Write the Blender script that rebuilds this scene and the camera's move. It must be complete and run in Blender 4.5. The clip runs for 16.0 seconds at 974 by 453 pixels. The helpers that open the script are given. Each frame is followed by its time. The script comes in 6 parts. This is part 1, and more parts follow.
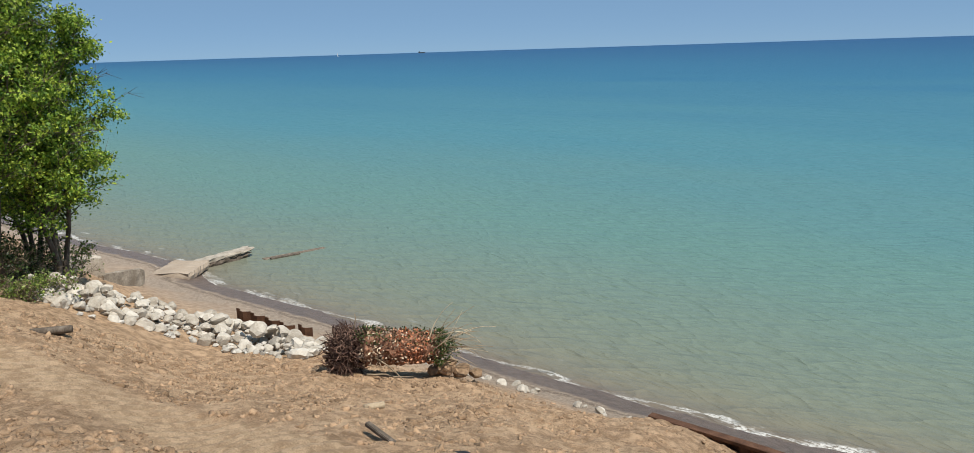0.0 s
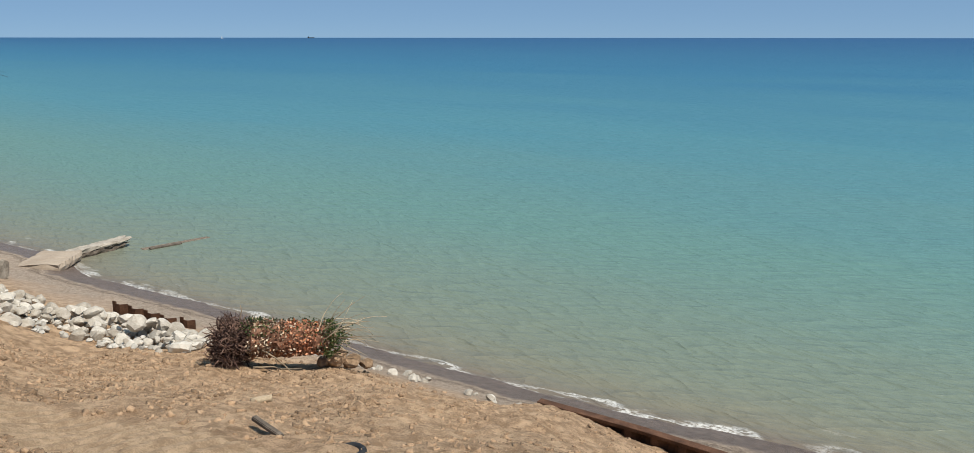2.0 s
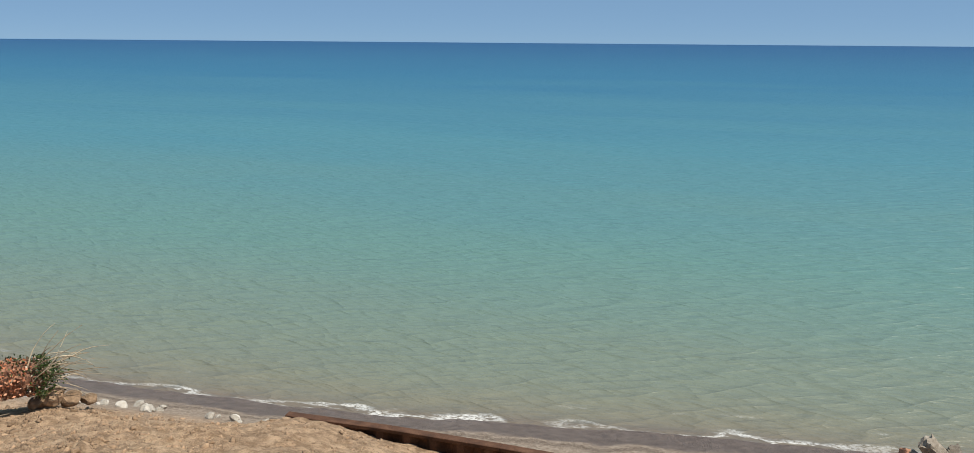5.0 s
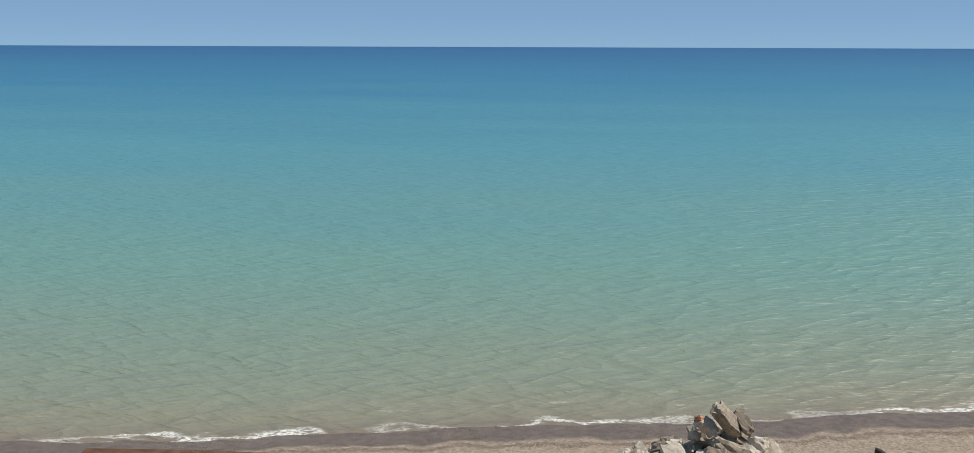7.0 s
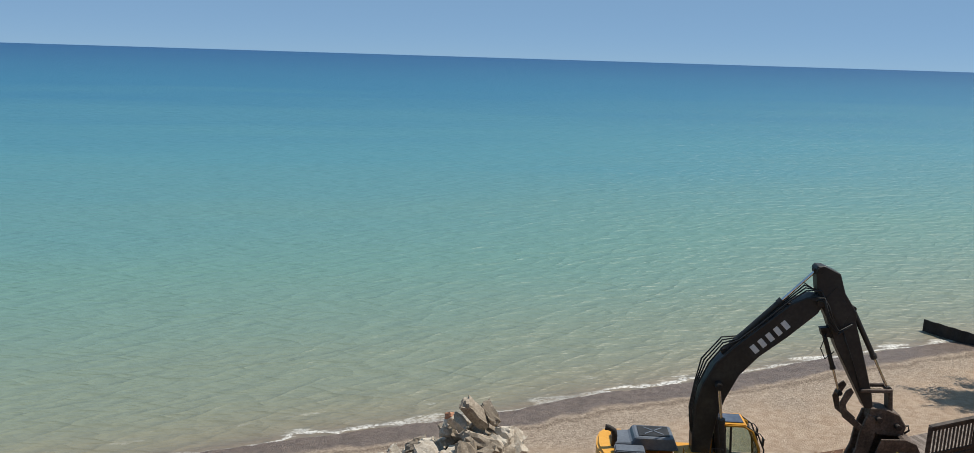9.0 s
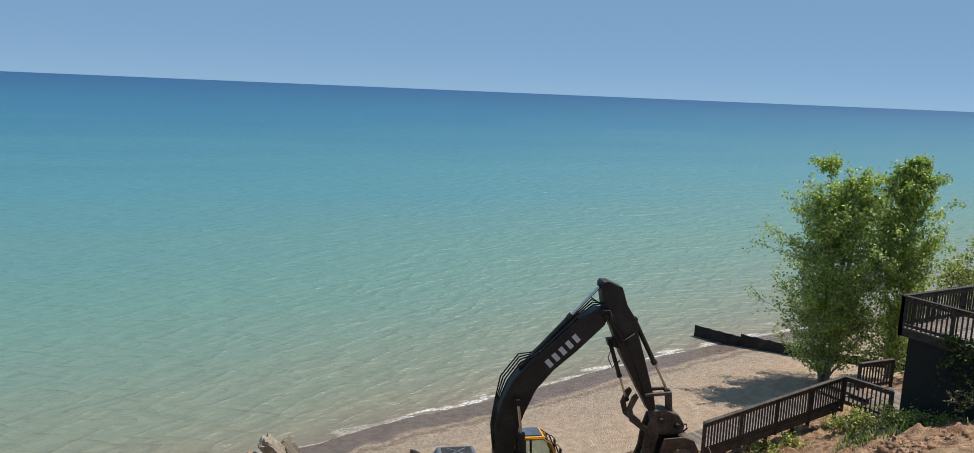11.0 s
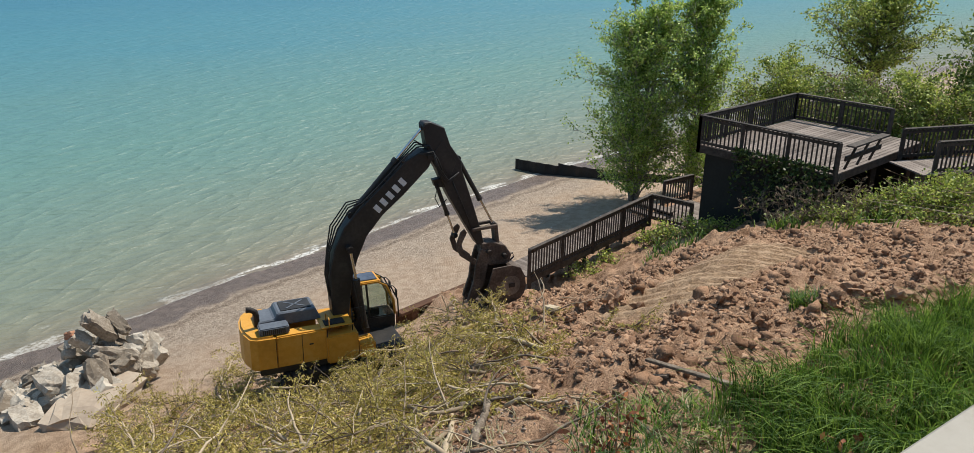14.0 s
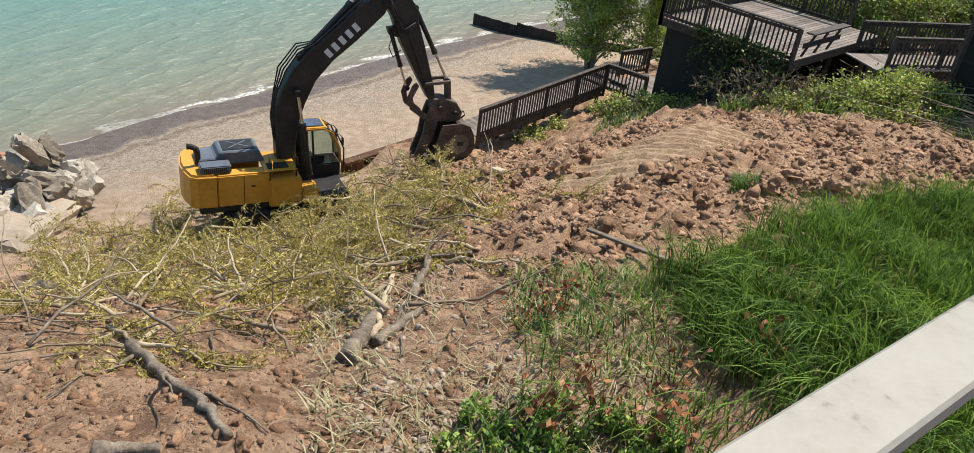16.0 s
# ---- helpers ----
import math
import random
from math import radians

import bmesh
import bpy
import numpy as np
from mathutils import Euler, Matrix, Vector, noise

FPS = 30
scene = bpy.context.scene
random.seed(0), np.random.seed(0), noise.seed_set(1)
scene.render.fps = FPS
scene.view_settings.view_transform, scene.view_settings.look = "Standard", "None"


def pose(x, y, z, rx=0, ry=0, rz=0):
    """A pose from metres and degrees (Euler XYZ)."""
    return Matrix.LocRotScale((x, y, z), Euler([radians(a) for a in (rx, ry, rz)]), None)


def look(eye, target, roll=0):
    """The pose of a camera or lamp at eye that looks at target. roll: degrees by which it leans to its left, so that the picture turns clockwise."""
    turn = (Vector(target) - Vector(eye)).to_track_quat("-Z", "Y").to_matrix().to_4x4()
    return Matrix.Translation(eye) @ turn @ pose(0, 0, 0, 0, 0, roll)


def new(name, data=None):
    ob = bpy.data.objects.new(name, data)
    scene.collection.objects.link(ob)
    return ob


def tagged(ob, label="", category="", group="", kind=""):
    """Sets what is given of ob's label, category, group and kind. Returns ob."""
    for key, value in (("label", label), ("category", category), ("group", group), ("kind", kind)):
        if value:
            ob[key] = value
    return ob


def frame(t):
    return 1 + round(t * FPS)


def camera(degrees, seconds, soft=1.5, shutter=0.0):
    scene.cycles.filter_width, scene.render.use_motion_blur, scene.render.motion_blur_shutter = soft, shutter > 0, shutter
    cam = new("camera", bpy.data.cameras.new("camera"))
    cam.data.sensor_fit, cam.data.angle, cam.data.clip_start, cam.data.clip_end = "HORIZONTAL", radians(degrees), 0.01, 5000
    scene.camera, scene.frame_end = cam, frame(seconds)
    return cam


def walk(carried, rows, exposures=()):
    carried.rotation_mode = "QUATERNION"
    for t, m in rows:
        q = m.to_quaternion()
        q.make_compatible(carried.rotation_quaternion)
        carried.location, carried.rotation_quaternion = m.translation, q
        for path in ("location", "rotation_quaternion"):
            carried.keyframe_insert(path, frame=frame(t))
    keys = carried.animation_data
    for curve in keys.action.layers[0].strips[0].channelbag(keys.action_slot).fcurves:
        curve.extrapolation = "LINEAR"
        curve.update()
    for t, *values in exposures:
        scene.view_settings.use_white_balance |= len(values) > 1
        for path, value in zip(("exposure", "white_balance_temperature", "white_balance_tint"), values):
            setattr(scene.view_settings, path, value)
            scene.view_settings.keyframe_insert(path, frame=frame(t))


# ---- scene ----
# ---- camera ----
EYE = 13.5
cam = camera(61.5, 16.0, soft=0.5)
PATH = [
    (0.0, pose(0, 0, EYE, 77.72, 1.73, -0.37)),
    (0.5, pose(0, 0, EYE, 77.47, 0.94, -1.90)),
    (1.0, pose(0, 0, EYE, 77.15, 0.62, -2.91)),
    (1.5, pose(0, 0, EYE, 76.99, 0.27, -5.20)),
    (2.0, pose(0, 0, EYE, 76.87, -0.04, -7.75)),
    (2.5, pose(0, 0, EYE, 76.82, 0.04, -10.12)),
    (3.0, pose(0, 0, EYE, 76.85, -0.01, -12.73)),
    (3.5, pose(0, 0, EYE, 76.91, -0.20, -16.26)),
    (4.0, pose(0, 0, EYE, 76.99, -0.40, -19.80)),
    (6.5, pose(0, 0, EYE, 77.43, -0.19, -36.10)),
    (7.0, pose(0, 0, EYE, 77.48, -0.20, -39.90)),
    (7.5, pose(0, 0, EYE, 77.57, -0.42, -44.36)),
    (8.0, pose(0, 0, EYE, 77.70, -0.79, -49.09)),
    (8.5, pose(0, 0, EYE, 77.99, -1.22, -53.67)),
    (9.0, pose(0, 0, EYE, 78.18, -1.73, -57.66)),
    (9.5, pose(0, 0, EYE, 78.42, -2.08, -61.50)),
    (10.0, pose(0, 0, EYE, 78.59, -2.23, -65.16)),
    (12.5, pose(0, 0, EYE, 79.90, -1.93, -80.37)),
    (13.0, pose(0, 0, EYE, 76.83, -1.49, -82.52)),
    (13.5, pose(0, 0, EYE, 72.92, -0.75, -83.50)),
    (14.0, pose(0, 0, EYE, 69.98, -0.93, -84.96)),
    (14.5, pose(0.009, 0.008, EYE, 67.66, -1.76, -85.12)),
    (15.0, pose(0.038, 0.033, EYE, 62.65, -4.38, -85.62)),
    (15.5, pose(0.060, 0.053, EYE, 60.10, -6.12, -86.09)),
    (16.0, pose(0.064, 0.056, EYE, 60.14, -6.90, -86.37)),
]
walk(cam, PATH, exposures=[(0.0, 0.14), (4.0, 0.14), (10.0, 0.20), (12.5, 0.24), (13.0, 0.26), (14.0, 0.24), (14.5, 0.24), (15.0, 0.4), (16.0, 0.55)])

# ---- light ----
SUN_AZ, SUN_EL = -132.0, 61.0      # azimuth left of +y, elevation
world = bpy.data.worlds.new("sky")
scene.world = world
world.use_nodes = True
wn = world.node_tree.nodes
sky = wn.new("ShaderNodeTexSky")
sky.sky_type = "NISHITA"
sky.sun_disc = False
sky.sun_elevation = radians(SUN_EL)
sky.sun_rotation = radians(-SUN_AZ)
sky.altitude = 4600
sky.air_density, sky.dust_density, sky.ozone_density = 0.55, 0.0, 4.0
veil = wn.new("ShaderNodeMix")          # thin even summer haze over the blue
veil.data_type = "RGBA"
veil.inputs[0].default_value = 0.75
veil.inputs[7].default_value = (2.3, 4.0, 6.0, 1)
world.node_tree.links.new(sky.outputs[0], veil.inputs[6])
world.node_tree.links.new(veil.outputs[2], wn["Background"].inputs[0])
wn["Background"].inputs[1].default_value = 0.085
sun = new("sun", bpy.data.lights.new("sun", "SUN"))
sun.data.energy, sun.data.angle, sun.data.color = 4.8, radians(0.53), (1.0, 0.94, 0.83)
sa, se = radians(SUN_AZ), radians(SUN_EL)
sun_from = Vector((-math.sin(sa) * math.cos(se), math.cos(sa) * math.cos(se), math.sin(se)))
sun.matrix_world = look(sun_from * 60, (0, 0, 0))


# ---- plan: s runs along the shore, q towards the lake ----
DX, DY = 0.734, -0.679
def sq(s, q, z=0.0):
    return Vector((s * DX - q * DY, s * DY + q * DX, z))

def to_sq(x, y):
    return x * DX + y * DY, -x * DY + y * DX

SHORE_S = [-200, -64, -51, -45, -35, -20, -12, -5, 1, 9, 16, 23, 33, 60, 200]
SHORE_Q = [22, 23.8, 25.2, 23.9, 24.4, 25.1, 25.4, 26.7, 27.7, 28.4, 29.6, 30.6, 32.0, 33.0, 34.0]
WALL_S = [-40, -34, -22, -8, 4, 14, 20, 40]
WALL_Q = [18.4, 18.9, 20.4, 20.9, 20.4, 19.4, 19.9, 20.8]
R_NODES = [5, 9, 14, 19, 24, 30, 38, 55]
AZ_NODES = [-150, -118, -105, -90, -75, -60, -25, -10, 5, 20, 32, 60]
Z_NODES = [
    [9.0, 8.8, 8.4, 8.0, 7.6, 7.2, 7, 7],
    [9.0, 8.6, 7.7, 6.95, 6.5, 5.9, 5.4, 5.0],
    [9.0, 8.3, 7.3, 6.45, 5.4, 3.7, 2.5, 1.6],
    [8.9, 7.9, 6.2, 4.5, 2.6, 1.7, 1.4, 1.2],
    [8.9, 6.9, 4.2, 1.9, 1.2, 1.1, 1.0, 1.0],
    [8.9, 7.1, 4.1, 1.7, 1.1, 1.0, 1.0, 1.0],
    [9.0, 8.0, 5.1, 2.2, 0.95, 1.0, 1.0, 1.0],
    [9.0, 8.2, 6.0, 3.9, 2.1, 1.5, 1.2, 1.0],
    [9.0, 8.3, 6.5, 4.7, 3.0, 1.9, 1.3, 1.0],
    [9.0, 8.4, 7.0, 5.5, 4.0, 2.6, 1.4, 1.0],
    [9.0, 8.6, 7.9, 7.0, 6.3, 5.6, 4.9, 3.0],
    [9.0, 8.9, 8.6, 8.3, 8.0, 7.8, 7.5, 7.0],
]


def hash2(ix, iy, seed):
    h = (ix.astype(np.int64) * 374761393 + iy.astype(np.int64) * 668265263 + seed * 974711) & 0xFFFFFFFF
    h = ((h ^ (h >> 13)) * 1274126177) & 0xFFFFFFFF
    return ((h ^ (h >> 16)) & 0xFFFF) / 65535.0

def vnoise(x, y, seed=0):
    ix, iy = np.floor(x), np.floor(y)
    fx, fy = x - ix, y - iy
    fx, fy = fx * fx * (3 - 2 * fx), fy * fy * (3 - 2 * fy)
    a, b = hash2(ix, iy, seed), hash2(ix + 1, iy, seed)
    c, d = hash2(ix, iy + 1, seed), hash2(ix + 1, iy + 1, seed)
    return (a + (b - a) * fx) * (1 - fy) + (c + (d - c) * fx) * fy - 0.5

def fbm(x, y, octaves=4, seed=0):
    out, amp = 0, 1.0
    for k in range(octaves):
        out = out + amp * vnoise(x, y, seed + k)
        x, y, amp = x * 2.07 + 3.1, y * 2.07 + 7.7, amp * 0.5
    return out

def lumps(x, y, size, seed, fill=0.75):
    """Rounded heaps of loose lumps: height 0 to 1 over cells of the given size."""
    u, v = x / size, y / size
    iu, iv = np.floor(u), np.floor(v)
    out = np.zeros(len(x))
    for dx in (-1, 0, 1):
        for dy in (-1, 0, 1):
            cu, cv = iu + dx, iv + dy
            px, py = cu + hash2(cu, cv, seed), cv + hash2(cu, cv, seed + 1)
            r = 0.25 + 0.5 * hash2(cu, cv, seed + 2) ** 2
            k = 1 - ((u - px) ** 2 + (v - py) ** 2) / (r * r)
            k = np.clip(k, 0, 1) ** 0.7 * r * 1.5 * (hash2(cu, cv, seed + 3) < fill) * (0.75 + 0.9 * vnoise(u * 3.3, v * 3.3, seed + 7) + 0.5 * vnoise(u * 7.1, v * 7.1, seed + 8))
            out = np.maximum(out, k)
    return out

def smooth(a, b, x):
    t = np.clip((x - a) / (b - a), 0, 1)
    return t * t * (3 - 2 * t)

def polar_height(x, y):
    r = np.hypot(x, y)
    az = np.degrees(np.arctan2(-x, y))
    cols = np.array([np.interp(r, R_NODES, zs) for zs in Z_NODES])
    k = np.clip(np.searchsorted(AZ_NODES, az) - 1, 0, len(AZ_NODES) - 2)
    a0, a1 = np.take(AZ_NODES, k), np.take(AZ_NODES, k + 1)
    t = np.clip((az - a0) / (a1 - a0), 0, 1)
    t = t * t * (3 - 2 * t) * 0.6 + t * 0.4
    idx = np.arange(len(r))
    return cols[k, idx] * (1 - t) + cols[k + 1, idx] * t

def ground_masks(x, y):
    """Height and surface masks of the ground: beach, loose clods, red subsoil, track lane."""
    x, y = np.asarray(x, float).ravel(), np.asarray(y, float).ravel()
    s, q = to_sq(x, y)
    qw = np.interp(s, WALL_S, WALL_Q)
    qs = np.interp(s, SHORE_S, SHORE_Q)
    r = np.hypot(x, y)
    az = np.degrees(np.arctan2(-x, y))
    qs = qs + 0.35 * fbm(s * 0.25, q * 0 + 2, 2, 5)
    inland = polar_height(x, y)
    t = (q - qw) / np.maximum(qs - qw, 1)
    beach = np.where(t < 1, 1.25 * (1 - np.clip(t, 0, 1)), -0.11 * (q - qs))
    beach = np.maximum(beach, -6)
    walled = smooth(-14.5, -12.0, s) * (1 - smooth(0.5, 2.5, s)) + smooth(14.5, 16.0, s) * (1 - smooth(36, 40, s))
    edge = smooth(-0.05, 0.05, q - qw) * walled + smooth(-3.0, 2.0, q - qw) * (1 - walled)
    z = inland * (1 - edge) + np.minimum(beach, inland + 3) * edge
    sand = edge
    # graded track lane across the left slope and the churned, clodded soil beside the deck
    lane_d = q - (6.25 + 0.1 * (s + 15)) + 0.5 * vnoise(s * 0.35, q * 0.35, 15)
    lane = (1 - smooth(0.9, 1.35, np.abs(lane_d))) * smooth(-40, -20, -np.abs(s + 12) - 8) * (1 - edge) * (az > -20)
    right_lane = (1 - smooth(0.85, 1.1, np.abs(q - 8.8 - 0.05 * (s - 15)))) * smooth(11.0, 12.0, s) * (1 - smooth(17.8, 18.8, s))
    lane = np.clip(lane + 0.75 * right_lane, 0, 1)
    red = smooth(-46, -58, az) * (1 - edge)
    clod = smooth(-72, -90, az) * (1 - edge) * (1 - lane) * smooth(7.5, 9, r + 2 * vnoise(x * 0.5, y * 0.5, 9))
    rough = 1 - edge
    z = z + rough * (0.30 * fbm(x * 0.28, y * 0.28, 3, 11) + (0.14 + 0.08 * clod) * (1 - 0.8 * lane) * fbm(x * 1.3, y * 1.3, 4, 21))
    lump = np.maximum(0, fbm(x * 3.1, y * 3.1, 3, 31))
    z = z + rough * (1 - lane) * (0.10 + 0.14 * clod) * lump
    z = z + rough * (1 - 0.7 * lane) * (0.05 + 0.05 * clod) * fbm(x * 7.0, y * 7.0, 2, 51)
    wx, wy = x + 0.06 * vnoise(x * 9, y * 9, 61), y + 0.06 * vnoise(x * 9, y * 9, 62)
    loose = rough * (1 - lane) * smooth(-0.35, 0.25, vnoise(x * 0.45, y * 0.45, 63) + 0.25 * vnoise(x * 1.7, y * 1.7, 64))
    z = z + loose * ((0.10 + 0.02 * clod) * lumps(wx, wy, 0.44, 65, 0.34) + 0.075 * lumps(wx, wy, 0.23, 69, 0.6))
    z = z + edge * 0.03 * fbm(x * 0.9, y * 0.9, 3, 41)
    # cleat prints in the lanes
    along = s + 0.25 * q
    z = z - (0.085 + 0.17 * (az < -20)) * lane * (np.sin(along * 2 * math.pi / np.where(az < -20, 0.56, 0.46)) > 0.1)
    return z, sand, lane, red, clod, q - qs

GX0, GY0, GSTEP = -45.0, -32.0, 0.12
_gx, _gy = np.meshgrid(np.arange(GX0, 52, GSTEP), np.arange(GY0, 70, GSTEP), indexing="ij")
_made = ground_masks(_gx.ravel(), _gy.ravel())
HEIGHTS, LANES = _made[0].reshape(_gx.shape), _made[2].reshape(_gx.shape)

def ground_z(x, y):
    u, v = (x - GX0) / GSTEP, (y - GY0) / GSTEP
    i, j = min(max(int(u), 0), HEIGHTS.shape[0] - 2), min(max(int(v), 0), HEIGHTS.shape[1] - 2)
    u, v = u - i, v - j
    return float((HEIGHTS[i, j] * (1 - u) + HEIGHTS[i + 1, j] * u) * (1 - v) + (HEIGHTS[i, j + 1] * (1 - u) + HEIGHTS[i + 1, j + 1] * u) * v)

def lane_at(x, y):
    return float(LANES[int((x - GX0) / GSTEP), int((y - GY0) / GSTEP)])


# ---- mesh helpers ----
def part(name, bm, material, parent=None, label=""):
    me = bpy.data.meshes.new(name)
    bm.to_mesh(me)
    bm.free()
    if material:
        me.materials.append(material)
    ob = new(name, me)
    ob.parent = parent
    if label:
        ob["label"] = label
    return ob

def raw(name, verts, faces, material, parent=None, smooth_faces=False):
    me = bpy.data.meshes.new(name)
    me.from_pydata([tuple(v) for v in verts], [], [tuple(f) for f in faces])
    me.materials.append(material)
    if smooth_faces:
        me.shade_smooth()
    ob = new(name, me)
    ob.parent = parent
    return ob

def empty(name, place, label, category, group="", rz=0.0):
    ob = new(name)
    ob.empty_display_size = 0.2
    ob.matrix_world = pose(*place, 0, 0, rz)
    return tagged(ob, label, category, group)

def box_bm(size, at=(0, 0, 0), bevel=0.0, bm=None, m=None):
    bm = bm or bmesh.new()
    made = bmesh.ops.create_cube(bm, size=1.0)["verts"]
    mat = Matrix.Translation(at) @ (m or Matrix()) @ Matrix.Diagonal((*size, 1))
    bmesh.ops.transform(bm, matrix=mat, verts=made)
    if bevel:
        edges = {e for v in made for e in v.link_edges}
        bmesh.ops.bevel(bm, geom=list(edges), offset=bevel, segments=2, affect="EDGES")
    return bm

def beam_bm(a, b, w, h, bm=None, bevel=0.0):
    """A bar of w x h from a to b; h lies towards world up."""
    a, b = Vector(a), Vector(b)
    bm = bm or bmesh.new()
    d = (b - a)
    rot = d.to_track_quat("X", "Z").to_matrix().to_4x4()
    made = bmesh.ops.create_cube(bm, size=1.0)["verts"]
    bmesh.ops.transform(bm, matrix=Matrix.Translation((a + b) / 2) @ rot @ Matrix.Diagonal((d.length, w, h, 1)), verts=made)
    if bevel:
        bmesh.ops.bevel(bm, geom=list({e for v in made for e in v.link_edges}), offset=bevel, segments=1, affect="EDGES")
    return bm

def cyl_bm(a, b, r0, r1=None, seg=14, bm=None, caps=True):
    a, b = Vector(a), Vector(b)
    bm = bm or bmesh.new()
    d = b - a
    made = bmesh.ops.create_cone(bm, cap_ends=caps, segments=seg, radius1=r0, radius2=r0 if r1 is None else r1, depth=d.length)["verts"]
    bmesh.ops.transform(bm, matrix=Matrix.Translation((a + b) / 2) @ d.to_track_quat("Z", "Y").to_matrix().to_4x4(), verts=made)
    return bm

def prism_bm(outline, depth, bm=None, m=None, bevel=0.0, y0=None):
    """An outline in (x, z) given depth along y, centred."""
    bm = bm or bmesh.new()
    y0 = -depth / 2 if y0 is None else y0
    lo = [bm.verts.new((x, y0, z)) for x, z in outline]
    hi = [bm.verts.new((x, y0 + depth, z)) for x, z in outline]
    n = len(lo)
    faces = [bm.faces.new(lo), bm.faces.new(hi[::-1])]
    faces += [bm.faces.new((lo[i], hi[i], hi[(i + 1) % n], lo[(i + 1) % n])) for i in range(n)]
    bmesh.ops.recalc_face_normals(bm, faces=faces)
    if bevel:
        bmesh.ops.bevel(bm, geom=list({e for f in faces for e in f.edges}), offset=bevel, segments=1, affect="EDGES")
        lo = None
    if m is not None:
        bmesh.ops.transform(bm, matrix=m, verts=bm.verts[:])
    return bm

def tube(points, radii, seg=6, gnarl=0.0):
    """Vertices and faces of a bent, tapering tube."""
    P = [Vector(p) for p in points]
    verts, faces = [], []
    up = Vector((0.13, 0.21, 0.97))
    for i, p in enumerate(P):
        d = (P[min(i + 1, len(P) - 1)] - P[max(i - 1, 0)])
        d = d.normalized() if d.length > 1e-6 else Vector((0, 0, 1))
        u = d.cross(up)
        u = u.normalized() if u.length > 1e-3 else Vector((1, 0, 0))
        v = d.cross(u)
        for k in range(seg):
            a = 2 * math.pi * k / seg
            w = math.cos(a) * u + math.sin(a) * v
            g = 1 + gnarl * (noise.noise(p * 6 + w * 1.7) + 0.6 * noise.noise(p * 17 + w * 4)) if gnarl else 1
            verts.append(p + radii[i] * g * w)
    for i in range(len(P) - 1):
        for k in range(seg):
            a, b = i * seg + k, i * seg + (k + 1) % seg
            faces.append((a, b, b + seg, a + seg))
    verts.append(P[0]); verts.append(P[-1])
    for k in range(seg):
        faces.append(((k + 1) % seg, k, len(verts) - 2))
        e = (len(P) - 1) * seg
        faces.append((e + k, e + (k + 1) % seg, len(verts) - 1))
    return verts, faces

class Heap:
    """Gathers vertices and faces of many small pieces."""
    def __init__(self):
        self.v, self.f = [], []
    def add(self, verts, faces):
        n = len(self.v)
        self.v.extend(verts)
        self.f.extend(tuple(i + n for i in f) for f in faces)
    def put(self, name, material, parent=None, smooth_faces=False):
        return raw(name, self.v, self.f, material, parent, smooth_faces)


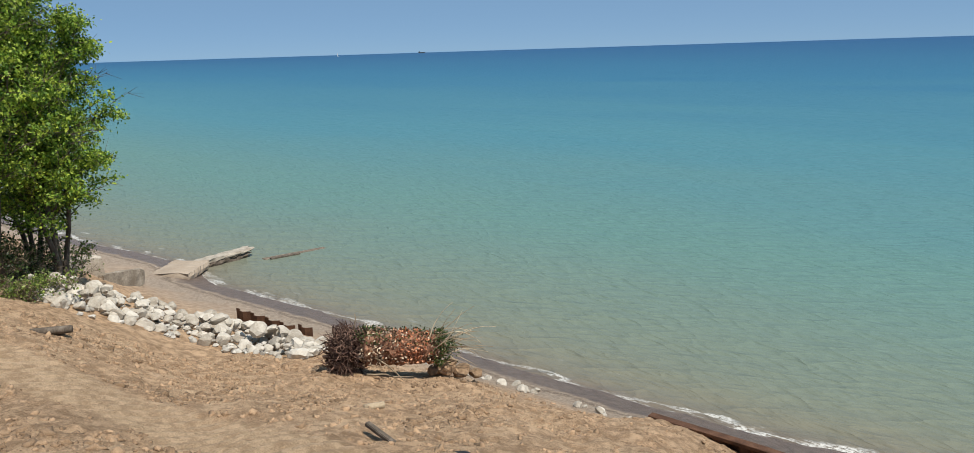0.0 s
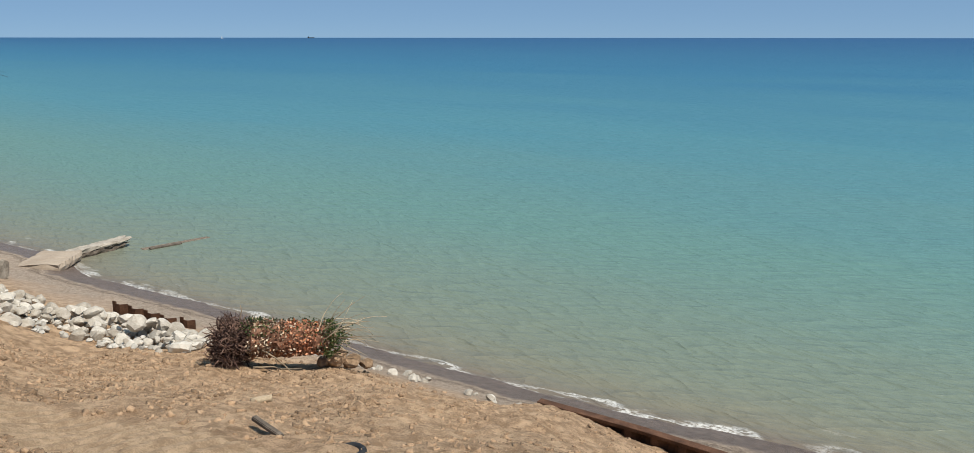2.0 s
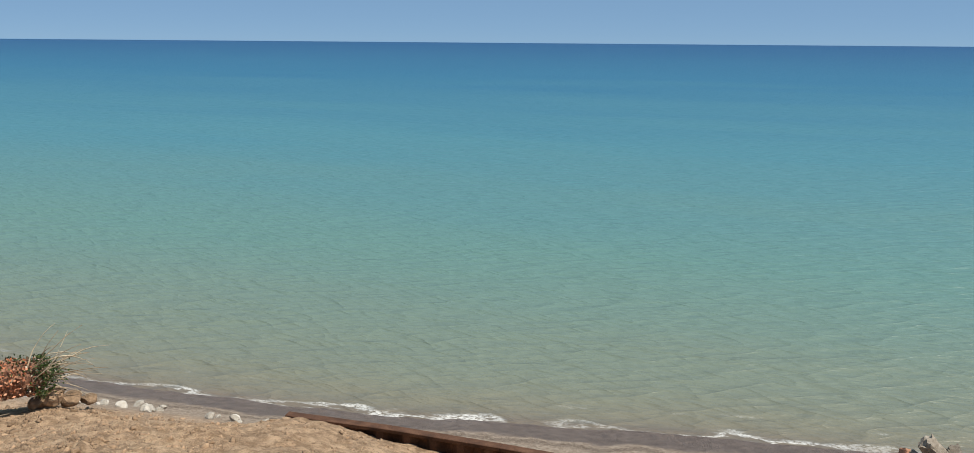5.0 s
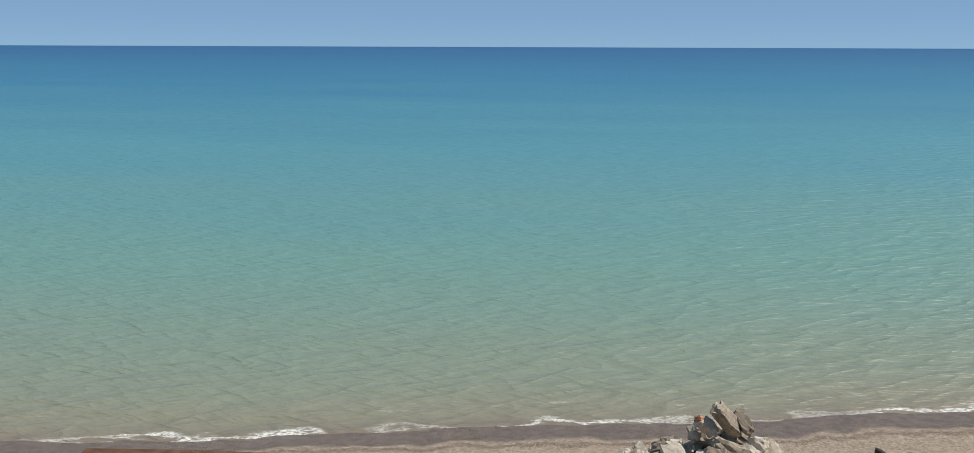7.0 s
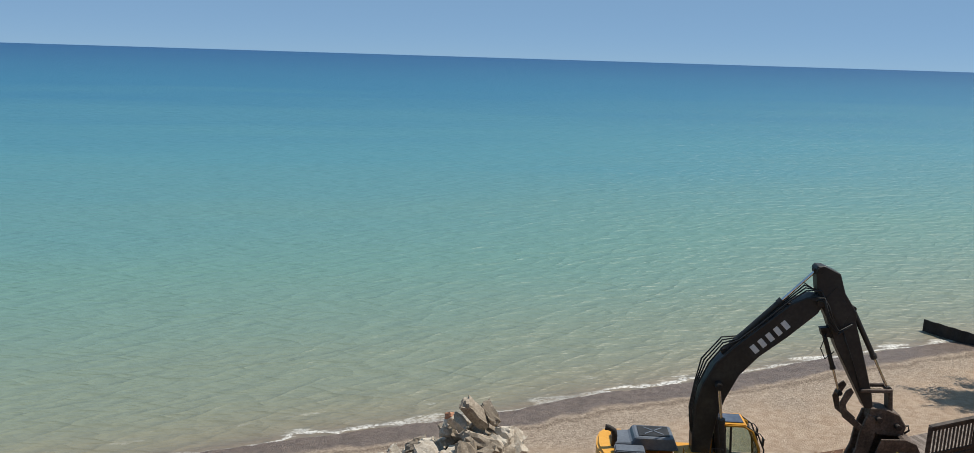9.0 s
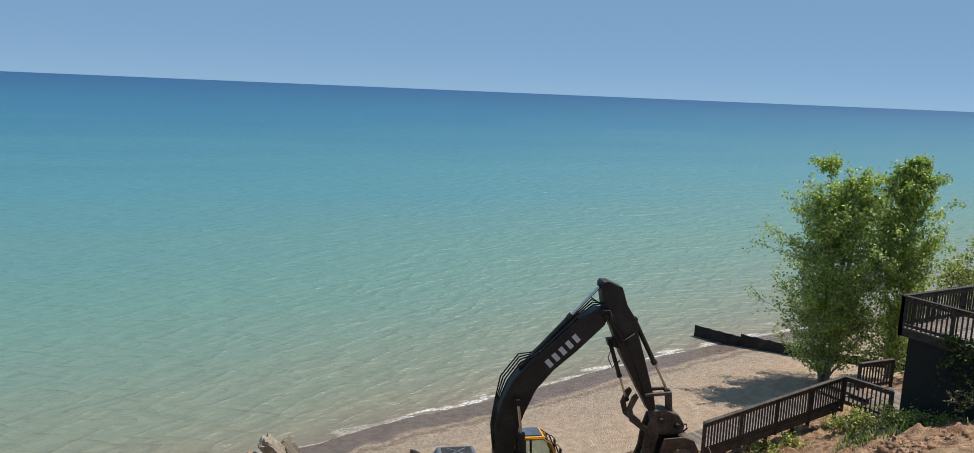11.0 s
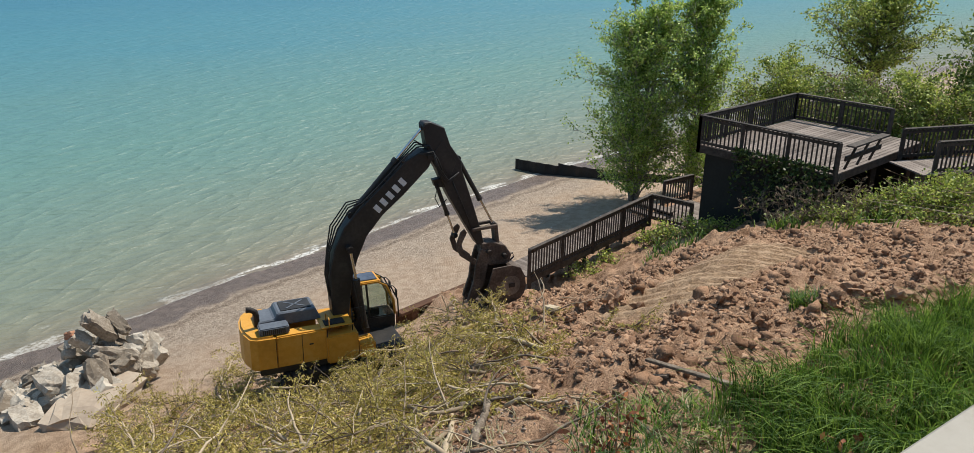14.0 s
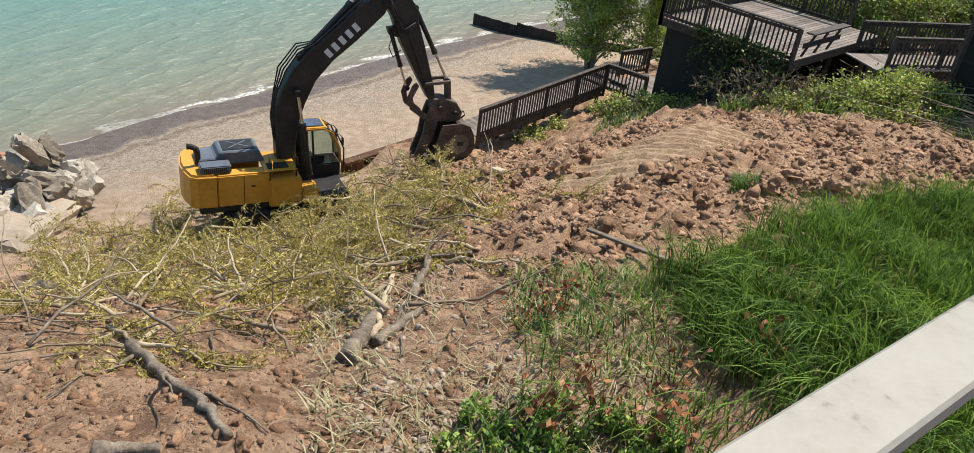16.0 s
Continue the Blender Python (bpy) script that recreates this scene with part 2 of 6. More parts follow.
# ---- materials ----
def material(name, colors, scale=3.0, rough=0.8, metal=0.0, bump=0.3, fine=30.0, stretch=(1, 1, 1), spec=0.4, island=0.0, vary=0.0):
    """Principled surface whose colour wanders between the given ones at two scales, with grain and relief."""
    m = bpy.data.materials.new(name)
    m.use_nodes = True
    n, l = m.node_tree.nodes, m.node_tree.links
    b = n["Principled BSDF"]
    b.inputs["Roughness"].default_value, b.inputs["Metallic"].default_value = rough, metal
    b.inputs["Specular IOR Level"].default_value = spec
    co = n.new("ShaderNodeTexCoord")
    mp = n.new("ShaderNodeMapping")
    mp.inputs["Scale"].default_value = stretch
    l.new(co.outputs["Object"], mp.inputs[0])
    big, small = n.new("ShaderNodeTexNoise"), n.new("ShaderNodeTexNoise")
    big.inputs["Scale"].default_value, small.inputs["Scale"].default_value = scale, fine
    big.inputs["Detail"].default_value, small.inputs["Detail"].default_value = 5, 4
    mix = n.new("ShaderNodeMath"); mix.operation = "MULTIPLY_ADD"
    mix.inputs[1].default_value = 0.4
    for t in (big, small):
        l.new(mp.outputs[0], t.inputs[0])
    sc = n.new("ShaderNodeMath"); sc.operation = "MULTIPLY"; sc.inputs[1].default_value = 0.6
    l.new(big.outputs[0], sc.inputs[0])
    l.new(small.outputs[0], mix.inputs[0]); l.new(sc.outputs[0], mix.inputs[2])
    fac = mix.outputs[0]
    if island:
        geo = n.new("ShaderNodeNewGeometry")
        k = n.new("ShaderNodeMath"); k.operation = "MULTIPLY_ADD"; k.inputs[1].default_value = island
        off = n.new("ShaderNodeMath"); off.operation = "SUBTRACT"; off.inputs[1].default_value = island / 2
        l.new(geo.outputs["Random Per Island"], k.inputs[0]); l.new(fac, k.inputs[2]); l.new(k.outputs[0], off.inputs[0])
        fac = off.outputs[0]
    if vary:
        oi = n.new("ShaderNodeObjectInfo")
        k = n.new("ShaderNodeMath"); k.operation = "MULTIPLY_ADD"; k.inputs[1].default_value = vary
        off = n.new("ShaderNodeMath"); off.operation = "SUBTRACT"; off.inputs[1].default_value = vary / 2
        l.new(oi.outputs["Random"], k.inputs[0]); l.new(fac, k.inputs[2]); l.new(k.outputs[0], off.inputs[0])
        fac = off.outputs[0]
    ramp = n.new("ShaderNodeValToRGB")
    el = ramp.color_ramp.elements
    while len(el) < len(colors):
        el.new(0.5)
    for i, c in enumerate(colors):
        el[i].position = 0.3 + 0.4 * i / max(1, len(colors) - 1)
        el[i].color = (*c, 1)
    l.new(fac, ramp.inputs[0]); l.new(ramp.outputs[0], b.inputs["Base Color"])
    if bump:
        bp = n.new("ShaderNodeBump")
        bp.inputs["Strength"].default_value, bp.inputs["Distance"].default_value = bump, 0.03
        l.new(mix.outputs[0], bp.inputs["Height"]); l.new(bp.outputs[0], b.inputs["Normal"])
    return m

def leaf_material(name, colors, through_light=0.35, rough=0.5):
    m = material(name, colors, 1.2, rough, 0, 0, 20, island=0.55)
    n, l = m.node_tree.nodes, m.node_tree.links
    b = n["Principled BSDF"]
    tr = n.new("ShaderNodeBsdfTranslucent")
    ramp = next(x for x in n if x.type == "VALTORGB")
    l.new(ramp.outputs[0], tr.inputs[0])
    mx = n.new("ShaderNodeMixShader")
    mx.inputs[0].default_value = through_light
    l.new(b.outputs[0], mx.inputs[1]); l.new(tr.outputs[0], mx.inputs[2])
    l.new(mx.outputs[0], n["Material Output"].inputs[0])
    return m

M_RUST = material("rusted_steel", [(0.035, 0.018, 0.011), (0.10, 0.047, 0.026), (0.19, 0.10, 0.06)], 2.0, 0.85, 0.2, 0.4, 25)
M_DARKSTEEL = material("dark_weathered_steel", [(0.012, 0.012, 0.012), (0.03, 0.026, 0.024), (0.07, 0.05, 0.04)], 1.5, 0.7, 0.3, 0.3, 20)
M_WOOD = material("weathered_dark_timber", [(0.020, 0.016, 0.013), (0.046, 0.037, 0.031), (0.09, 0.074, 0.064)], 1.4, 0.85, 0, 0.4, 22, (0.4, 6, 6), vary=0.25)
M_BOARD = material("grey_deck_boards", [(0.095, 0.074, 0.062), (0.17, 0.137, 0.118), (0.25, 0.208, 0.182)], 1.2, 0.85, 0, 0.3, 18, (1, 1, 1), vary=0.3)
# near-black green: the shade on deck box and screen wall is in the colour
M_SHADE = material("shaded_dark_green_panel", [(0.004, 0.005, 0.0045), (0.008, 0.010, 0.009), (0.015, 0.018, 0.016)], 1.0, 0.75, 0, 0.2, 14)
M_LIME = material("pale_limestone", [(0.30, 0.262, 0.215), (0.45, 0.408, 0.350), (0.58, 0.538, 0.475)], 1.6, 0.9, 0, 0.7, 11, vary=0.35)
M_CONC = material("broken_concrete", [(0.18, 0.145, 0.11), (0.33, 0.283, 0.23), (0.49, 0.44, 0.372)], 1.5, 0.92, 0, 0.7, 12, vary=0.4)
M_SLAB = material("sandy_concrete", [(0.27, 0.21, 0.16), (0.35, 0.28, 0.215), (0.43, 0.355, 0.28)], 0.8, 0.9, 0, 0.3, 9)
M_BRICK = material("old_brick", [(0.22, 0.09, 0.05), (0.36, 0.17, 0.10), (0.45, 0.26, 0.17)], 3, 0.9, 0, 0.5, 15)
M_BARK = material("grey_brown_bark", [(0.045, 0.034, 0.026), (0.11, 0.087, 0.068), (0.21, 0.175, 0.14)], 4, 0.95, 0, 0.9, 26, (1, 1, 0.3))
M_BIRCHBARK = material("pale_birch_bark", [(0.10, 0.085, 0.07), (0.33, 0.30, 0.26), (0.52, 0.49, 0.44)], 3, 0.85, 0, 0.4, 12, (1, 1, 2))
M_TWIG = material("dry_twigs", [(0.09, 0.06, 0.04), (0.20, 0.15, 0.10), (0.36, 0.28, 0.19)], 2, 0.9, 0, 0.3, 20, island=0.5)
M_STRAW = material("bleached_sticks", [(0.22, 0.16, 0.10), (0.36, 0.28, 0.19), (0.50, 0.41, 0.29)], 2, 0.85, 0, 0.3, 20, island=0.5)
M_CLOD = material("clay_clods", [(0.155, 0.083, 0.047), (0.295, 0.170, 0.101), (0.45, 0.285, 0.184)], 2.5, 0.95, 0, 1.0, 48, island=0.2, vary=0.2)
M_CLODTAN = material("tan_clods", [(0.15, 0.095, 0.055), (0.26, 0.172, 0.105), (0.42, 0.282, 0.175)], 2.5, 0.95, 0, 1.0, 48, island=0.15, vary=0.2)
M_GREYSOIL = material("dry_grey_soil", [(0.19, 0.138, 0.104), (0.32, 0.245, 0.19), (0.45, 0.36, 0.288)], 2.5, 0.95, 0, 1.0, 40, island=0.2)
M_DRIFT = material("weathered_limb_bark", [(0.055, 0.040, 0.029), (0.155, 0.120, 0.090), (0.30, 0.245, 0.19)], 5, 0.95, 0, 1.0, 34, (1, 1, 1))


# ---- ground and water ----
def attr_node(n, name):
    a = n.new("ShaderNodeAttribute")
    a.attribute_name = name
    return a.outputs["Fac"]

def mix_color(n, l, fac, a, b):
    m = n.new("ShaderNodeMix")
    m.data_type = "RGBA"
    for k, v in ((0, fac), (6, a), (7, b)):
        if isinstance(v, tuple):
            m.inputs[k].default_value = (*v, 1)
        elif isinstance(v, (int, float)):
            m.inputs[k].default_value = v
        else:
            l.new(v, m.inputs[k])
    return m.outputs[2]

def noise_tex(n, l, vec, scale, detail=5, rough=0.55):
    t = n.new("ShaderNodeTexNoise")
    t.inputs["Scale"].default_value, t.inputs["Detail"].default_value, t.inputs["Roughness"].default_value = scale, detail, rough
    l.new(vec, t.inputs[0])
    return t.outputs[0]

def step_node(n, l, x, a, b, lo=0.0, hi=1.0):
    m = n.new("ShaderNodeMapRange")
    m.interpolation_type = "SMOOTHSTEP"
    for k, v in ((1, a), (2, b), (3, lo), (4, hi)):
        m.inputs[k].default_value = v
    l.new(x, m.inputs[0])
    return m.outputs[0]

def math_node(n, l, op, a, b):
    m = n.new("ShaderNodeMath")
    m.operation = op
    for k, v in ((0, a), (1, b)):
        if isinstance(v, (int, float)):
            m.inputs[k].default_value = v
        else:
            l.new(v, m.inputs[k])
    return m.outputs[0]

def ground_material():
    m = bpy.data.materials.new("soil_and_beach")
    m.use_nodes = True
    n, l = m.node_tree.nodes, m.node_tree.links
    b = n["Principled BSDF"]
    co = n.new("ShaderNodeTexCoord").outputs["Object"]
    big, mid, fine = noise_tex(n, l, co, 0.5), noise_tex(n, l, co, 3.0), noise_tex(n, l, co, 26.0, 6, 0.7)
    grain = noise_tex(n, l, co, 90.0, 3, 0.7)
    wear = math_node(n, l, "ADD", math_node(n, l, "MULTIPLY", mid, 0.55), math_node(n, l, "MULTIPLY", fine, 0.45))
    w = step_node(n, l, wear, 0.40, 0.60)
    tan = mix_color(n, l, w, (0.285, 0.180, 0.103), (0.60, 0.405, 0.255))
    tan = mix_color(n, l, step_node(n, l, big, 0.42, 0.62), tan, mix_color(n, l, w, (0.35, 0.228, 0.137), (0.64, 0.447, 0.288)))
    red = mix_color(n, l, w, (0.225, 0.124, 0.071), (0.55, 0.348, 0.222))
    soil = mix_color(n, l, attr_node(n, "red"), tan, red)
    lane = mix_color(n, l, w, (0.46, 0.315, 0.195), (0.67, 0.485, 0.318))
    soil = mix_color(n, l, math_node(n, l, "MULTIPLY", attr_node(n, "lane"), 0.75), soil, lane)
    # beach: fine sand inland, mixed shingle towards the water, dark where the waves wash
    vor = n.new("ShaderNodeTexVoronoi")
    vor.inputs["Scale"].default_value = 12.0
    l.new(co, vor.inputs[0])
    sep = n.new("ShaderNodeSeparateColor")
    l.new(vor.outputs["Color"], sep.inputs[0])
    shingle = mix_color(n, l, sep.outputs[0], (0.22, 0.172, 0.135), (0.48, 0.395, 0.315))
    sandc = mix_color(n, l, w, (0.385, 0.275, 0.195), (0.50, 0.38, 0.283))
    off = attr_node(n, "off")
    patch = noise_tex(n, l, co, 0.35, 4)
    where = math_node(n, l, "ADD", off, math_node(n, l, "MULTIPLY", math_node(n, l, "SUBTRACT", patch, 0.5), 7.0))
    beach = mix_color(n, l, math_node(n, l, "MULTIPLY", step_node(n, l, where, -6.0, -3.0), 0.75), sandc, shingle)
    ragged = math_node(n, l, "ADD", off, math_node(n, l, "MULTIPLY", math_node(n, l, "SUBTRACT", noise_tex(n, l, co, 0.8, 4), 0.5), 1.4))
    weed = math_node(n, l, "MULTIPLY", math_node(n, l, "MULTIPLY", step_node(n, l, ragged, -2.6, -2.3), step_node(n, l, ragged, -1.9, -2.2)), step_node(n, l, fine, 0.42, 0.55))
    beach = mix_color(n, l, math_node(n, l, "MULTIPLY", weed, 0.7), beach, (0.085, 0.055, 0.036))
    wet = step_node(n, l, ragged, -2.0, -1.5)
    beach = mix_color(n, l, wet, beach, mix_color(n, l, w, (0.135, 0.10, 0.083), (0.21, 0.16, 0.132)))
    col = mix_color(n, l, attr_node(n, "sand"), soil, beach)
    l.new(col, b.inputs["Base Color"])
    rough = math_node(n, l, "SUBTRACT", 0.95, math_node(n, l, "MULTIPLY", math_node(n, l, "MULTIPLY", wet, attr_node(n, "sand")), 0.55))
    l.new(rough, b.inputs["Roughness"])
    b.inputs["Specular IOR Level"].default_value = 0.3
    h = math_node(n, l, "ADD", math_node(n, l, "MULTIPLY", fine, 1.0), math_node(n, l, "MULTIPLY", grain, 0.35))
    bp = n.new("ShaderNodeBump")
    bp.inputs["Strength"].default_value, bp.inputs["Distance"].default_value = 1.0, 0.085
    l.new(h, bp.inputs["Height"]); l.new(bp.outputs[0], b.inputs["Normal"])
    return m

def nodes_out(a, b, step, far, grow=1.22):
    core = list(np.arange(a, b + step / 2, step))
    lo, hi, d = [], [], step
    x = core[0]
    while x > -far:
        d *= grow
        x -= d
        lo.append(x)
    x, d = core[-1], step
    while x < far:
        d *= grow
        x += d
        hi.append(x)
    return np.array(lo[::-1] + core + hi)

def sheet(name, S, Q, zf, material, fields, label, category):
    gs, gq = np.meshgrid(S, Q, indexing="ij")
    s, q = gs.ravel(), gq.ravel()
    x, y = s * DX - q * DY, s * DY + q * DX
    z, data = zf(x, y, s, q)
    nS, nQ = len(S), len(Q)
    i = np.arange(nS * nQ).reshape(nS, nQ)
    quads = np.stack([i[:-1, :-1], i[1:, :-1], i[1:, 1:], i[:-1, 1:]], -1).reshape(-1, 4)
    me = bpy.data.meshes.new(name)
    me.from_pydata(np.stack([x, y, z], -1).tolist(), [], quads.tolist())
    for k, v in zip(fields, data):
        a = me.attributes.new(k, "FLOAT", "POINT")
        a.data.foreach_set("value", np.asarray(v, dtype=np.float32))
    me.materials.append(material)
    me.shade_smooth()
    return tagged(new(name, me), label, category, kind="structure")

def ground_sheet(x, y, s, q):
    z, sand, lane, red, clod, off = ground_masks(x, y)
    return z, (sand, lane, red, clod, off)

def steps(*runs):
    return np.concatenate([np.arange(a, b, d) for a, b, d in runs])

QF = np.concatenate([-7.0 - np.cumsum(0.2 * 1.25 ** np.arange(42))[::-1],
                     steps((-7.0, 1.0, 0.14), (1.0, 18.0, 0.085), (18.0, 21.7, 0.12)), np.arange(21.75, 36, 0.28), 36 + np.cumsum(0.4 * 1.3 ** np.arange(31))])
ground = sheet("ground", np.concatenate([-40 - np.cumsum(0.2 * 1.22 ** np.arange(42))[::-1], steps((-40, -24, 0.15), (-24, -9, 0.092), (-9, -1, 0.13), (-1, 20.5, 0.085), (20.5, 27, 0.13)), 27 + np.cumsum(0.2 * 1.22 ** np.arange(42))]), QF, ground_sheet, ground_material(),
               ("sand", "lane", "red", "clod", "off"), "bare graded clay slope running down to a sandy shingle beach", "ground")

def water_material():
    m = bpy.data.materials.new("lake_water")
    m.use_nodes = True
    n, l = m.node_tree.nodes, m.node_tree.links
    b = n["Principled BSDF"]
    b.inputs["IOR"].default_value = 1.333
    b.inputs["Specular IOR Level"].default_value = WATER_SPEC
    off = attr_node(n, "off")
    co = n.new("ShaderNodeTexCoord").outputs["Object"]
    mp = n.new("ShaderNodeMapping")
    mp.vector_type = "TEXTURE"
    mp.inputs["Rotation"].default_value = (0, 0, radians(-46.0))
    mp.inputs["Scale"].default_value = (3.6, 1.0, 1.0)
    l.new(co, mp.inputs[0])
    v = mp.outputs[0]
    drift = noise_tex(n, l, v, 0.03, 4)
    lg = math_node(n, l, "LOGARITHM", math_node(n, l, "MAXIMUM", off, 0.3), 10.0)
    lg = math_node(n, l, "ADD", lg, math_node(n, l, "MULTIPLY", math_node(n, l, "SUBTRACT", drift, 0.5), 0.5))
    ramp = n.new("ShaderNodeValToRGB")
    stops = WATER_STOPS
    el = ramp.color_ramp.elements
    while len(el) < len(stops):
        el.new(0.5)
    for e, (p, c) in zip(el, stops):
        e.position, e.color = (p + 0.6) / 4.4, (*c, 1)
    l.new(math_node(n, l, "DIVIDE", math_node(n, l, "ADD", lg, 0.6), 4.4), ramp.inputs[0])
    # breakers at the edge
    mf = n.new("ShaderNodeMapping")
    mf.vector_type = "TEXTURE"
    mf.inputs["Rotation"].default_value = (0, 0, radians(-42.8))
    mf.inputs["Scale"].default_value = (2.2, 0.7, 1.0)
    l.new(co, mf.inputs[0])
    curl = noise_tex(n, l, mf.outputs[0], 0.8, 4)
    lace = noise_tex(n, l, co, 7.0, 4, 0.7)
    edge = math_node(n, l, "ADD", off, math_node(n, l, "MULTIPLY", math_node(n, l, "SUBTRACT", curl, 0.5), 3.2))
    band = math_node(n, l, "MULTIPLY", step_node(n, l, edge, -0.05, 0.1), step_node(n, l, edge, 0.5, 0.15))
    band2 = math_node(n, l, "MULTIPLY", math_node(n, l, "MULTIPLY", step_node(n, l, edge, 2.0, 2.15), step_node(n, l, edge, 2.5, 2.25)), step_node(n, l, curl, 0.56, 0.68))
    foam = math_node(n, l, "MULTIPLY", math_node(n, l, "MAXIMUM", band, math_node(n, l, "MULTIPLY", band2, 0.5)), math_node(n, l, "MULTIPLY", step_node(n, l, lace, 0.36, 0.56), step_node(n, l, noise_tex(n, l, co, 0.16, 3), 0.38, 0.56, 0.35, 0.85)))
    col = mix_color(n, l, foam, ramp.outputs[0], (0.66, 0.65, 0.62))
    l.new(col, b.inputs["Base Color"])
    l.new(math_node(n, l, "MAXIMUM", math_node(n, l, "MULTIPLY", foam, 0.9), 0.42), b.inputs["Roughness"])
    w1, w2, w3 = noise_tex(n, l, v, 0.35, 3), noise_tex(n, l, v, 1.2, 4, 0.6), noise_tex(n, l, v, 6.0, 3, 0.6)
    h = math_node(n, l, "ADD", math_node(n, l, "MULTIPLY", w1, 0.45), math_node(n, l, "ADD", math_node(n, l, "MULTIPLY", w2, 0.30), math_node(n, l, "MULTIPLY", w3, 0.05)))
    # long sharp wavelets running in to the shore, two trains at a small angle
    for turn, scale, high in ((-18.0, 0.7, 0.10), (-64.0, 0.95, 0.095)):
        mw = n.new("ShaderNodeMapping")
        mw.vector_type = "TEXTURE"
        mw.inputs["Rotation"].default_value = (0, 0, radians(turn))
        mw.inputs["Scale"].default_value = (3.2, 1.0, 1.0)
        l.new(co, mw.inputs[0])
        wv = noise_tex(n, l, mw.outputs[0], scale, 2, 0.5)
        fold = math_node(n, l, "ABSOLUTE", math_node(n, l, "SUBTRACT", math_node(n, l, "MULTIPLY", wv, 2.0), 1.0), 0.0)
        crest = math_node(n, l, "POWER", math_node(n, l, "SUBTRACT", 1.0, fold), 3.0)
        h = math_node(n, l, "ADD", h, math_node(n, l, "MULTIPLY", crest, high))
    bp = n.new("ShaderNodeBump")
    bp.inputs["Strength"].default_value, bp.inputs["Distance"].default_value = 1.0, 1.0
    l.new(h, bp.inputs["Height"]); l.new(bp.outputs[0], b.inputs["Normal"])
    return m

def water_sheet(x, y, s, q):
    qs = np.interp(s, SHORE_S, SHORE_Q) + 0.35 * fbm(s * 0.25, q * 0 + 2, 2, 5)
    return np.zeros(len(s)), (q - qs,)

WATER_SPEC = 0.38
WATER_STOPS = [(-0.6, (0.165, 0.135, 0.105)), (0.3, (0.180, 0.178, 0.132)), (0.9, (0.152, 0.194, 0.153)), (1.4, (0.108, 0.21, 0.188)),
               (1.9, (0.062, 0.190, 0.235)), (2.45, (0.026, 0.130, 0.222)), (3.0, (0.016, 0.088, 0.188)), (3.6, (0.010, 0.066, 0.172))]
QW = np.concatenate([np.arange(21.0, 40, 0.4), 40 + np.cumsum(0.6 * 1.12 ** np.arange(59))])
QW = np.append(QW[QW < 4700], [5600, 6600, 7800])
water = sheet("water", nodes_out(-70, 70, 1.0, 7600, 1.25), QW, water_sheet, water_material(), ("off",),
              "calm turquoise lake, murky brown along the shore", "lake")


# ---- shore walls and groins ----
def corrugated(points, z0, z1, pitch=0.9, depth=0.22, thick=0.03):
    """A folded sheet-pile wall along a line of (s, q) points, as vertices and faces."""
    pts = [Vector(p) for p in points]
    line, flip, carry = [], 1, 0.0
    for a, b in zip(pts, pts[1:]):
        d = (b - a)
        L, d = d.length, d.normalized()
        nrm = Vector((-d.y, d.x))
        x = 0.0
        while x < L + 1e-4:
            ph = (carry + x) % pitch / pitch
            o = depth / 2 if ph < 0.5 else -depth / 2
            line.append((a + d * x + nrm * o, nrm))
            x += pitch / 4
        carry += L
    verts, faces = [], []
    top0, top1 = z1
    for i, (p, nr) in enumerate(line):
        f = i / max(1, len(line) - 1)
        zt = top0 + (top1 - top0) * f
        for o, z in ((0, z0), (0, zt), (thick, zt), (thick, z0)):
            c = p + nr * o
            verts.append(sq(c.x, c.y, z))
    for i in range(len(line) - 1):
        for k in range(4):
            a, b = i * 4 + k, i * 4 + (k + 1) % 4
            faces.append((a, b, b + 4, a + 4))
    n = len(verts)
    faces += [(3, 2, 1, 0), (n - 4, n - 3, n - 2, n - 1)]
    return verts, faces

def pile_wall(name, points, z0, z1, label, mat, cap=True, fold=0.22):
    base = sq(*points[0], 0)
    thing = empty(name, base, label, "sheet piling")
    total = sum((Vector(b) - Vector(a)).length for a, b in zip(points, points[1:]))
    run = 0.0
    for a, b in zip(points, points[1:]):
        a, b = Vector(a), Vector(b)
        k = max(1, round((b - a).length / 0.9))
        for i in range(k):
            p0, p1 = a.lerp(b, i / k), a.lerp(b, (i + 1) / k)
            zt = z1[0] + (z1[1] - z1[0]) * run / total
            run += (p1 - p0).length
            v, f = corrugated([p0, p1], z0, (zt, zt), (p1 - p0).length, fold)
            raw("steel_panel", [p - base for p in v], f, mat, thing)
    if cap:
        n = len(points) - 1
        for i in range(n):
            a = sq(*points[i], z1[0] + (z1[1] - z1[0]) * i / n + 0.04) - base
            b = sq(*points[i + 1], z1[0] + (z1[1] - z1[0]) * (i + 1) / n + 0.04) - base
            part("cap_beam", beam_bm(a, b, 0.30, 0.12, bevel=0.015), mat, thing)
    return thing

def wall_line(a, b, step=3.0):
    k = max(2, int((b - a) / step) + 1)
    return [(s, float(np.interp(s, WALL_S, WALL_Q))) for s in np.linspace(a, b, k)]

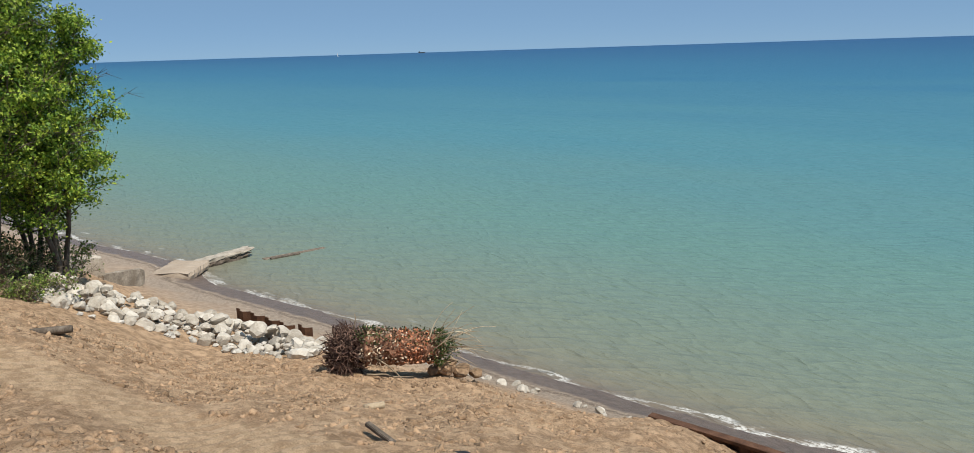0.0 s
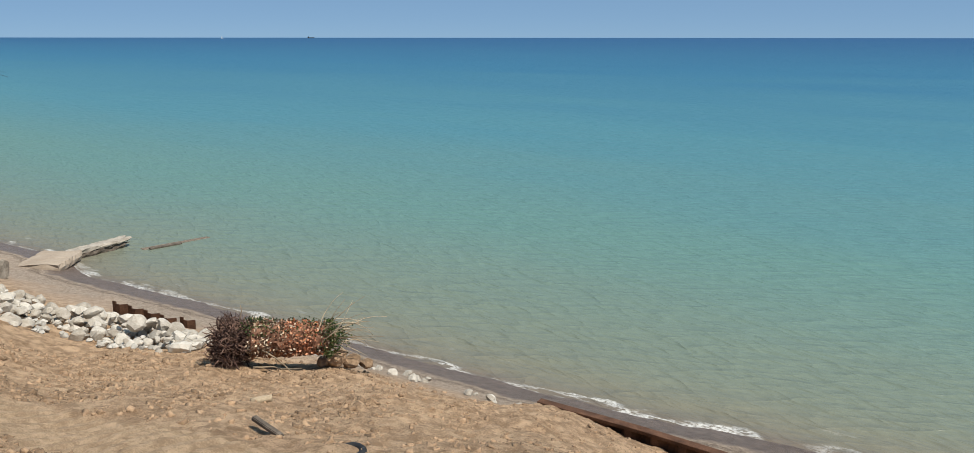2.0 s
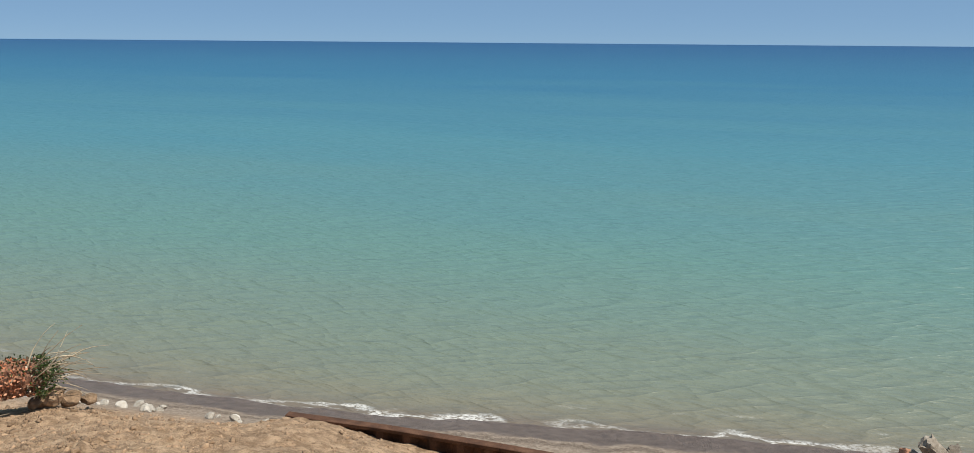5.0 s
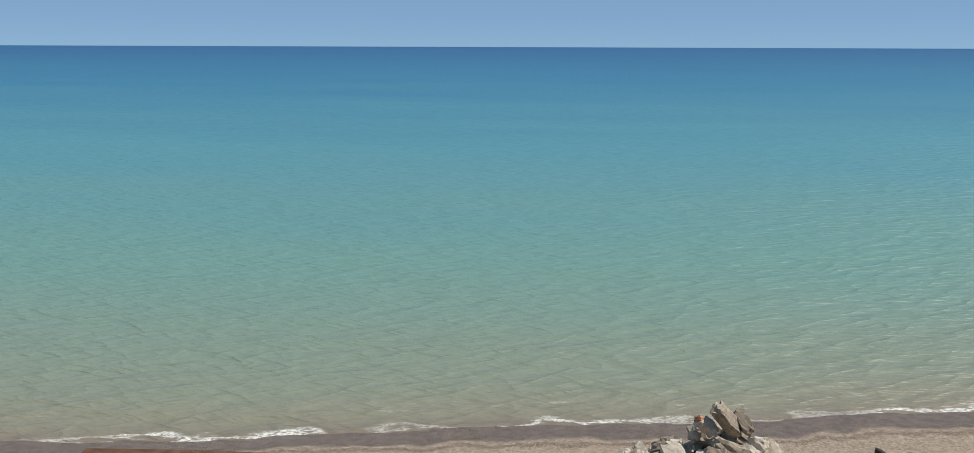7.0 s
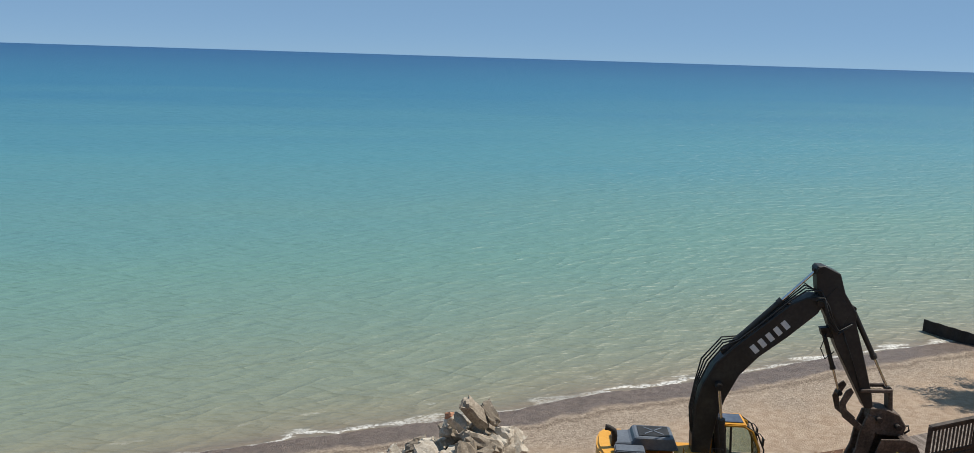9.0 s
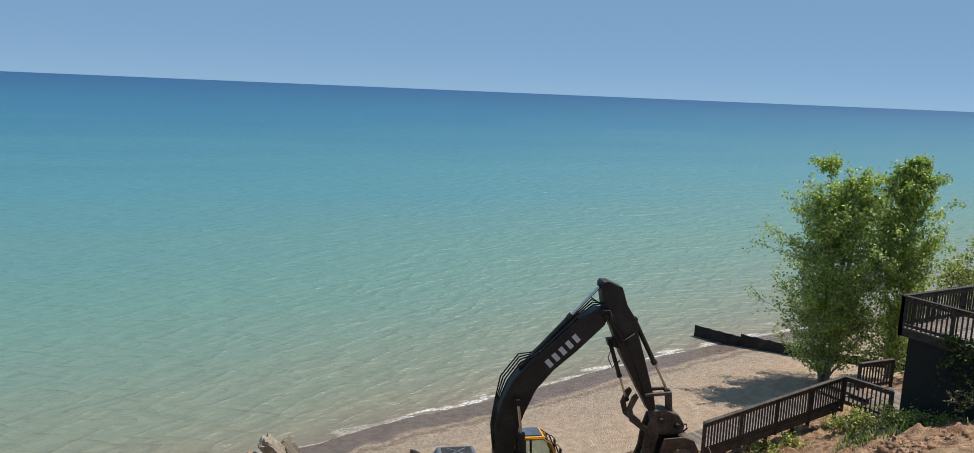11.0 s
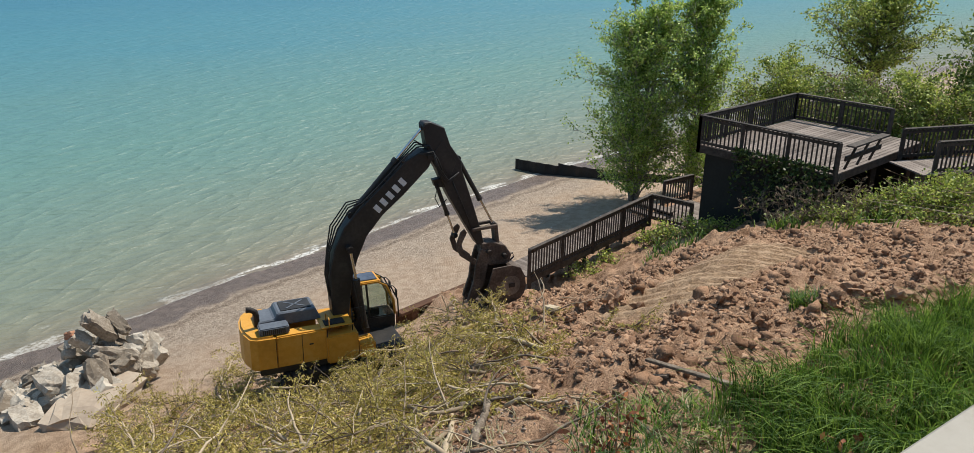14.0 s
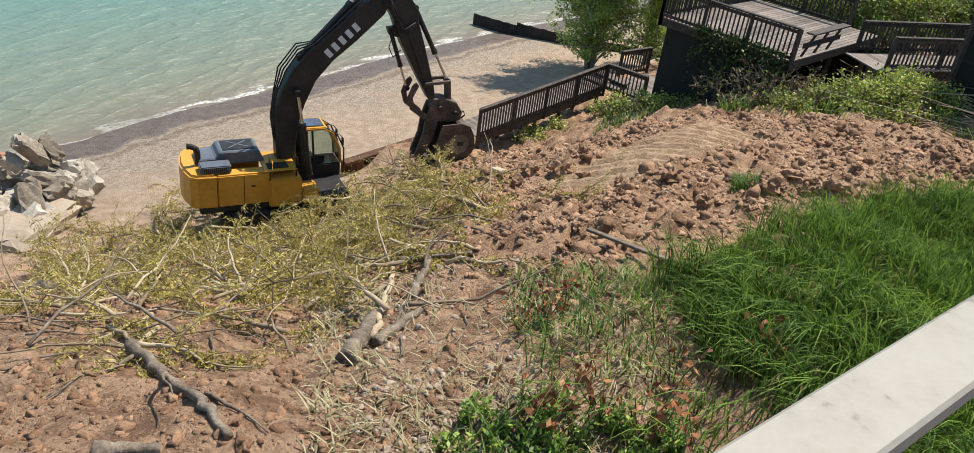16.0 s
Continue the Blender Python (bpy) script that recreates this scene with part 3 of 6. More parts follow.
for a, b, dq, top in ((-34.0, -30.0, 0.1, (1.85, 1.65)), (-29.9, -29.0, 0.2, (1.75, 1.6))):
    pile_wall("sheet_pile_wall", [(s, w + dq) for s, w in wall_line(a, b)], 0.2, top, "short rusty sheet-pile section half buried in beach", M_RUST, False)
pile_wall("sheet_pile_wall", wall_line(-12.5, 1.2), 0.0, (2.1, 2.0), "rusty steel sheet-pile seawall with a flat cap below the slope", M_RUST)
pile_wall("sheet_pile_wall", wall_line(14.0, 38.0), 0.2, (1.75, 1.75), "low rusted seawall cap along the back of the beach", M_RUST)
pile_wall("sheet_pile_groin", [(33.1, 33.7), (33.45, 32.2), (33.8, 30.85)], -0.4, (0.64, 0.68), "black steel groin running from beach into water", M_DARKSTEEL, False, 0.05)
pile_wall("sheet_pile_groin", [(33.8, 30.88), (34.4, 27.7), (35.5, 25.1), (36.6, 22.4)], -0.4, (0.84, 1.35), "black steel groin standing on the beach", M_DARKSTEEL, False, 0.05)


# ---- timber deck on its box, ramp, stairs and walkway ----
def railing(thing, a, b, z0, z1, height=0.95, pitch=0.14, posts=True):
    """Top rail, bottom rail and upright balusters between two plan points (s, q), floors at z0 and z1."""
    o = thing.matrix_world.translation
    A, B = sq(*a, z0) - o, sq(*b, z1) - o
    d = B - A
    flat = Vector((d.x, d.y, 0))
    up = Vector((0, 0, 1))
    part("top_rail", beam_bm(A + up * height, B + up * height, 0.14, 0.04), M_WOOD, thing)
    part("lower_rail", beam_bm(A + up * (height - 0.10), B + up * (height - 0.10), 0.04, 0.09), M_WOOD, thing)
    part("bottom_rail", beam_bm(A + up * 0.10, B + up * 0.10, 0.04, 0.09), M_WOOD, thing)
    n = max(2, int(flat.length / pitch))
    mesh = None
    for i in range(n):
        p = A + d * ((i + 0.5) / n)
        if mesh is None:
            bal = part("baluster", box_bm((0.038, 0.038, height - 0.03), (0, 0, (height + 0.02) / 2)), M_WOOD, thing)
            mesh = bal.data
        else:
            bal = new("baluster", mesh)
            bal.parent = thing
        bal.location = p
        bal.rotation_euler = (0, 0, math.atan2(d.y, d.x))
    if posts:
        k = max(1, round(flat.length / 1.7))
        for i in range(k + 1):
            p = A + d * (i / k)
            part("post", box_bm((0.1, 0.1, height + 0.25), (p.x, p.y, p.z + (height - 0.25) / 2), 0.008), M_WOOD, thing)

DS0, DS1, DQ0, DQ1, DZ = 22.45, 28.55, 9.85, 14.43, 7.05
deck = empty("timber_deck", sq(DS0, DQ1, 0), "raised weathered grey timber deck on a dark walled box", "deck")
o = deck.matrix_world.translation.copy()
rz_shore = math.atan2(DY, DX)
ROT = Matrix.Rotation(rz_shore, 4, "Z")
board_mesh = None
nb = 30
for i in range(nb):
    q = DQ0 + (DQ1 - DQ0) * (i + 0.5) / nb
    p = sq((DS0 + DS1) / 2, q, DZ) - o
    if board_mesh is None:
        ob = part("floor_board", box_bm((DS1 - DS0, 0.138, 0.035), (0, 0, 0), 0.004), M_BOARD, deck)
        board_mesh = ob.data
    else:
        ob = new("floor_board", board_mesh)
        ob.parent = deck
    ob.location, ob.rotation_euler = p, (0, 0, rz_shore)
for q in (DQ0 + 0.05, (DQ0 + DQ1) / 2, DQ1 - 0.05):
    part("joist", beam_bm(sq(DS0, q, DZ - 0.14) - o, sq(DS1, q, DZ - 0.14) - o, 0.06, 0.22), M_WOOD, deck)
for s in (DS0 + 0.03, DS1 - 0.03):
    part("rim_joist", beam_bm(sq(s, DQ0, DZ - 0.14) - o, sq(s, DQ1, DZ - 0.14) - o, 0.06, 0.24), M_WOOD, deck)
# box walls under the deck, darkened by colour to stand in for shade
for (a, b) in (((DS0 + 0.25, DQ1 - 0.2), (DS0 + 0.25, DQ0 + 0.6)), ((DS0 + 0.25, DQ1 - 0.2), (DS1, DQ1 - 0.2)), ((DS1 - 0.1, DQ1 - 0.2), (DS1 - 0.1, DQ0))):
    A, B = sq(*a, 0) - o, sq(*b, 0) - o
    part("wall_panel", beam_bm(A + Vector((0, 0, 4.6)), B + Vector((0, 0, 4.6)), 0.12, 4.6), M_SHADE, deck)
for s, q in ((DS0 + 0.15, DQ0 + 0.2), (DS0 + 0.15, DQ0 + 2.1), (DS1 - 0.2, DQ0 + 0.2), ((DS0 + DS1) / 2, DQ0 + 0.2)):
    p = sq(s, q, 0) - o
    part("support_post", box_bm((0.15, 0.15, DZ - 4.0), (p.x, p.y, 4.0 + (DZ - 4.0) / 2), 0.01), M_WOOD, deck)
railing(deck, (DS0, DQ1), (DS1, DQ1), DZ, DZ)
railing(deck, (DS1, DQ1), (DS1, DQ0 + 1.1), DZ, DZ)
railing(deck, (DS0, DQ0), (DS0, DQ1), DZ, DZ)
# a bench-backed edge beside the walkway
for k in range(3):
    part("brace", beam_bm(sq(DS0 + 0.5 + k * 0.8, DQ0, DZ + 0.1) - o, sq(DS0 + 0.5 + k * 0.8, DQ0 - 0.25, DZ + 0.85) - o, 0.09, 0.05), M_WOOD, deck)
part("bench_back", beam_bm(sq(DS0 + 0.1, DQ0 - 0.25, DZ + 0.88) - o, sq(DS0 + 2.4, DQ0 - 0.25, DZ + 0.88) - o, 0.26, 0.045), M_WOOD, deck)
part("bench_rail", beam_bm(sq(DS0 + 0.1, DQ0 - 0.15, DZ + 0.5) - o, sq(DS0 + 2.4, DQ0 - 0.15, DZ + 0.5) - o, 0.05, 0.14), M_WOOD, deck)

def plank_run(thing, a, b, z0, z1, width, n, name="floor_board"):
    o = thing.matrix_world.translation
    A, B = sq(*a, z0) - o, sq(*b, z1) - o
    d = B - A
    rot = d.to_track_quat("X", "Z")
    mesh = None
    for i in range(n):
        if mesh is None:
            ob = part(name, box_bm((d.length / n * 0.94, width, 0.04)), M_BOARD, thing)
            mesh = ob.data
        else:
            ob = new(name, mesh)
            ob.parent = thing
        ob.location = A + d * ((i + 0.5) / n)
        ob.rotation_mode = "QUATERNION"
        ob.rotation_quaternion = rot

walkway = empty("timber_walkway", sq(26.3, 8.6, 0), "dark timber walkway with slatted railings beside the deck", "walkway")
plank_run(walkway, (25.2, 9.0), (33.5, 4.2), DZ - 0.1, DZ + 0.1, 1.5, 60)
railing(walkway, (25.3, 8.25), (33.2, 3.6), DZ - 0.1, DZ + 0.1)
railing(walkway, (26.2, 9.6), (34.0, 5.0), DZ - 0.1, DZ + 0.1)
wo = walkway.matrix_world.translation
for k in (0.1, 0.4, 0.7, 0.95):
    p = sq(25.2 + 8.3 * k, 9.0 - 4.8 * k, 0) - wo
    part("support_post", box_bm((0.14, 0.14, 3.0), (p.x, p.y, 5.45)), M_WOOD, walkway)
part("skirt_board", beam_bm(sq(25.3, 8.25, DZ - 0.3) - wo, sq(33.2, 3.6, DZ - 0.1) - wo, 0.05, 0.28), M_WOOD, walkway)

ramp = empty("timber_ramp", sq(17.05, 16.6, 0), "long dark timber ramp with slatted railings down to beach", "ramp")
plank_run(ramp, (17.05, 17.2), (23.15, 17.2), 3.15, 3.72, 1.1, 48)
railing(ramp, (17.05, 16.6), (23.15, 16.6), 3.15, 3.72, 0.95, 0.12)
ro = ramp.matrix_world.translation
part("stringer", beam_bm(sq(17.05, 16.62, 3.03) - ro, sq(23.15, 16.62, 3.6) - ro, 0.05, 0.22), M_WOOD, ramp)
for s, zt in ((17.2, 3.1), (19.1, 3.3), (21.0, 3.47), (23.0, 3.66)):
    for q in (16.7, 17.7):
        p = sq(s, q, 0) - ro
        part("support_post", box_bm((0.12, 0.12, 2.8), (p.x, p.y, zt - 1.4)), M_WOOD, ramp)
stairs = empty("timber_landing", sq(23.2, 16.6, 0), "dark timber landing with two steps and slatted railings", "landing")
so = stairs.matrix_world.translation
for k in range(2):
    p = sq(23.5 + 0.45 * k, 16.9, 3.80 + 0.15 * k) - so
    part("tread", box_bm((0.45, 1.5, 0.045), p, 0.004, m=ROT), M_BOARD, stairs)
    part("riser", box_bm((0.03, 1.5, 0.15), p - Vector((0, 0, 0.09)), m=ROT), M_WOOD, stairs)
plank_run(stairs, (23.3, 15.8), (26.2, 15.8), 3.72, 3.72, 2.4, 20)
railing(stairs, (23.2, 16.6), (23.45, 15.05), 3.72, 3.72)
railing(stairs, (24.7, 17.15), (26.3, 17.0), 3.78, 3.78)
for s, q in ((23.3, 15.2), (26.1, 15.2), (24.7, 17.0), (26.2, 16.9)):
    p = sq(s, q, 0) - so
    part("support_post", box_bm((0.13, 0.13, 3.2), (p.x, p.y, 2.13)), M_WOOD, stairs)


# ---- excavator ----
M_YELLOW = material("yellow_machine_paint", [(0.45, 0.205, 0.022), (0.56, 0.27, 0.035), (0.61, 0.325, 0.07)], 1.2, 0.42, 0, 0.05, 8)
M_BLACK = material("black_machine_paint", [(0.010, 0.010, 0.011), (0.020, 0.019, 0.019), (0.042, 0.039, 0.036)], 1.6, 0.5, 0, 0.08, 12)
M_GREY = material("grey_engine_hood", [(0.065, 0.073, 0.09), (0.105, 0.118, 0.142), (0.15, 0.165, 0.19)], 1.4, 0.45, 0, 0.05, 10)
M_HOSE = material("black_rubber_hose", [(0.008, 0.008, 0.009), (0.015, 0.015, 0.016), (0.03, 0.03, 0.03)], 2, 0.6, 0, 0.1, 20)
M_CHROME = material("chromed_rod", [(0.50, 0.50, 0.51), (0.62, 0.62, 0.63), (0.72, 0.72, 0.73)], 2, 0.22, 1.0, 0.02, 20)
M_BUCKET = material("worn_muddy_steel", [(0.035, 0.025, 0.02), (0.085, 0.062, 0.05), (0.17, 0.13, 0.105)], 2.0, 0.7, 0.2, 0.4, 16)
M_BUCKETWORN = material("scoured_steel", [(0.09, 0.075, 0.065), (0.17, 0.145, 0.125), (0.27, 0.235, 0.205)], 2.0, 0.6, 0.3, 0.3, 16)
M_DECAL = material("pale_decal", [(0.50, 0.50, 0.50), (0.60, 0.60, 0.60), (0.68, 0.68, 0.67)], 3, 0.5, 0, 0.03, 20)
M_SOLAR = material("tinted_roof_panel", [(0.05, 0.06, 0.09), (0.08, 0.10, 0.14), (0.12, 0.14, 0.19)], 1.5, 0.25, 0, 0.03, 10)
M_SEAT = material("dark_seat_fabric", [(0.012, 0.012, 0.013), (0.022, 0.022, 0.024), (0.04, 0.04, 0.043)], 4, 0.9, 0, 0.2, 30)

def glass_material():
    m = bpy.data.materials.new("clear_glass")
    m.use_nodes = True
    n, l = m.node_tree.nodes, m.node_tree.links
    tr, gl, mx, fr = (n.new(k) for k in ("ShaderNodeBsdfTransparent", "ShaderNodeBsdfGlossy", "ShaderNodeMixShader", "ShaderNodeFresnel"))
    tr.inputs[0].default_value = (0.82, 0.88, 0.86, 1)
    gl.inputs["Roughness"].default_value = 0.03
    l.new(fr.outputs[0], mx.inputs[0]); l.new(tr.outputs[0], mx.inputs[1]); l.new(gl.outputs[0], mx.inputs[2])
    l.new(mx.outputs[0], n["Material Output"].inputs[0])
    return m
M_GLASS = glass_material()

EX_Z = 1.976
exc = empty("excavator", (19.26, 5.12, EX_Z), "yellow tracked excavator with black boom reaching over the slope", "excavator", rz=-61)
U = 1.15        # height of the boom group's origin over the tracks

def up(pts):
    return [(x, z + U) for x, z in pts]

def hose(name, pts, r, parent, mat=None):
    v, f = tube(pts, [r] * len(pts), 6)
    return raw(name, v, f, mat or M_HOSE, parent, True)

# undercarriage
for side in (-1, 1):
    outline = []
    for k in range(24):
        a = 2 * math.pi * k / 24
        cx = 1.65 if math.cos(a) > 0 else -1.65
        outline.append((cx + 0.42 * math.cos(a), 0.46 + 0.42 * math.sin(a)))
    tr = part("track", prism_bm(outline, 0.6, m=Matrix.Translation((0, side * 1.15, 0))), M_BLACK, exc)
    cleat = None
    for k in range(44):
        u = k / 44 * (6.6 + 2 * math.pi * 0.43)
        if u < 3.3:
            x, z, a = -1.65 + u, 0.90, 0
        elif u < 3.3 + math.pi * 0.43:
            t = (u - 3.3) / 0.43
            x, z, a = 1.65 + 0.44 * math.sin(t), 0.46 + 0.44 * math.cos(t), t
        elif u < 6.6 + math.pi * 0.43:
            x, z, a = 1.65 - (u - 3.3 - math.pi * 0.43), 0.02, math.pi
        else:
            t = math.pi + (u - 6.6 - math.pi * 0.43) / 0.43
            x, z, a = -1.65 + 0.44 * math.sin(t), 0.46 + 0.44 * math.cos(t), t
        if cleat is None:
            c = part("track_shoe", box_bm((0.17, 0.62, 0.04), bevel=0.008), M_DARKSTEEL, tr)
            cleat = c.data
        else:
            c = new("track_shoe", cleat)
            c.parent = tr
        c.matrix_basis = Matrix.Translation((x, side * 1.15, z)) @ Matrix.Rotation(a, 4, "Y")
    for x in (-1.65, 1.65):
        part("sprocket", cyl_bm((x, side * 1.47, 0.46), (x, side * 0.83, 0.46), 0.30, seg=16), M_BLACK, tr)
part("carbody", box_bm((2.2, 1.8, 0.5), (0, 0, 0.62), 0.06), M_BLACK, exc)
part("slew_ring", cyl_bm((0, 0, 0.85), (0, 0, 1.05), 0.7, seg=28), M_DARKSTEEL, exc)

# upper body: plan outline with the rounded counterweight at the tail
def plan_prism(outline, z0, z1, bevel=0.0):
    bm = bmesh.new()
    lo = [bm.verts.new((x, y, z0)) for x, y in outline]
    hi = [bm.verts.new((x, y, z1)) for x, y in outline]
    n = len(lo)
    fs = [bm.faces.new(lo[::-1]), bm.faces.new(hi)]
    fs += [bm.faces.new((lo[i], lo[(i + 1) % n], hi[(i + 1) % n], hi[i])) for i in range(n)]
    bmesh.ops.recalc_face_normals(bm, faces=fs)
    if bevel:
        bmesh.ops.bevel(bm, geom=[e for f in fs[:2] for e in f.edges], offset=bevel, segments=3, affect="EDGES")
    return bm
tail = [(-2.1, -1.2), (-2.62, -1.16), (-2.82, -1.0), (-2.95, -0.5), (-2.99, 0), (-2.95, 0.5), (-2.82, 1.0), (-2.62, 1.16), (-2.1, 1.2)]
part("counterweight", plan_prism(tail, 1.12, 2.26, 0.07), M_YELLOW, exc)
part("side_panel", box_bm((1.5, 0.5, 1.06), (-1.36, -0.94, 1.69), 0.04), M_YELLOW, exc)
part("side_panel", box_bm((1.5, 0.5, 1.06), (-1.36, 0.94, 1.69), 0.04), M_YELLOW, exc)
part("tool_box", box_bm((0.95, 0.8, 0.95), (-0.18, -0.92, 1.5), 0.05), M_YELLOW, exc)
part("front_step", box_bm((0.5, 0.7, 0.5), (0.58, -0.92, 1.26), 0.04), M_YELLOW, exc)
part("turntable", box_bm((4.4, 2.3, 0.24), (-0.4, 0, 1.08), 0.03), M_BLACK, exc)
for x in (-2.11, -1.36, -0.62):
    part("panel_seam", box_bm((0.018, 0.012, 0.98), (x, -1.195, 1.69)), M_BLACK, exc)
part("panel_handle", box_bm((0.12, 0.02, 0.05), (-1.1, -1.2, 1.8), 0.005), M_BLACK, exc)
part("deck_plate", box_bm((0.95, 1.5, 0.03), (-0.3, -0.45, 2.245)), M_YELLOW, exc)
part("grip_plate", box_bm((0.6, 0.42, 0.02), (-0.35, -0.85, 2.275)), M_DARKSTEEL, exc)
hood_out = [(-2.55, 2.2), (-2.5, 2.46), (-2.0, 2.48), (-1.9, 2.66), (-0.8, 2.66), (-0.62, 2.24)]
hood = part("engine_hood", prism_bm(hood_out, 1.0, m=Matrix.Translation((0, 0.1, 0)), bevel=0.04), M_GREY, exc, "grey moulded engine hood")
part("hood_panel", box_bm((0.9, 0.75, 0.02), (-1.34, 0.1, 2.672), 0.005), M_BLACK, hood)
for a in (-1, 1):
    part("hood_stripe", box_bm((0.75, 0.05, 0.02), (-1.34, 0.1, 2.684), m=Matrix.Rotation(a * 0.75, 4, "Z")), M_GREY, hood)
part("grille_box", box_bm((0.85, 0.5, 0.24), (-2.1, -0.8, 2.36), 0.03), M_GREY, hood)
for k in range(12):
    part("grille_slot", box_bm((0.035, 0.02, 0.16), (-2.42 + k * 0.055, -1.052, 2.36)), M_BLACK, hood)
v, f = tube([(-2.5, -0.3, 2.3), (-2.5, -0.3, 2.66), (-2.53, -0.3, 2.8), (-2.66, -0.29, 2.88), (-2.78, -0.28, 2.89)], [0.085, 0.085, 0.09, 0.09, 0.095], 10)
raw("exhaust_pipe", v, f, M_DARKSTEEL, exc, True)
hr = [(0.15, -1.15, 2.0), (0.15, -1.15, 2.75), (0.45, -1.15, 2.75), (0.45, -1.15, 2.0)]
hose("grab_rail", hr, 0.022, exc, M_BLACK)
hose("grab_rail", [(-0.55, -1.2, 2.2), (-0.55, -1.2, 2.55), (-0.55, -0.7, 2.55), (-0.55, -0.7, 2.2)], 0.02, exc, M_YELLOW)

# cab on the far side of the boom
cab = part("cab", box_bm((1.5, 0.9, 0.5), (1.15, 0.85, 1.35), 0.04), M_BLACK, exc, "yellow-framed cab with curved glass")
side_out = [(0.42, 1.6), (0.42, 2.78), (0.5, 2.86), (1.35, 2.86), (1.62, 2.7), (1.86, 2.1), (1.9, 1.6)]
for y in (0.42, 1.28):
    v, f = tube([(x, y, z) for x, z in side_out], [0.045] * len(side_out), 6)
    raw("cab_frame", v, f, M_YELLOW, cab, True)
    part("door_post", beam_bm((1.05, y, 1.6), (0.98, y, 2.84), 0.05, 0.06), M_BLACK, cab)
    part("window_pane", prism_bm([(0.46, 1.62), (0.46, 2.8), (1.33, 2.82), (1.58, 2.66), (1.82, 2.1), (1.86, 1.62)], 0.012, m=Matrix.Translation((0, y, 0))), M_GLASS, cab)
part("cab_roof", box_bm((1.05, 0.98, 0.07), (0.92, 0.85, 2.89), 0.03), M_YELLOW, cab)
part("roof_hatch", box_bm((0.72, 0.7, 0.03), (1.0, 0.85, 2.945), 0.01), M_SOLAR, cab)
part("windscreen", prism_bm([(1.35, 2.84), (1.62, 2.68), (1.86, 2.1), (1.9, 1.6), (1.888, 1.6), (1.848, 2.1), (1.608, 2.67), (1.34, 2.825)], 0.84, m=Matrix.Translation((0, 0.85, 0))), M_GLASS, cab)
part("rear_panel", box_bm((0.05, 0.86, 1.2), (0.42, 0.85, 2.2)), M_BLACK, cab)
seat = part("seat", box_bm((0.5, 0.5, 0.18), (0.9, 0.85, 1.72), 0.05), M_SEAT, cab)
part("seat_back", box_bm((0.14, 0.48, 0.62), (0.66, 0.85, 2.05), 0.05), M_SEAT, seat)
part("headrest", box_bm((0.1, 0.28, 0.18), (0.66, 0.85, 2.44), 0.04), M_SEAT, seat)
part("console", box_bm((0.3, 0.16, 0.3), (1.25, 0.55, 1.75), 0.03), M_BLACK, cab)
for y in (0.45, 1.25):
    hose("mirror_arm", [(1.62, y, 2.68), (1.85, y, 2.62), (1.95, y, 2.5)], 0.015, cab)
    part("mirror", box_bm((0.05, 0.16, 0.26), (1.96, y, 2.36), 0.015), M_BLACK, cab)
hose("guard_bar", [(1.45, 0.42, 2.86), (1.78, 0.42, 2.62), (2.0, 0.42, 2.1), (2.02, 0.42, 1.45)], 0.025, cab)
hose("guard_bar", [(1.45, 1.28, 2.86), (1.78, 1.28, 2.62), (2.0, 1.28, 2.1), (2.02, 1.28, 1.45)], 0.025, cab)

# boom, arm and their rams
boom_out = up([(-1.24, 0.75), (-1.29, 1.59), (-1.28, 2.62), (-1.12, 3.26), (-0.81, 3.92), (-0.31, 4.45), (0.32, 5.02), (1.12, 5.76), (1.66, 6.02), (1.90, 6.0), (2.0, 5.8), (1.86, 5.50), (1.09, 4.76), (0.38, 4.16),
               (-0.12, 3.57), (-0.44, 2.85), (-0.62, 2.28), (-0.72, 1.5), (-0.80, 0.75)])
boom = part("boom", prism_bm(boom_out, 0.46, bevel=0.025), M_BLACK, exc, "black curved boom")
part("boom_pivot", cyl_bm((-1.0, -0.5, 0.95 + U), (-1.0, 0.5, 0.95 + U), 0.16), M_DARKSTEEL, boom)
stick_out = up([(1.69, 6.74), (1.73, 6.86), (1.93, 6.86), (2.37, 6.66), (2.56, 6.11), (2.93, 5.57), (2.94, 5.3), (3.24, 4.41), (3.62, 3.22), (3.71, 2.79), (3.49, 2.76), (3.33, 3.04), (2.91, 3.78), (2.48, 4.55), (2.13, 5.37), (1.90, 5.78), (1.79, 6.17)])
arm = part("arm", prism_bm(stick_out, 0.38, bevel=0.02), M_BLACK, exc, "black dipper arm")
part("arm_pin", cyl_bm((1.9, -0.33, 5.84 + U), (1.9, 0.33, 5.84 + U), 0.11), M_DARKSTEEL, arm)
part("arm_pin", cyl_bm((1.8, -0.25, 6.74 + U), (1.8, 0.25, 6.74 + U), 0.09), M_DARKSTEEL, arm)
for y in (-0.195, 0.195):
    part("weld_plate", prism_bm(up([(2.0, 5.9), (2.3, 6.3), (2.75, 5.6), (2.55, 5.1)]), 0.02, m=Matrix.Translation((0, y, 0)), bevel=0.005), M_BLACK, arm)

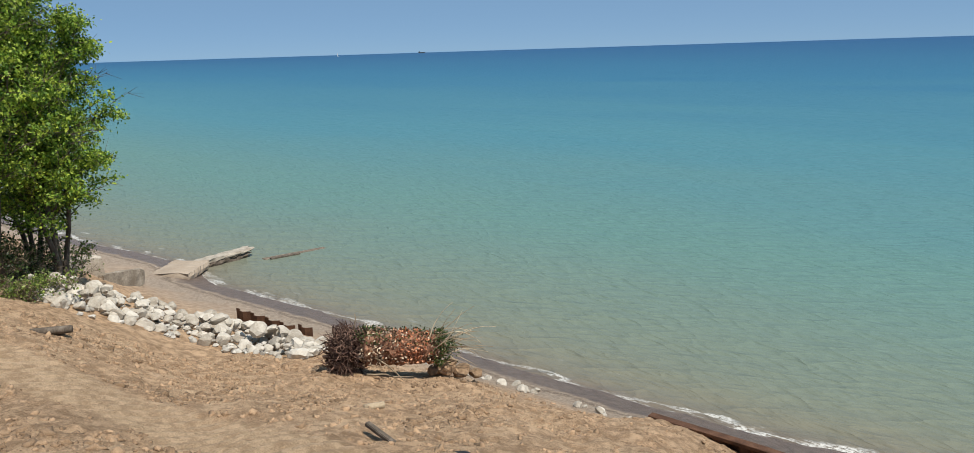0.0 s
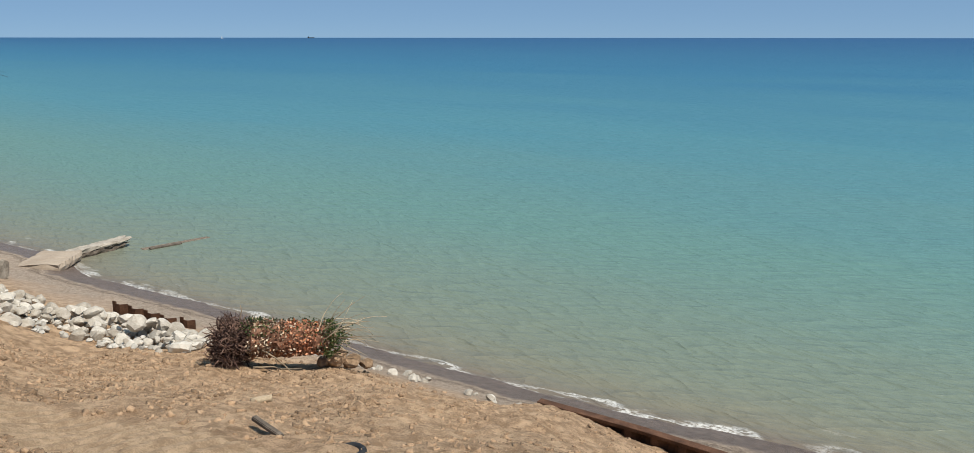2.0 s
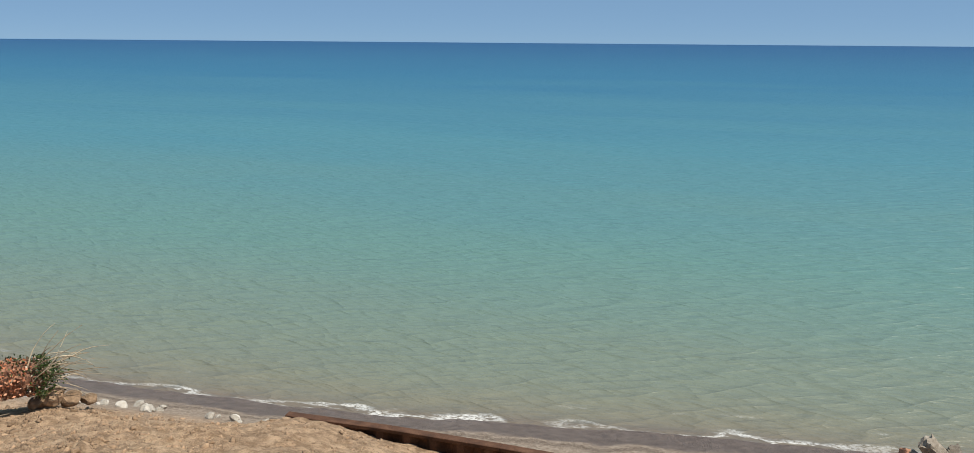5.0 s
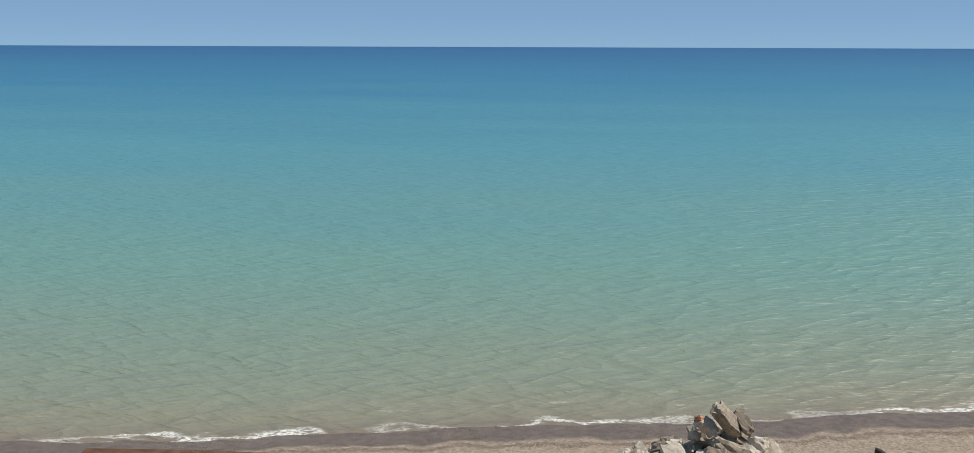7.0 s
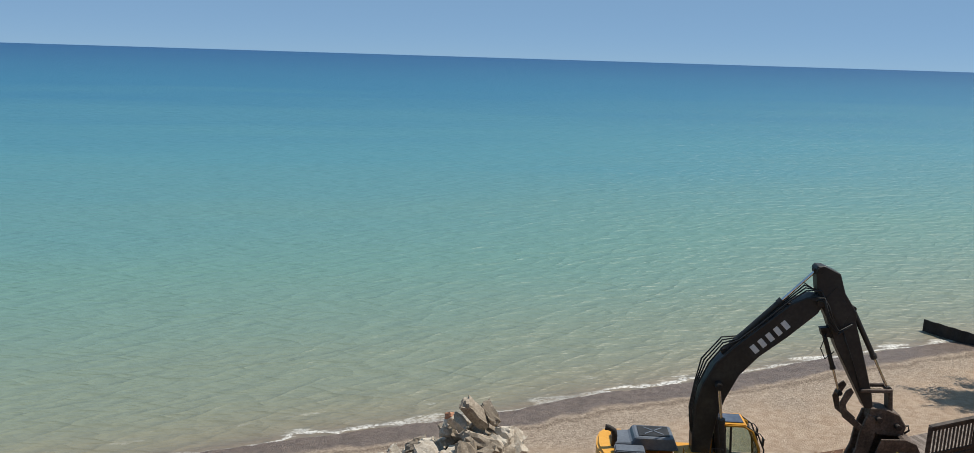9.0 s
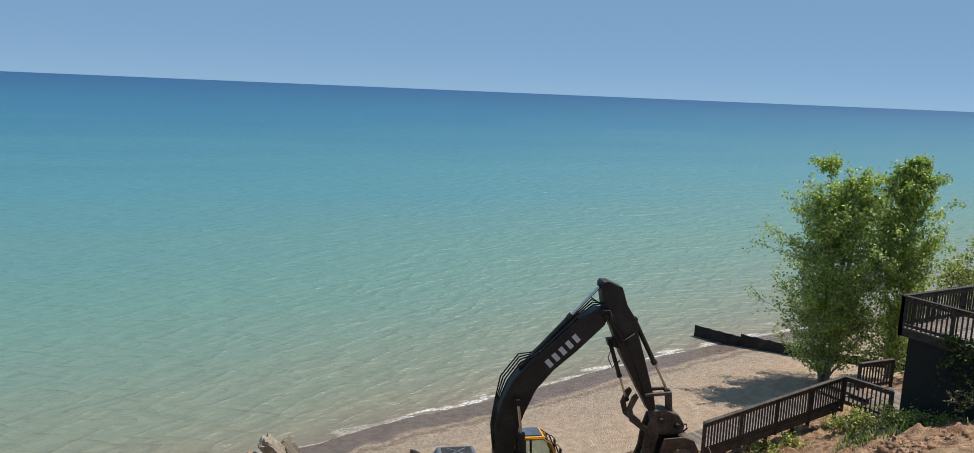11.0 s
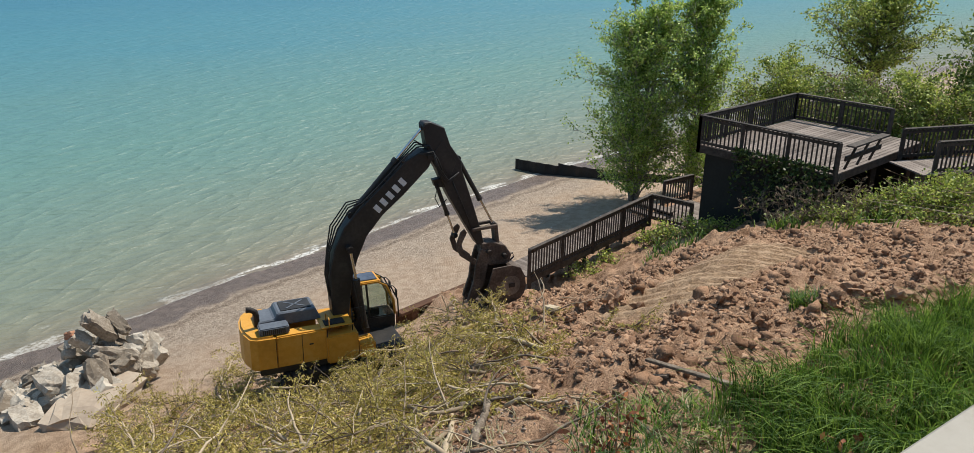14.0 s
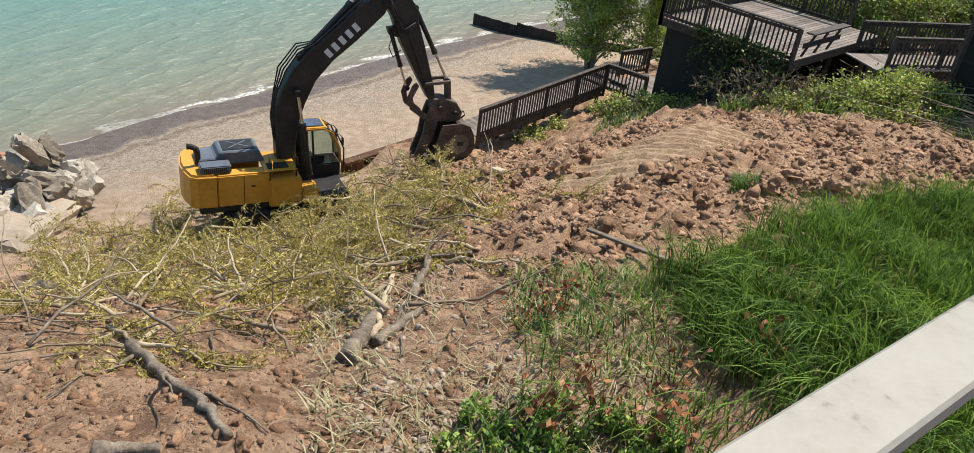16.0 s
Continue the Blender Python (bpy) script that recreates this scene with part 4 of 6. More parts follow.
def ram(name, a, b, split, r, y, parent):
    a, b = Vector((a[0], y, a[1] + U)), Vector((b[0], y, b[1] + U))
    m = a.lerp(b, split)
    body = part(name, cyl_bm(a, m, r), M_BLACK, parent)
    part("gland", cyl_bm(a.lerp(b, split - 0.03), a.lerp(b, split + 0.015), r * 1.25), M_BLACK, body)
    part("rod", cyl_bm(m, b, r * 0.5), M_CHROME, body)
    for p in (a, b):
        part("ram_eye", cyl_bm(p - Vector((0, 0.1, 0)), p + Vector((0, 0.1, 0)), r * 1.15), M_DARKSTEEL, body)
ram("arm_ram", (-0.55, 4.22), (1.76, 6.70), 0.62, 0.085, 0, exc)
ram("bucket_ram", (2.86, 5.64), (4.12, 3.32), 0.60, 0.075, 0, exc)
ram("boom_ram", (-0.3, 0.6), (-0.70, 3.3), 0.62, 0.09, -0.40, exc)
ram("boom_ram", (-0.3, 0.6), (-0.70, 3.3), 0.62, 0.09, 0.40, exc)
ram("thumb_ram", (2.14, 4.95), (2.78, 3.14), 0.60, 0.065, 0, exc)
part("ram_lug", prism_bm(up([(2.02, 5.05), (2.4, 5.1), (2.5, 4.75), (2.1, 4.82)]), 0.2, bevel=0.01), M_BLACK, arm)
part("ram_pin", cyl_bm((-0.7, -0.52, 3.3 + U), (-0.7, 0.52, 3.3 + U), 0.09), M_DARKSTEEL, boom)
link = part("bucket_link", beam_bm((3.27, 0.22, 3.3 + U), (4.15, 0.22, 3.34 + U), 0.07, 0.11, bevel=0.02), M_BUCKET, exc)
part("link_bar", beam_bm((3.27, -0.22, 3.3 + U), (4.15, -0.22, 3.34 + U), 0.07, 0.11, bevel=0.02), M_BUCKET, link)
part("link_bar", beam_bm((4.14, 0.0, 3.36 + U), (4.23, 0.0, 2.6 + U), 0.34, 0.12, bevel=0.02), M_BUCKET, link)
# the clamping thumb: a cranked link and two long toothed tines
crank = [(2.99, 3.4), (3.08, 3.28), (2.9, 2.9), (2.96, 2.68), (3.44, 2.28), (3.36, 2.12), (2.84, 2.52), (2.72, 2.92), (2.86, 3.3)]
thumb_out = up([(3.58, 2.62), (3.86, 2.52), (3.84, 2.0), (3.72, 1.4), (3.5, 1.0), (3.34, 0.75), (3.14, 0.88), (3.36, 1.55), (3.42, 2.1)])
thumb = part("thumb", prism_bm(thumb_out, 0.11, m=Matrix.Translation((0, -0.2, 0)), bevel=0.015), M_BUCKET, exc)
part("thumb_tine", prism_bm(thumb_out, 0.11, m=Matrix.Translation((0, 0.2, 0)), bevel=0.015), M_BUCKET, thumb)
for y in (-0.28, 0.28):
    part("thumb_link", prism_bm(up(crank), 0.06, m=Matrix.Translation((0, y, 0)), bevel=0.012), M_BUCKET, thumb)
for k in range(4):
    x, z = 3.80 - 0.13 * k, 2.2 - 0.42 * k + U
    part("thumb_rib", box_bm((0.1, 0.5, 0.07), (x - 0.08, 0, z), 0.01), M_BUCKET, thumb)
back = [(4.53, 2.05), (4.86, 1.92), (5.03, 1.6), (5.08, 1.26), (5.02, 1.0), (4.87, 0.83), (4.51, 0.68), (3.92, 0.60), (3.55, 0.62)]
inner = [(x - 0.07 * (x > 4.4), z + (0.06 if z < 1.0 else -0.05)) for x, z in back]
buck_side = up([(3.88, 2.02), *back, (3.66, 1.25)])
bucket = part("bucket", prism_bm(up(back + inner[::-1]), 1.1), M_BUCKET, exc, "worn muddy digging bucket")
for y in (-0.56, 0.56):
    part("bucket_cheek", prism_bm(buck_side, 0.05, m=Matrix.Translation((0, y, 0)), bevel=0.008), M_BUCKET, bucket)
    part("cheek_wear_plate", cyl_bm((4.52, y * 1.04, 1.34 + U), (4.52, y * 1.07, 1.34 + U), 0.34, seg=26), M_BUCKETWORN, bucket)
    part("cheek_emblem", box_bm((0.22, 0.012, 0.14), (4.54, y * 1.11, 1.36 + U)), M_DARKSTEEL, bucket)
    part("side_cutter", prism_bm(up([(3.62, 1.2), (3.78, 1.3), (3.72, 0.7), (3.5, 0.6)]), 0.05, m=Matrix.Translation((0, y * 1.08, 0))), M_DARKSTEEL, bucket)
for k in range(5):
    y = -0.5 + k * 0.25
    part("tooth", prism_bm(up([(3.62, 0.56), (3.62, 0.70), (3.26, 0.60)]), 0.1, m=Matrix.Translation((0, y, 0))), M_DARKSTEEL, bucket)
part("quick_hitch", prism_bm(up([(3.60, 2.45), (3.62, 2.80), (4.0, 2.82), (4.45, 2.64), (4.69, 2.28), (4.62, 1.96), (3.87, 2.0)]), 0.46, bevel=0.03), M_BUCKET, exc)
for x, z in ((3.85, 2.5), (4.4, 2.3)):
    part("hitch_pin", cyl_bm((x, -0.4, z + U), (x, 0.4, z + U), 0.08), M_DARKSTEEL, bucket)
hose("lifting_eye", [(4.66, 0, 2.2 + U), (4.84, 0, 2.22 + U), (4.88, 0, 2.08 + U), (4.75, 0, 1.98 + U)], 0.03, bucket, M_DARKSTEEL)
# hoses along the boom's back, with loops at the knee and the arm's foot
for k in range(4):
    y = -0.17 + 0.11 * k
    hose("hydraulic_hose", [(-1.25, y, 1.5 + U), (-1.36, y, 2.4 + U), (-1.26, y, 3.2 + U), (-0.98 - 0.05 * k, y, 3.9 + U), (-0.62, y, 4.42 + U + 0.05 * k), (-0.2, y, 4.62 + U), (0.35, y, 5.12 + U), (1.1, y, 5.84 + U), (1.5, y, 6.14 + U + 0.05 * k),
                            (1.86, y * 1.5, 6.18 + U - 0.04 * k), (2.1, y * 1.9, 5.75 + U), (2.3, y * 1.9, 5.25 + U)], 0.024, boom)
for k in range(3):
    hose("hydraulic_hose", [(1.5, -0.25, 5.95 + U), (1.95, -0.36, 6.0 + U - 0.06 * k), (2.12, -0.36, 5.5 + U - 0.1 * k), (2.45, -0.3, 5.05 + U - 0.05 * k), (2.82, -0.24, 5.25 + U)], 0.02, arm)
hose("hydraulic_hose", [(2.2, -0.1, 4.9 + U), (2.05, -0.2, 4.5 + U), (2.2, -0.2, 4.2 + U), (2.45, -0.15, 4.4 + U)], 0.018, arm)
hose("hydraulic_hose", [(2.6, -0.24, 5.0 + U), (2.85, -0.26, 4.4 + U), (3.1, -0.24, 3.8 + U), (3.25, -0.2, 3.4 + U)], 0.016, arm)
for k, t in enumerate((0.1, 0.45, 0.8)):
    x, z = -0.2 + 1.6 * t, 4.56 + 1.42 * t + U
    part("hose_clamp", box_bm((0.06, 0.42, 0.1), (x, 0, z)), M_DARKSTEEL, boom)
# plain bars of the maker's lettering on both flanks of the boom
ang = math.atan2(0.76, 0.80)
for side in (-1, 1):
    for k in range(5):
        t = (k + 0.5) / 5
        c = Vector((0.13 + 0.98 * t, side * 0.236, 4.30 + U + 0.93 * t))
        m = Matrix.Rotation(-ang, 4, "Y")
        part("decal_bar", box_bm((0.15, 0.008, 0.27), c, 0.003, m=m), M_DECAL, boom)
for ob in exc.children:
    if ob.name.split(".")[0] in ("boom", "arm", "arm_ram", "bucket_ram", "boom_ram", "thumb_ram", "bucket_link", "thumb", "bucket", "quick_hitch"):
        ob.location.x = 0.6
    else:
        ob.location, ob.scale = (-0.40, 0.1, 0.16), (1, 0.86, 0.95)
exc.scale = (0.86,) * 3


# ---- stones, rubble, groin ----
def lump_mesh(name, mat, seed, detail=2, squash=(1, 1, 1), cuts=7, jag=0.12):
    """An angular stone: a sphere cut by random planes and roughened."""
    rnd = random.Random(seed)
    bm = bmesh.new()
    bmesh.ops.create_icosphere(bm, subdivisions=detail, radius=1.0)
    planes = []
    for _ in range(cuts):
        d = Vector((rnd.gauss(0, 1), rnd.gauss(0, 1), rnd.gauss(0, 1))).normalized()
        planes.append((d, rnd.uniform(0.5, 0.8)))
    for v in bm.verts:
        for d, h in planes:
            over = v.co.dot(d) - h
            if over > 0:
                v.co -= d * over
        v.co += Vector((rnd.uniform(-1, 1), rnd.uniform(-1, 1), rnd.uniform(-1, 1))) * jag * 0.35
        v.co = Vector((v.co.x * squash[0], v.co.y * squash[1], v.co.z * squash[2]))
    me = bpy.data.meshes.new(name)
    bm.to_mesh(me)
    bm.free()
    me.materials.append(mat)
    return me

def crumb_mesh(name, mat, seed, detail, squash):
    """A soft, crumbly lump of soil."""
    bm = bmesh.new()
    bmesh.ops.create_icosphere(bm, subdivisions=detail, radius=0.85)
    for v in bm.verts:
        p = v.co.copy()
        k = 1 + 0.8 * noise.noise(p * 1.4 + Vector((seed * 3.7, 0, 0))) + 0.95 * noise.noise(p * 3.1 + Vector((0, seed * 2.9, 0))) + 0.45 * noise.noise(p * 7.9 + Vector((0, 0, seed * 1.7)))
        v.co = Vector((p.x * k * squash[0], p.y * k * squash[1], p.z * k * squash[2]))
    me = bpy.data.meshes.new(name)
    bm.to_mesh(me)
    bm.free()
    me.materials.append(mat)
    return me

def chunk_mesh(name, mat, seed, size):
    """A broken slab of concrete: a block with chipped, uneven corners."""
    rnd = random.Random(seed)
    bm = bmesh.new()
    bmesh.ops.create_cube(bm, size=1.0)
    bmesh.ops.subdivide_edges(bm, edges=bm.edges[:], cuts=3, use_grid_fill=True)
    for v in bm.verts:
        ends = sum(abs(abs(c) - 0.5) < 1e-4 for c in v.co)
        pull = {3: 0.30, 2: 0.15}.get(ends, 0.0)
        v.co *= 1 - rnd.random() * pull
        v.co += Vector((rnd.uniform(-1, 1), rnd.uniform(-1, 1), rnd.uniform(-1, 1))) * 0.055
        v.co = Vector((v.co.x * size[0], v.co.y * size[1], v.co.z * size[2]))
    me = bpy.data.meshes.new(name)
    bm.to_mesh(me)
    bm.free()
    me.materials.append(mat)
    return me

def put(name, me, x, y, z, size, rnd, label, category, group="", tilt=180):
    ob = new(name, me)
    ob.location = (x, y, z)
    ob.rotation_euler = (radians(rnd.uniform(-tilt, tilt)), radians(rnd.uniform(-tilt, tilt)), radians(rnd.uniform(0, 360)))
    ob.scale = (size,) * 3
    return tagged(ob, label, category, group)

M_LIMEFILL = material("pale_limestone_fill", [(0.25, 0.225, 0.195), (0.40, 0.375, 0.335), (0.54, 0.515, 0.475)], 1.6, 0.9, 0, 0.7, 11, island=0.4)
rnd = random.Random(5)
stones = [lump_mesh("riprap_stone", M_LIME, 50 + k, 2, (1, rnd.uniform(0.65, 0.9), rnd.uniform(0.5, 0.75)), 11, 0.05) for k in range(7)]
# the bank of pale riprap runs along the head of the beach
NEAR = [(-33.0, 9.9), (-31.2, 11.2), (-30.9, 13.0), (-30.2, 15.0), (-26.4, 15.3), (-24.0, 16.2)]
FAR = [(-34.6, 10.8), (-37.4, 13.5), (-38.4, 16.4), (-35.6, 18.5), (-30.6, 18.0), (-26.0, 18.4)]
def on_bank(rnd, inset=0.0):
    t, w = rnd.random() * 5, inset + (1 - 2 * inset) * rnd.random()
    k = np.arange(6)
    s = (1 - w) * np.interp(t, k, [p[0] for p in NEAR]) + w * np.interp(t, k, [p[0] for p in FAR])
    q = (1 - w) * np.interp(t, k, [p[1] for p in NEAR]) + w * np.interp(t, k, [p[1] for p in FAR])
    return sq(float(s), float(q)), 1 - abs(2 * w - 1)
for i in range(300):
    p, mid = on_bank(rnd)
    size = rnd.choice((0.18, 0.21, 0.24, 0.28, 0.32, 0.38, 0.46)) * rnd.uniform(0.9, 1.2)
    put("riprap_stone", rnd.choice(stones), p.x, p.y, ground_z(p.x, p.y) + size * 0.2 + 0.85 * rnd.random() * mid, size, rnd,
        "pale grey angular riprap boulder in a bank", "boulder", "riprap bank", 40)
fill = Heap()
for i in range(420):
    p, mid = on_bank(rnd)
    size = rnd.uniform(0.09, 0.22)
    me = rnd.choice(stones)
    m = Matrix.Translation((p.x, p.y, ground_z(p.x, p.y) + 0.1 * mid + size * 0.3)) @ Matrix.Rotation(rnd.uniform(0, 6.28), 4, "Z") @ Matrix.Scale(size, 4)
    fill.add([m @ v.co for v in me.vertices], [tuple(f.vertices) for f in me.polygons])
tagged(fill.put("small_riprap", M_LIMEFILL), "small pale broken stones filling between riprap boulders", "stones", kind="stuff")
for i in range(16):
    s = rnd.uniform(-27.2, -25.4)
    q = rnd.uniform(17.0, 18.8)
    p = sq(s, q)
    size = rnd.uniform(0.2, 0.5)
    put("riprap_stone", rnd.choice(stones), p.x, p.y, ground_z(p.x, p.y) + size * 0.2, size, rnd, "pale grey boulder beside the seawall", "boulder", "riprap bank", 40)
for i in range(46):
    s = rnd.uniform(-23, -2)
    q = float(np.interp(s, WALL_S, WALL_Q)) + (rnd.uniform(0.2, 2.2) if s < -11.5 else rnd.uniform(0.35, 0.7))
    p = sq(s, q)
    size = rnd.uniform(0.12, 0.3) if s < -11.5 else rnd.uniform(0.25, 0.45)
    put("toe_stone", rnd.choice(stones), p.x, p.y, ground_z(p.x, p.y) + 0.25 * size, size, rnd, "pale stone on the beach along the seawall line", "boulder", "seawall toe stones", 30)

rubble = [chunk_mesh("concrete_chunk", M_CONC, 80 + k, z) for k, z in enumerate(((1.3, 0.9, 0.6), (1.2, 0.8, 0.7), (1.0, 0.9, 0.55), (0.9, 0.6, 0.55), (1.5, 0.6, 0.5), (0.8, 0.75, 0.65)))]
brick_chunk = chunk_mesh("brick_chunk", M_BRICK, 90, (0.7, 0.55, 0.5))
RUB = Vector((19.25, 13.15, 0))
for i in range(95):
    a, r = rnd.uniform(0, 2 * math.pi), 2.4 * math.sqrt(rnd.random())
    dx, dy = math.cos(a) * r, math.sin(a) * r
    p = RUB + Vector((DX * dx * 0.86 - DY * dy * 0.75, DY * dx * 0.86 + DX * dy * 0.75, 0))
    h = max(0, 1 - math.hypot(dx - 0.85, dy) / 2.6) * 2.35
    put("concrete_chunk", rnd.choice(rubble), p.x, p.y, ground_z(p.x, p.y) + 0.12 + h * rnd.uniform(0.35, 1.0), rnd.uniform(0.38, 0.82), rnd,
        "broken pale concrete slab heaped in rubble", "concrete rubble", "rubble heap", 50)
put("concrete_chunk", rubble[4], RUB.x + 0.35, RUB.y - 0.7, 2.8, 0.75, random.Random(4), "large broken concrete block on top of rubble", "concrete rubble", "rubble heap", 60)
put("brick_chunk", brick_chunk, RUB.x - 0.1, RUB.y - 0.1, 2.75, 0.42, rnd, "orange broken brickwork on the rubble heap", "brick rubble", "rubble heap", 30)
for i in range(9):
    a = rnd.uniform(0, 6.28)
    p = RUB + Vector((0.9 * math.cos(a) + 0.9, 0.9 * math.sin(a) - 0.9, 1.0))
    pts, d = [], Vector((rnd.uniform(-1, 1), rnd.uniform(-1, 1), rnd.uniform(0.4, 1.4))).normalized()
    for k in range(7):
        pts.append(p.copy())
        p = p + d * 0.22
        d = (d + Vector((rnd.uniform(-.5, .5), rnd.uniform(-.5, .5), rnd.uniform(-.6, .2)))).normalized()
    v, f = tube(pts, [0.02] * 7, 5)
    tagged(raw("rebar", v, f, M_RUST, None, True), "bent rusty reinforcing bar sticking out of rubble", "rebar", "rubble rebar")

x, y = 18.0, 11.9
ledge = chunk_mesh("concrete_ledge", M_SLAB, 97, (2.6, 1.6, 0.7))
put("concrete_ledge", ledge, x, y, ground_z(x, y) + 0.22, 1.0, random.Random(6), "broad sand-dusted broken slab in front of rubble", "concrete slab", "", 4)

# timber-and-concrete groin and slabs on the far beach
def rough_beam(a, b, w, h, seed, jitter=0.06, cuts=14):
    """A weathered, split and uneven squared timber."""
    rnd = random.Random(seed)
    a, b = Vector(a), Vector(b)
    d = (b - a)
    u = d.normalized()
    side = u.cross(Vector((0, 0, 1))).normalized()
    up = side.cross(u)
    ring = [(-0.5, -0.5), (0, -0.55), (0.5, -0.5), (0.53, 0.0), (0.5, 0.46), (0.2, 0.5), (-0.2, 0.5), (-0.5, 0.46), (-0.53, 0)]
    V, F, n = [], [], len(ring)
    for i in range(cuts + 1):
        k = 1 - 0.25 * rnd.random() * (i in (0, cuts))
        for x, z in ring:
            V.append(a + d * (i / cuts) + side * (x * w * k + rnd.uniform(-1, 1) * jitter) + up * (z * h * k + rnd.uniform(-1, 1) * jitter * 0.6) + u * rnd.uniform(-1, 1) * jitter * (3 if i in (0, cuts) else 1))
    for i in range(cuts):
        for k in range(n):
            F.append((i * n + k, i * n + (k + 1) % n, (i + 1) * n + (k + 1) % n, (i + 1) * n + k))
    return V, F + [tuple(range(n))[::-1], tuple(cuts * n + k for k in range(n))]
gl = empty("log_groin", (-19.2, 51.6, 0), "old broken pale timber groin lying at the waterline", "groin")
v, f = rough_beam((0, 0, 0.38), (2.8, 3.5, 0.52), 0.85, 0.22, 5)
raw("top_timber", v, f, material("bleached_timber", [(0.20, 0.17, 0.135), (0.36, 0.315, 0.26), (0.48, 0.43, 0.365)], 2.5, 0.9, 0, 0.6, 18), gl)
v, f = rough_beam((0.1, -0.05, 0.1), (2.6, 3.2, 0.22), 0.7, 0.36, 6, 0.09)
raw("lower_timber", v, f, M_BARK, gl)
sub = empty("sunken_groin", (-15.2, 53.8, 0), "submerged pale groin planks showing through shallow water", "groin")
part("plank", beam_bm((0, 0, -0.01), (3.6, 2.9, -0.035), 0.5, 0.1, bevel=0.02), M_DRIFT, sub)
part("plank", beam_bm((0.5, -0.1, 0.06), (2.2, 1.2, 0.05), 0.25, 0.12, bevel=0.02), M_BARK, sub)
def polar(az, r, z):
    return Vector((-math.sin(radians(az)) * r, math.cos(radians(az)) * r, z))
slab = empty("concrete_slab", tuple(polar(20.4, 55.2, 0)), "sand-covered broken concrete launch slab on the beach", "concrete slab")
A, B = polar(21.9, 52.2, 0.40) - slab.location, polar(20.45, 55.3, 0.36) - slab.location
v, f = rough_beam(A, B, 2.4, 0.5, 7, 0.05)
raw("slab", v, f, M_SLAB, slab)
kerb = empty("concrete_block", tuple(polar(27.1, 45.5, 2.0)), "grey concrete retaining block among the riprap", "concrete block", rz=27)
v, f = rough_beam((-0.95, 0, 0.85), (0.95, 0, 0.9), 0.7, 1.75, 8, 0.03, 6)
raw("block", v, f, M_CONC, kerb)
kerb = empty("low_concrete_wall", tuple(polar(26.1, 45.0, 0)), "low grey concrete wall beside the riprap", "concrete wall")
v, f = rough_beam((0, 0, 2.35), polar(23.6, 47.8, 1.75) - Vector((*kerb.location.xy, 0)), 0.35, 1.0, 9, 0.03, 8)
raw("wall", v, f, M_CONC, kerb)


# ---- plants ----
def leaf_quad(p, d, n, L, W):
    """A folded, pointed leaf of four corners."""
    side = d.cross(n).normalized()
    return [p, p + d * L * 0.45 + side * W * 0.5, p + d * L, p + d * L * 0.45 - side * W * 0.5]

def rnd_dir(rnd):
    return Vector((rnd.gauss(0, 1), rnd.gauss(0, 1), rnd.gauss(0, 1))).normalized()

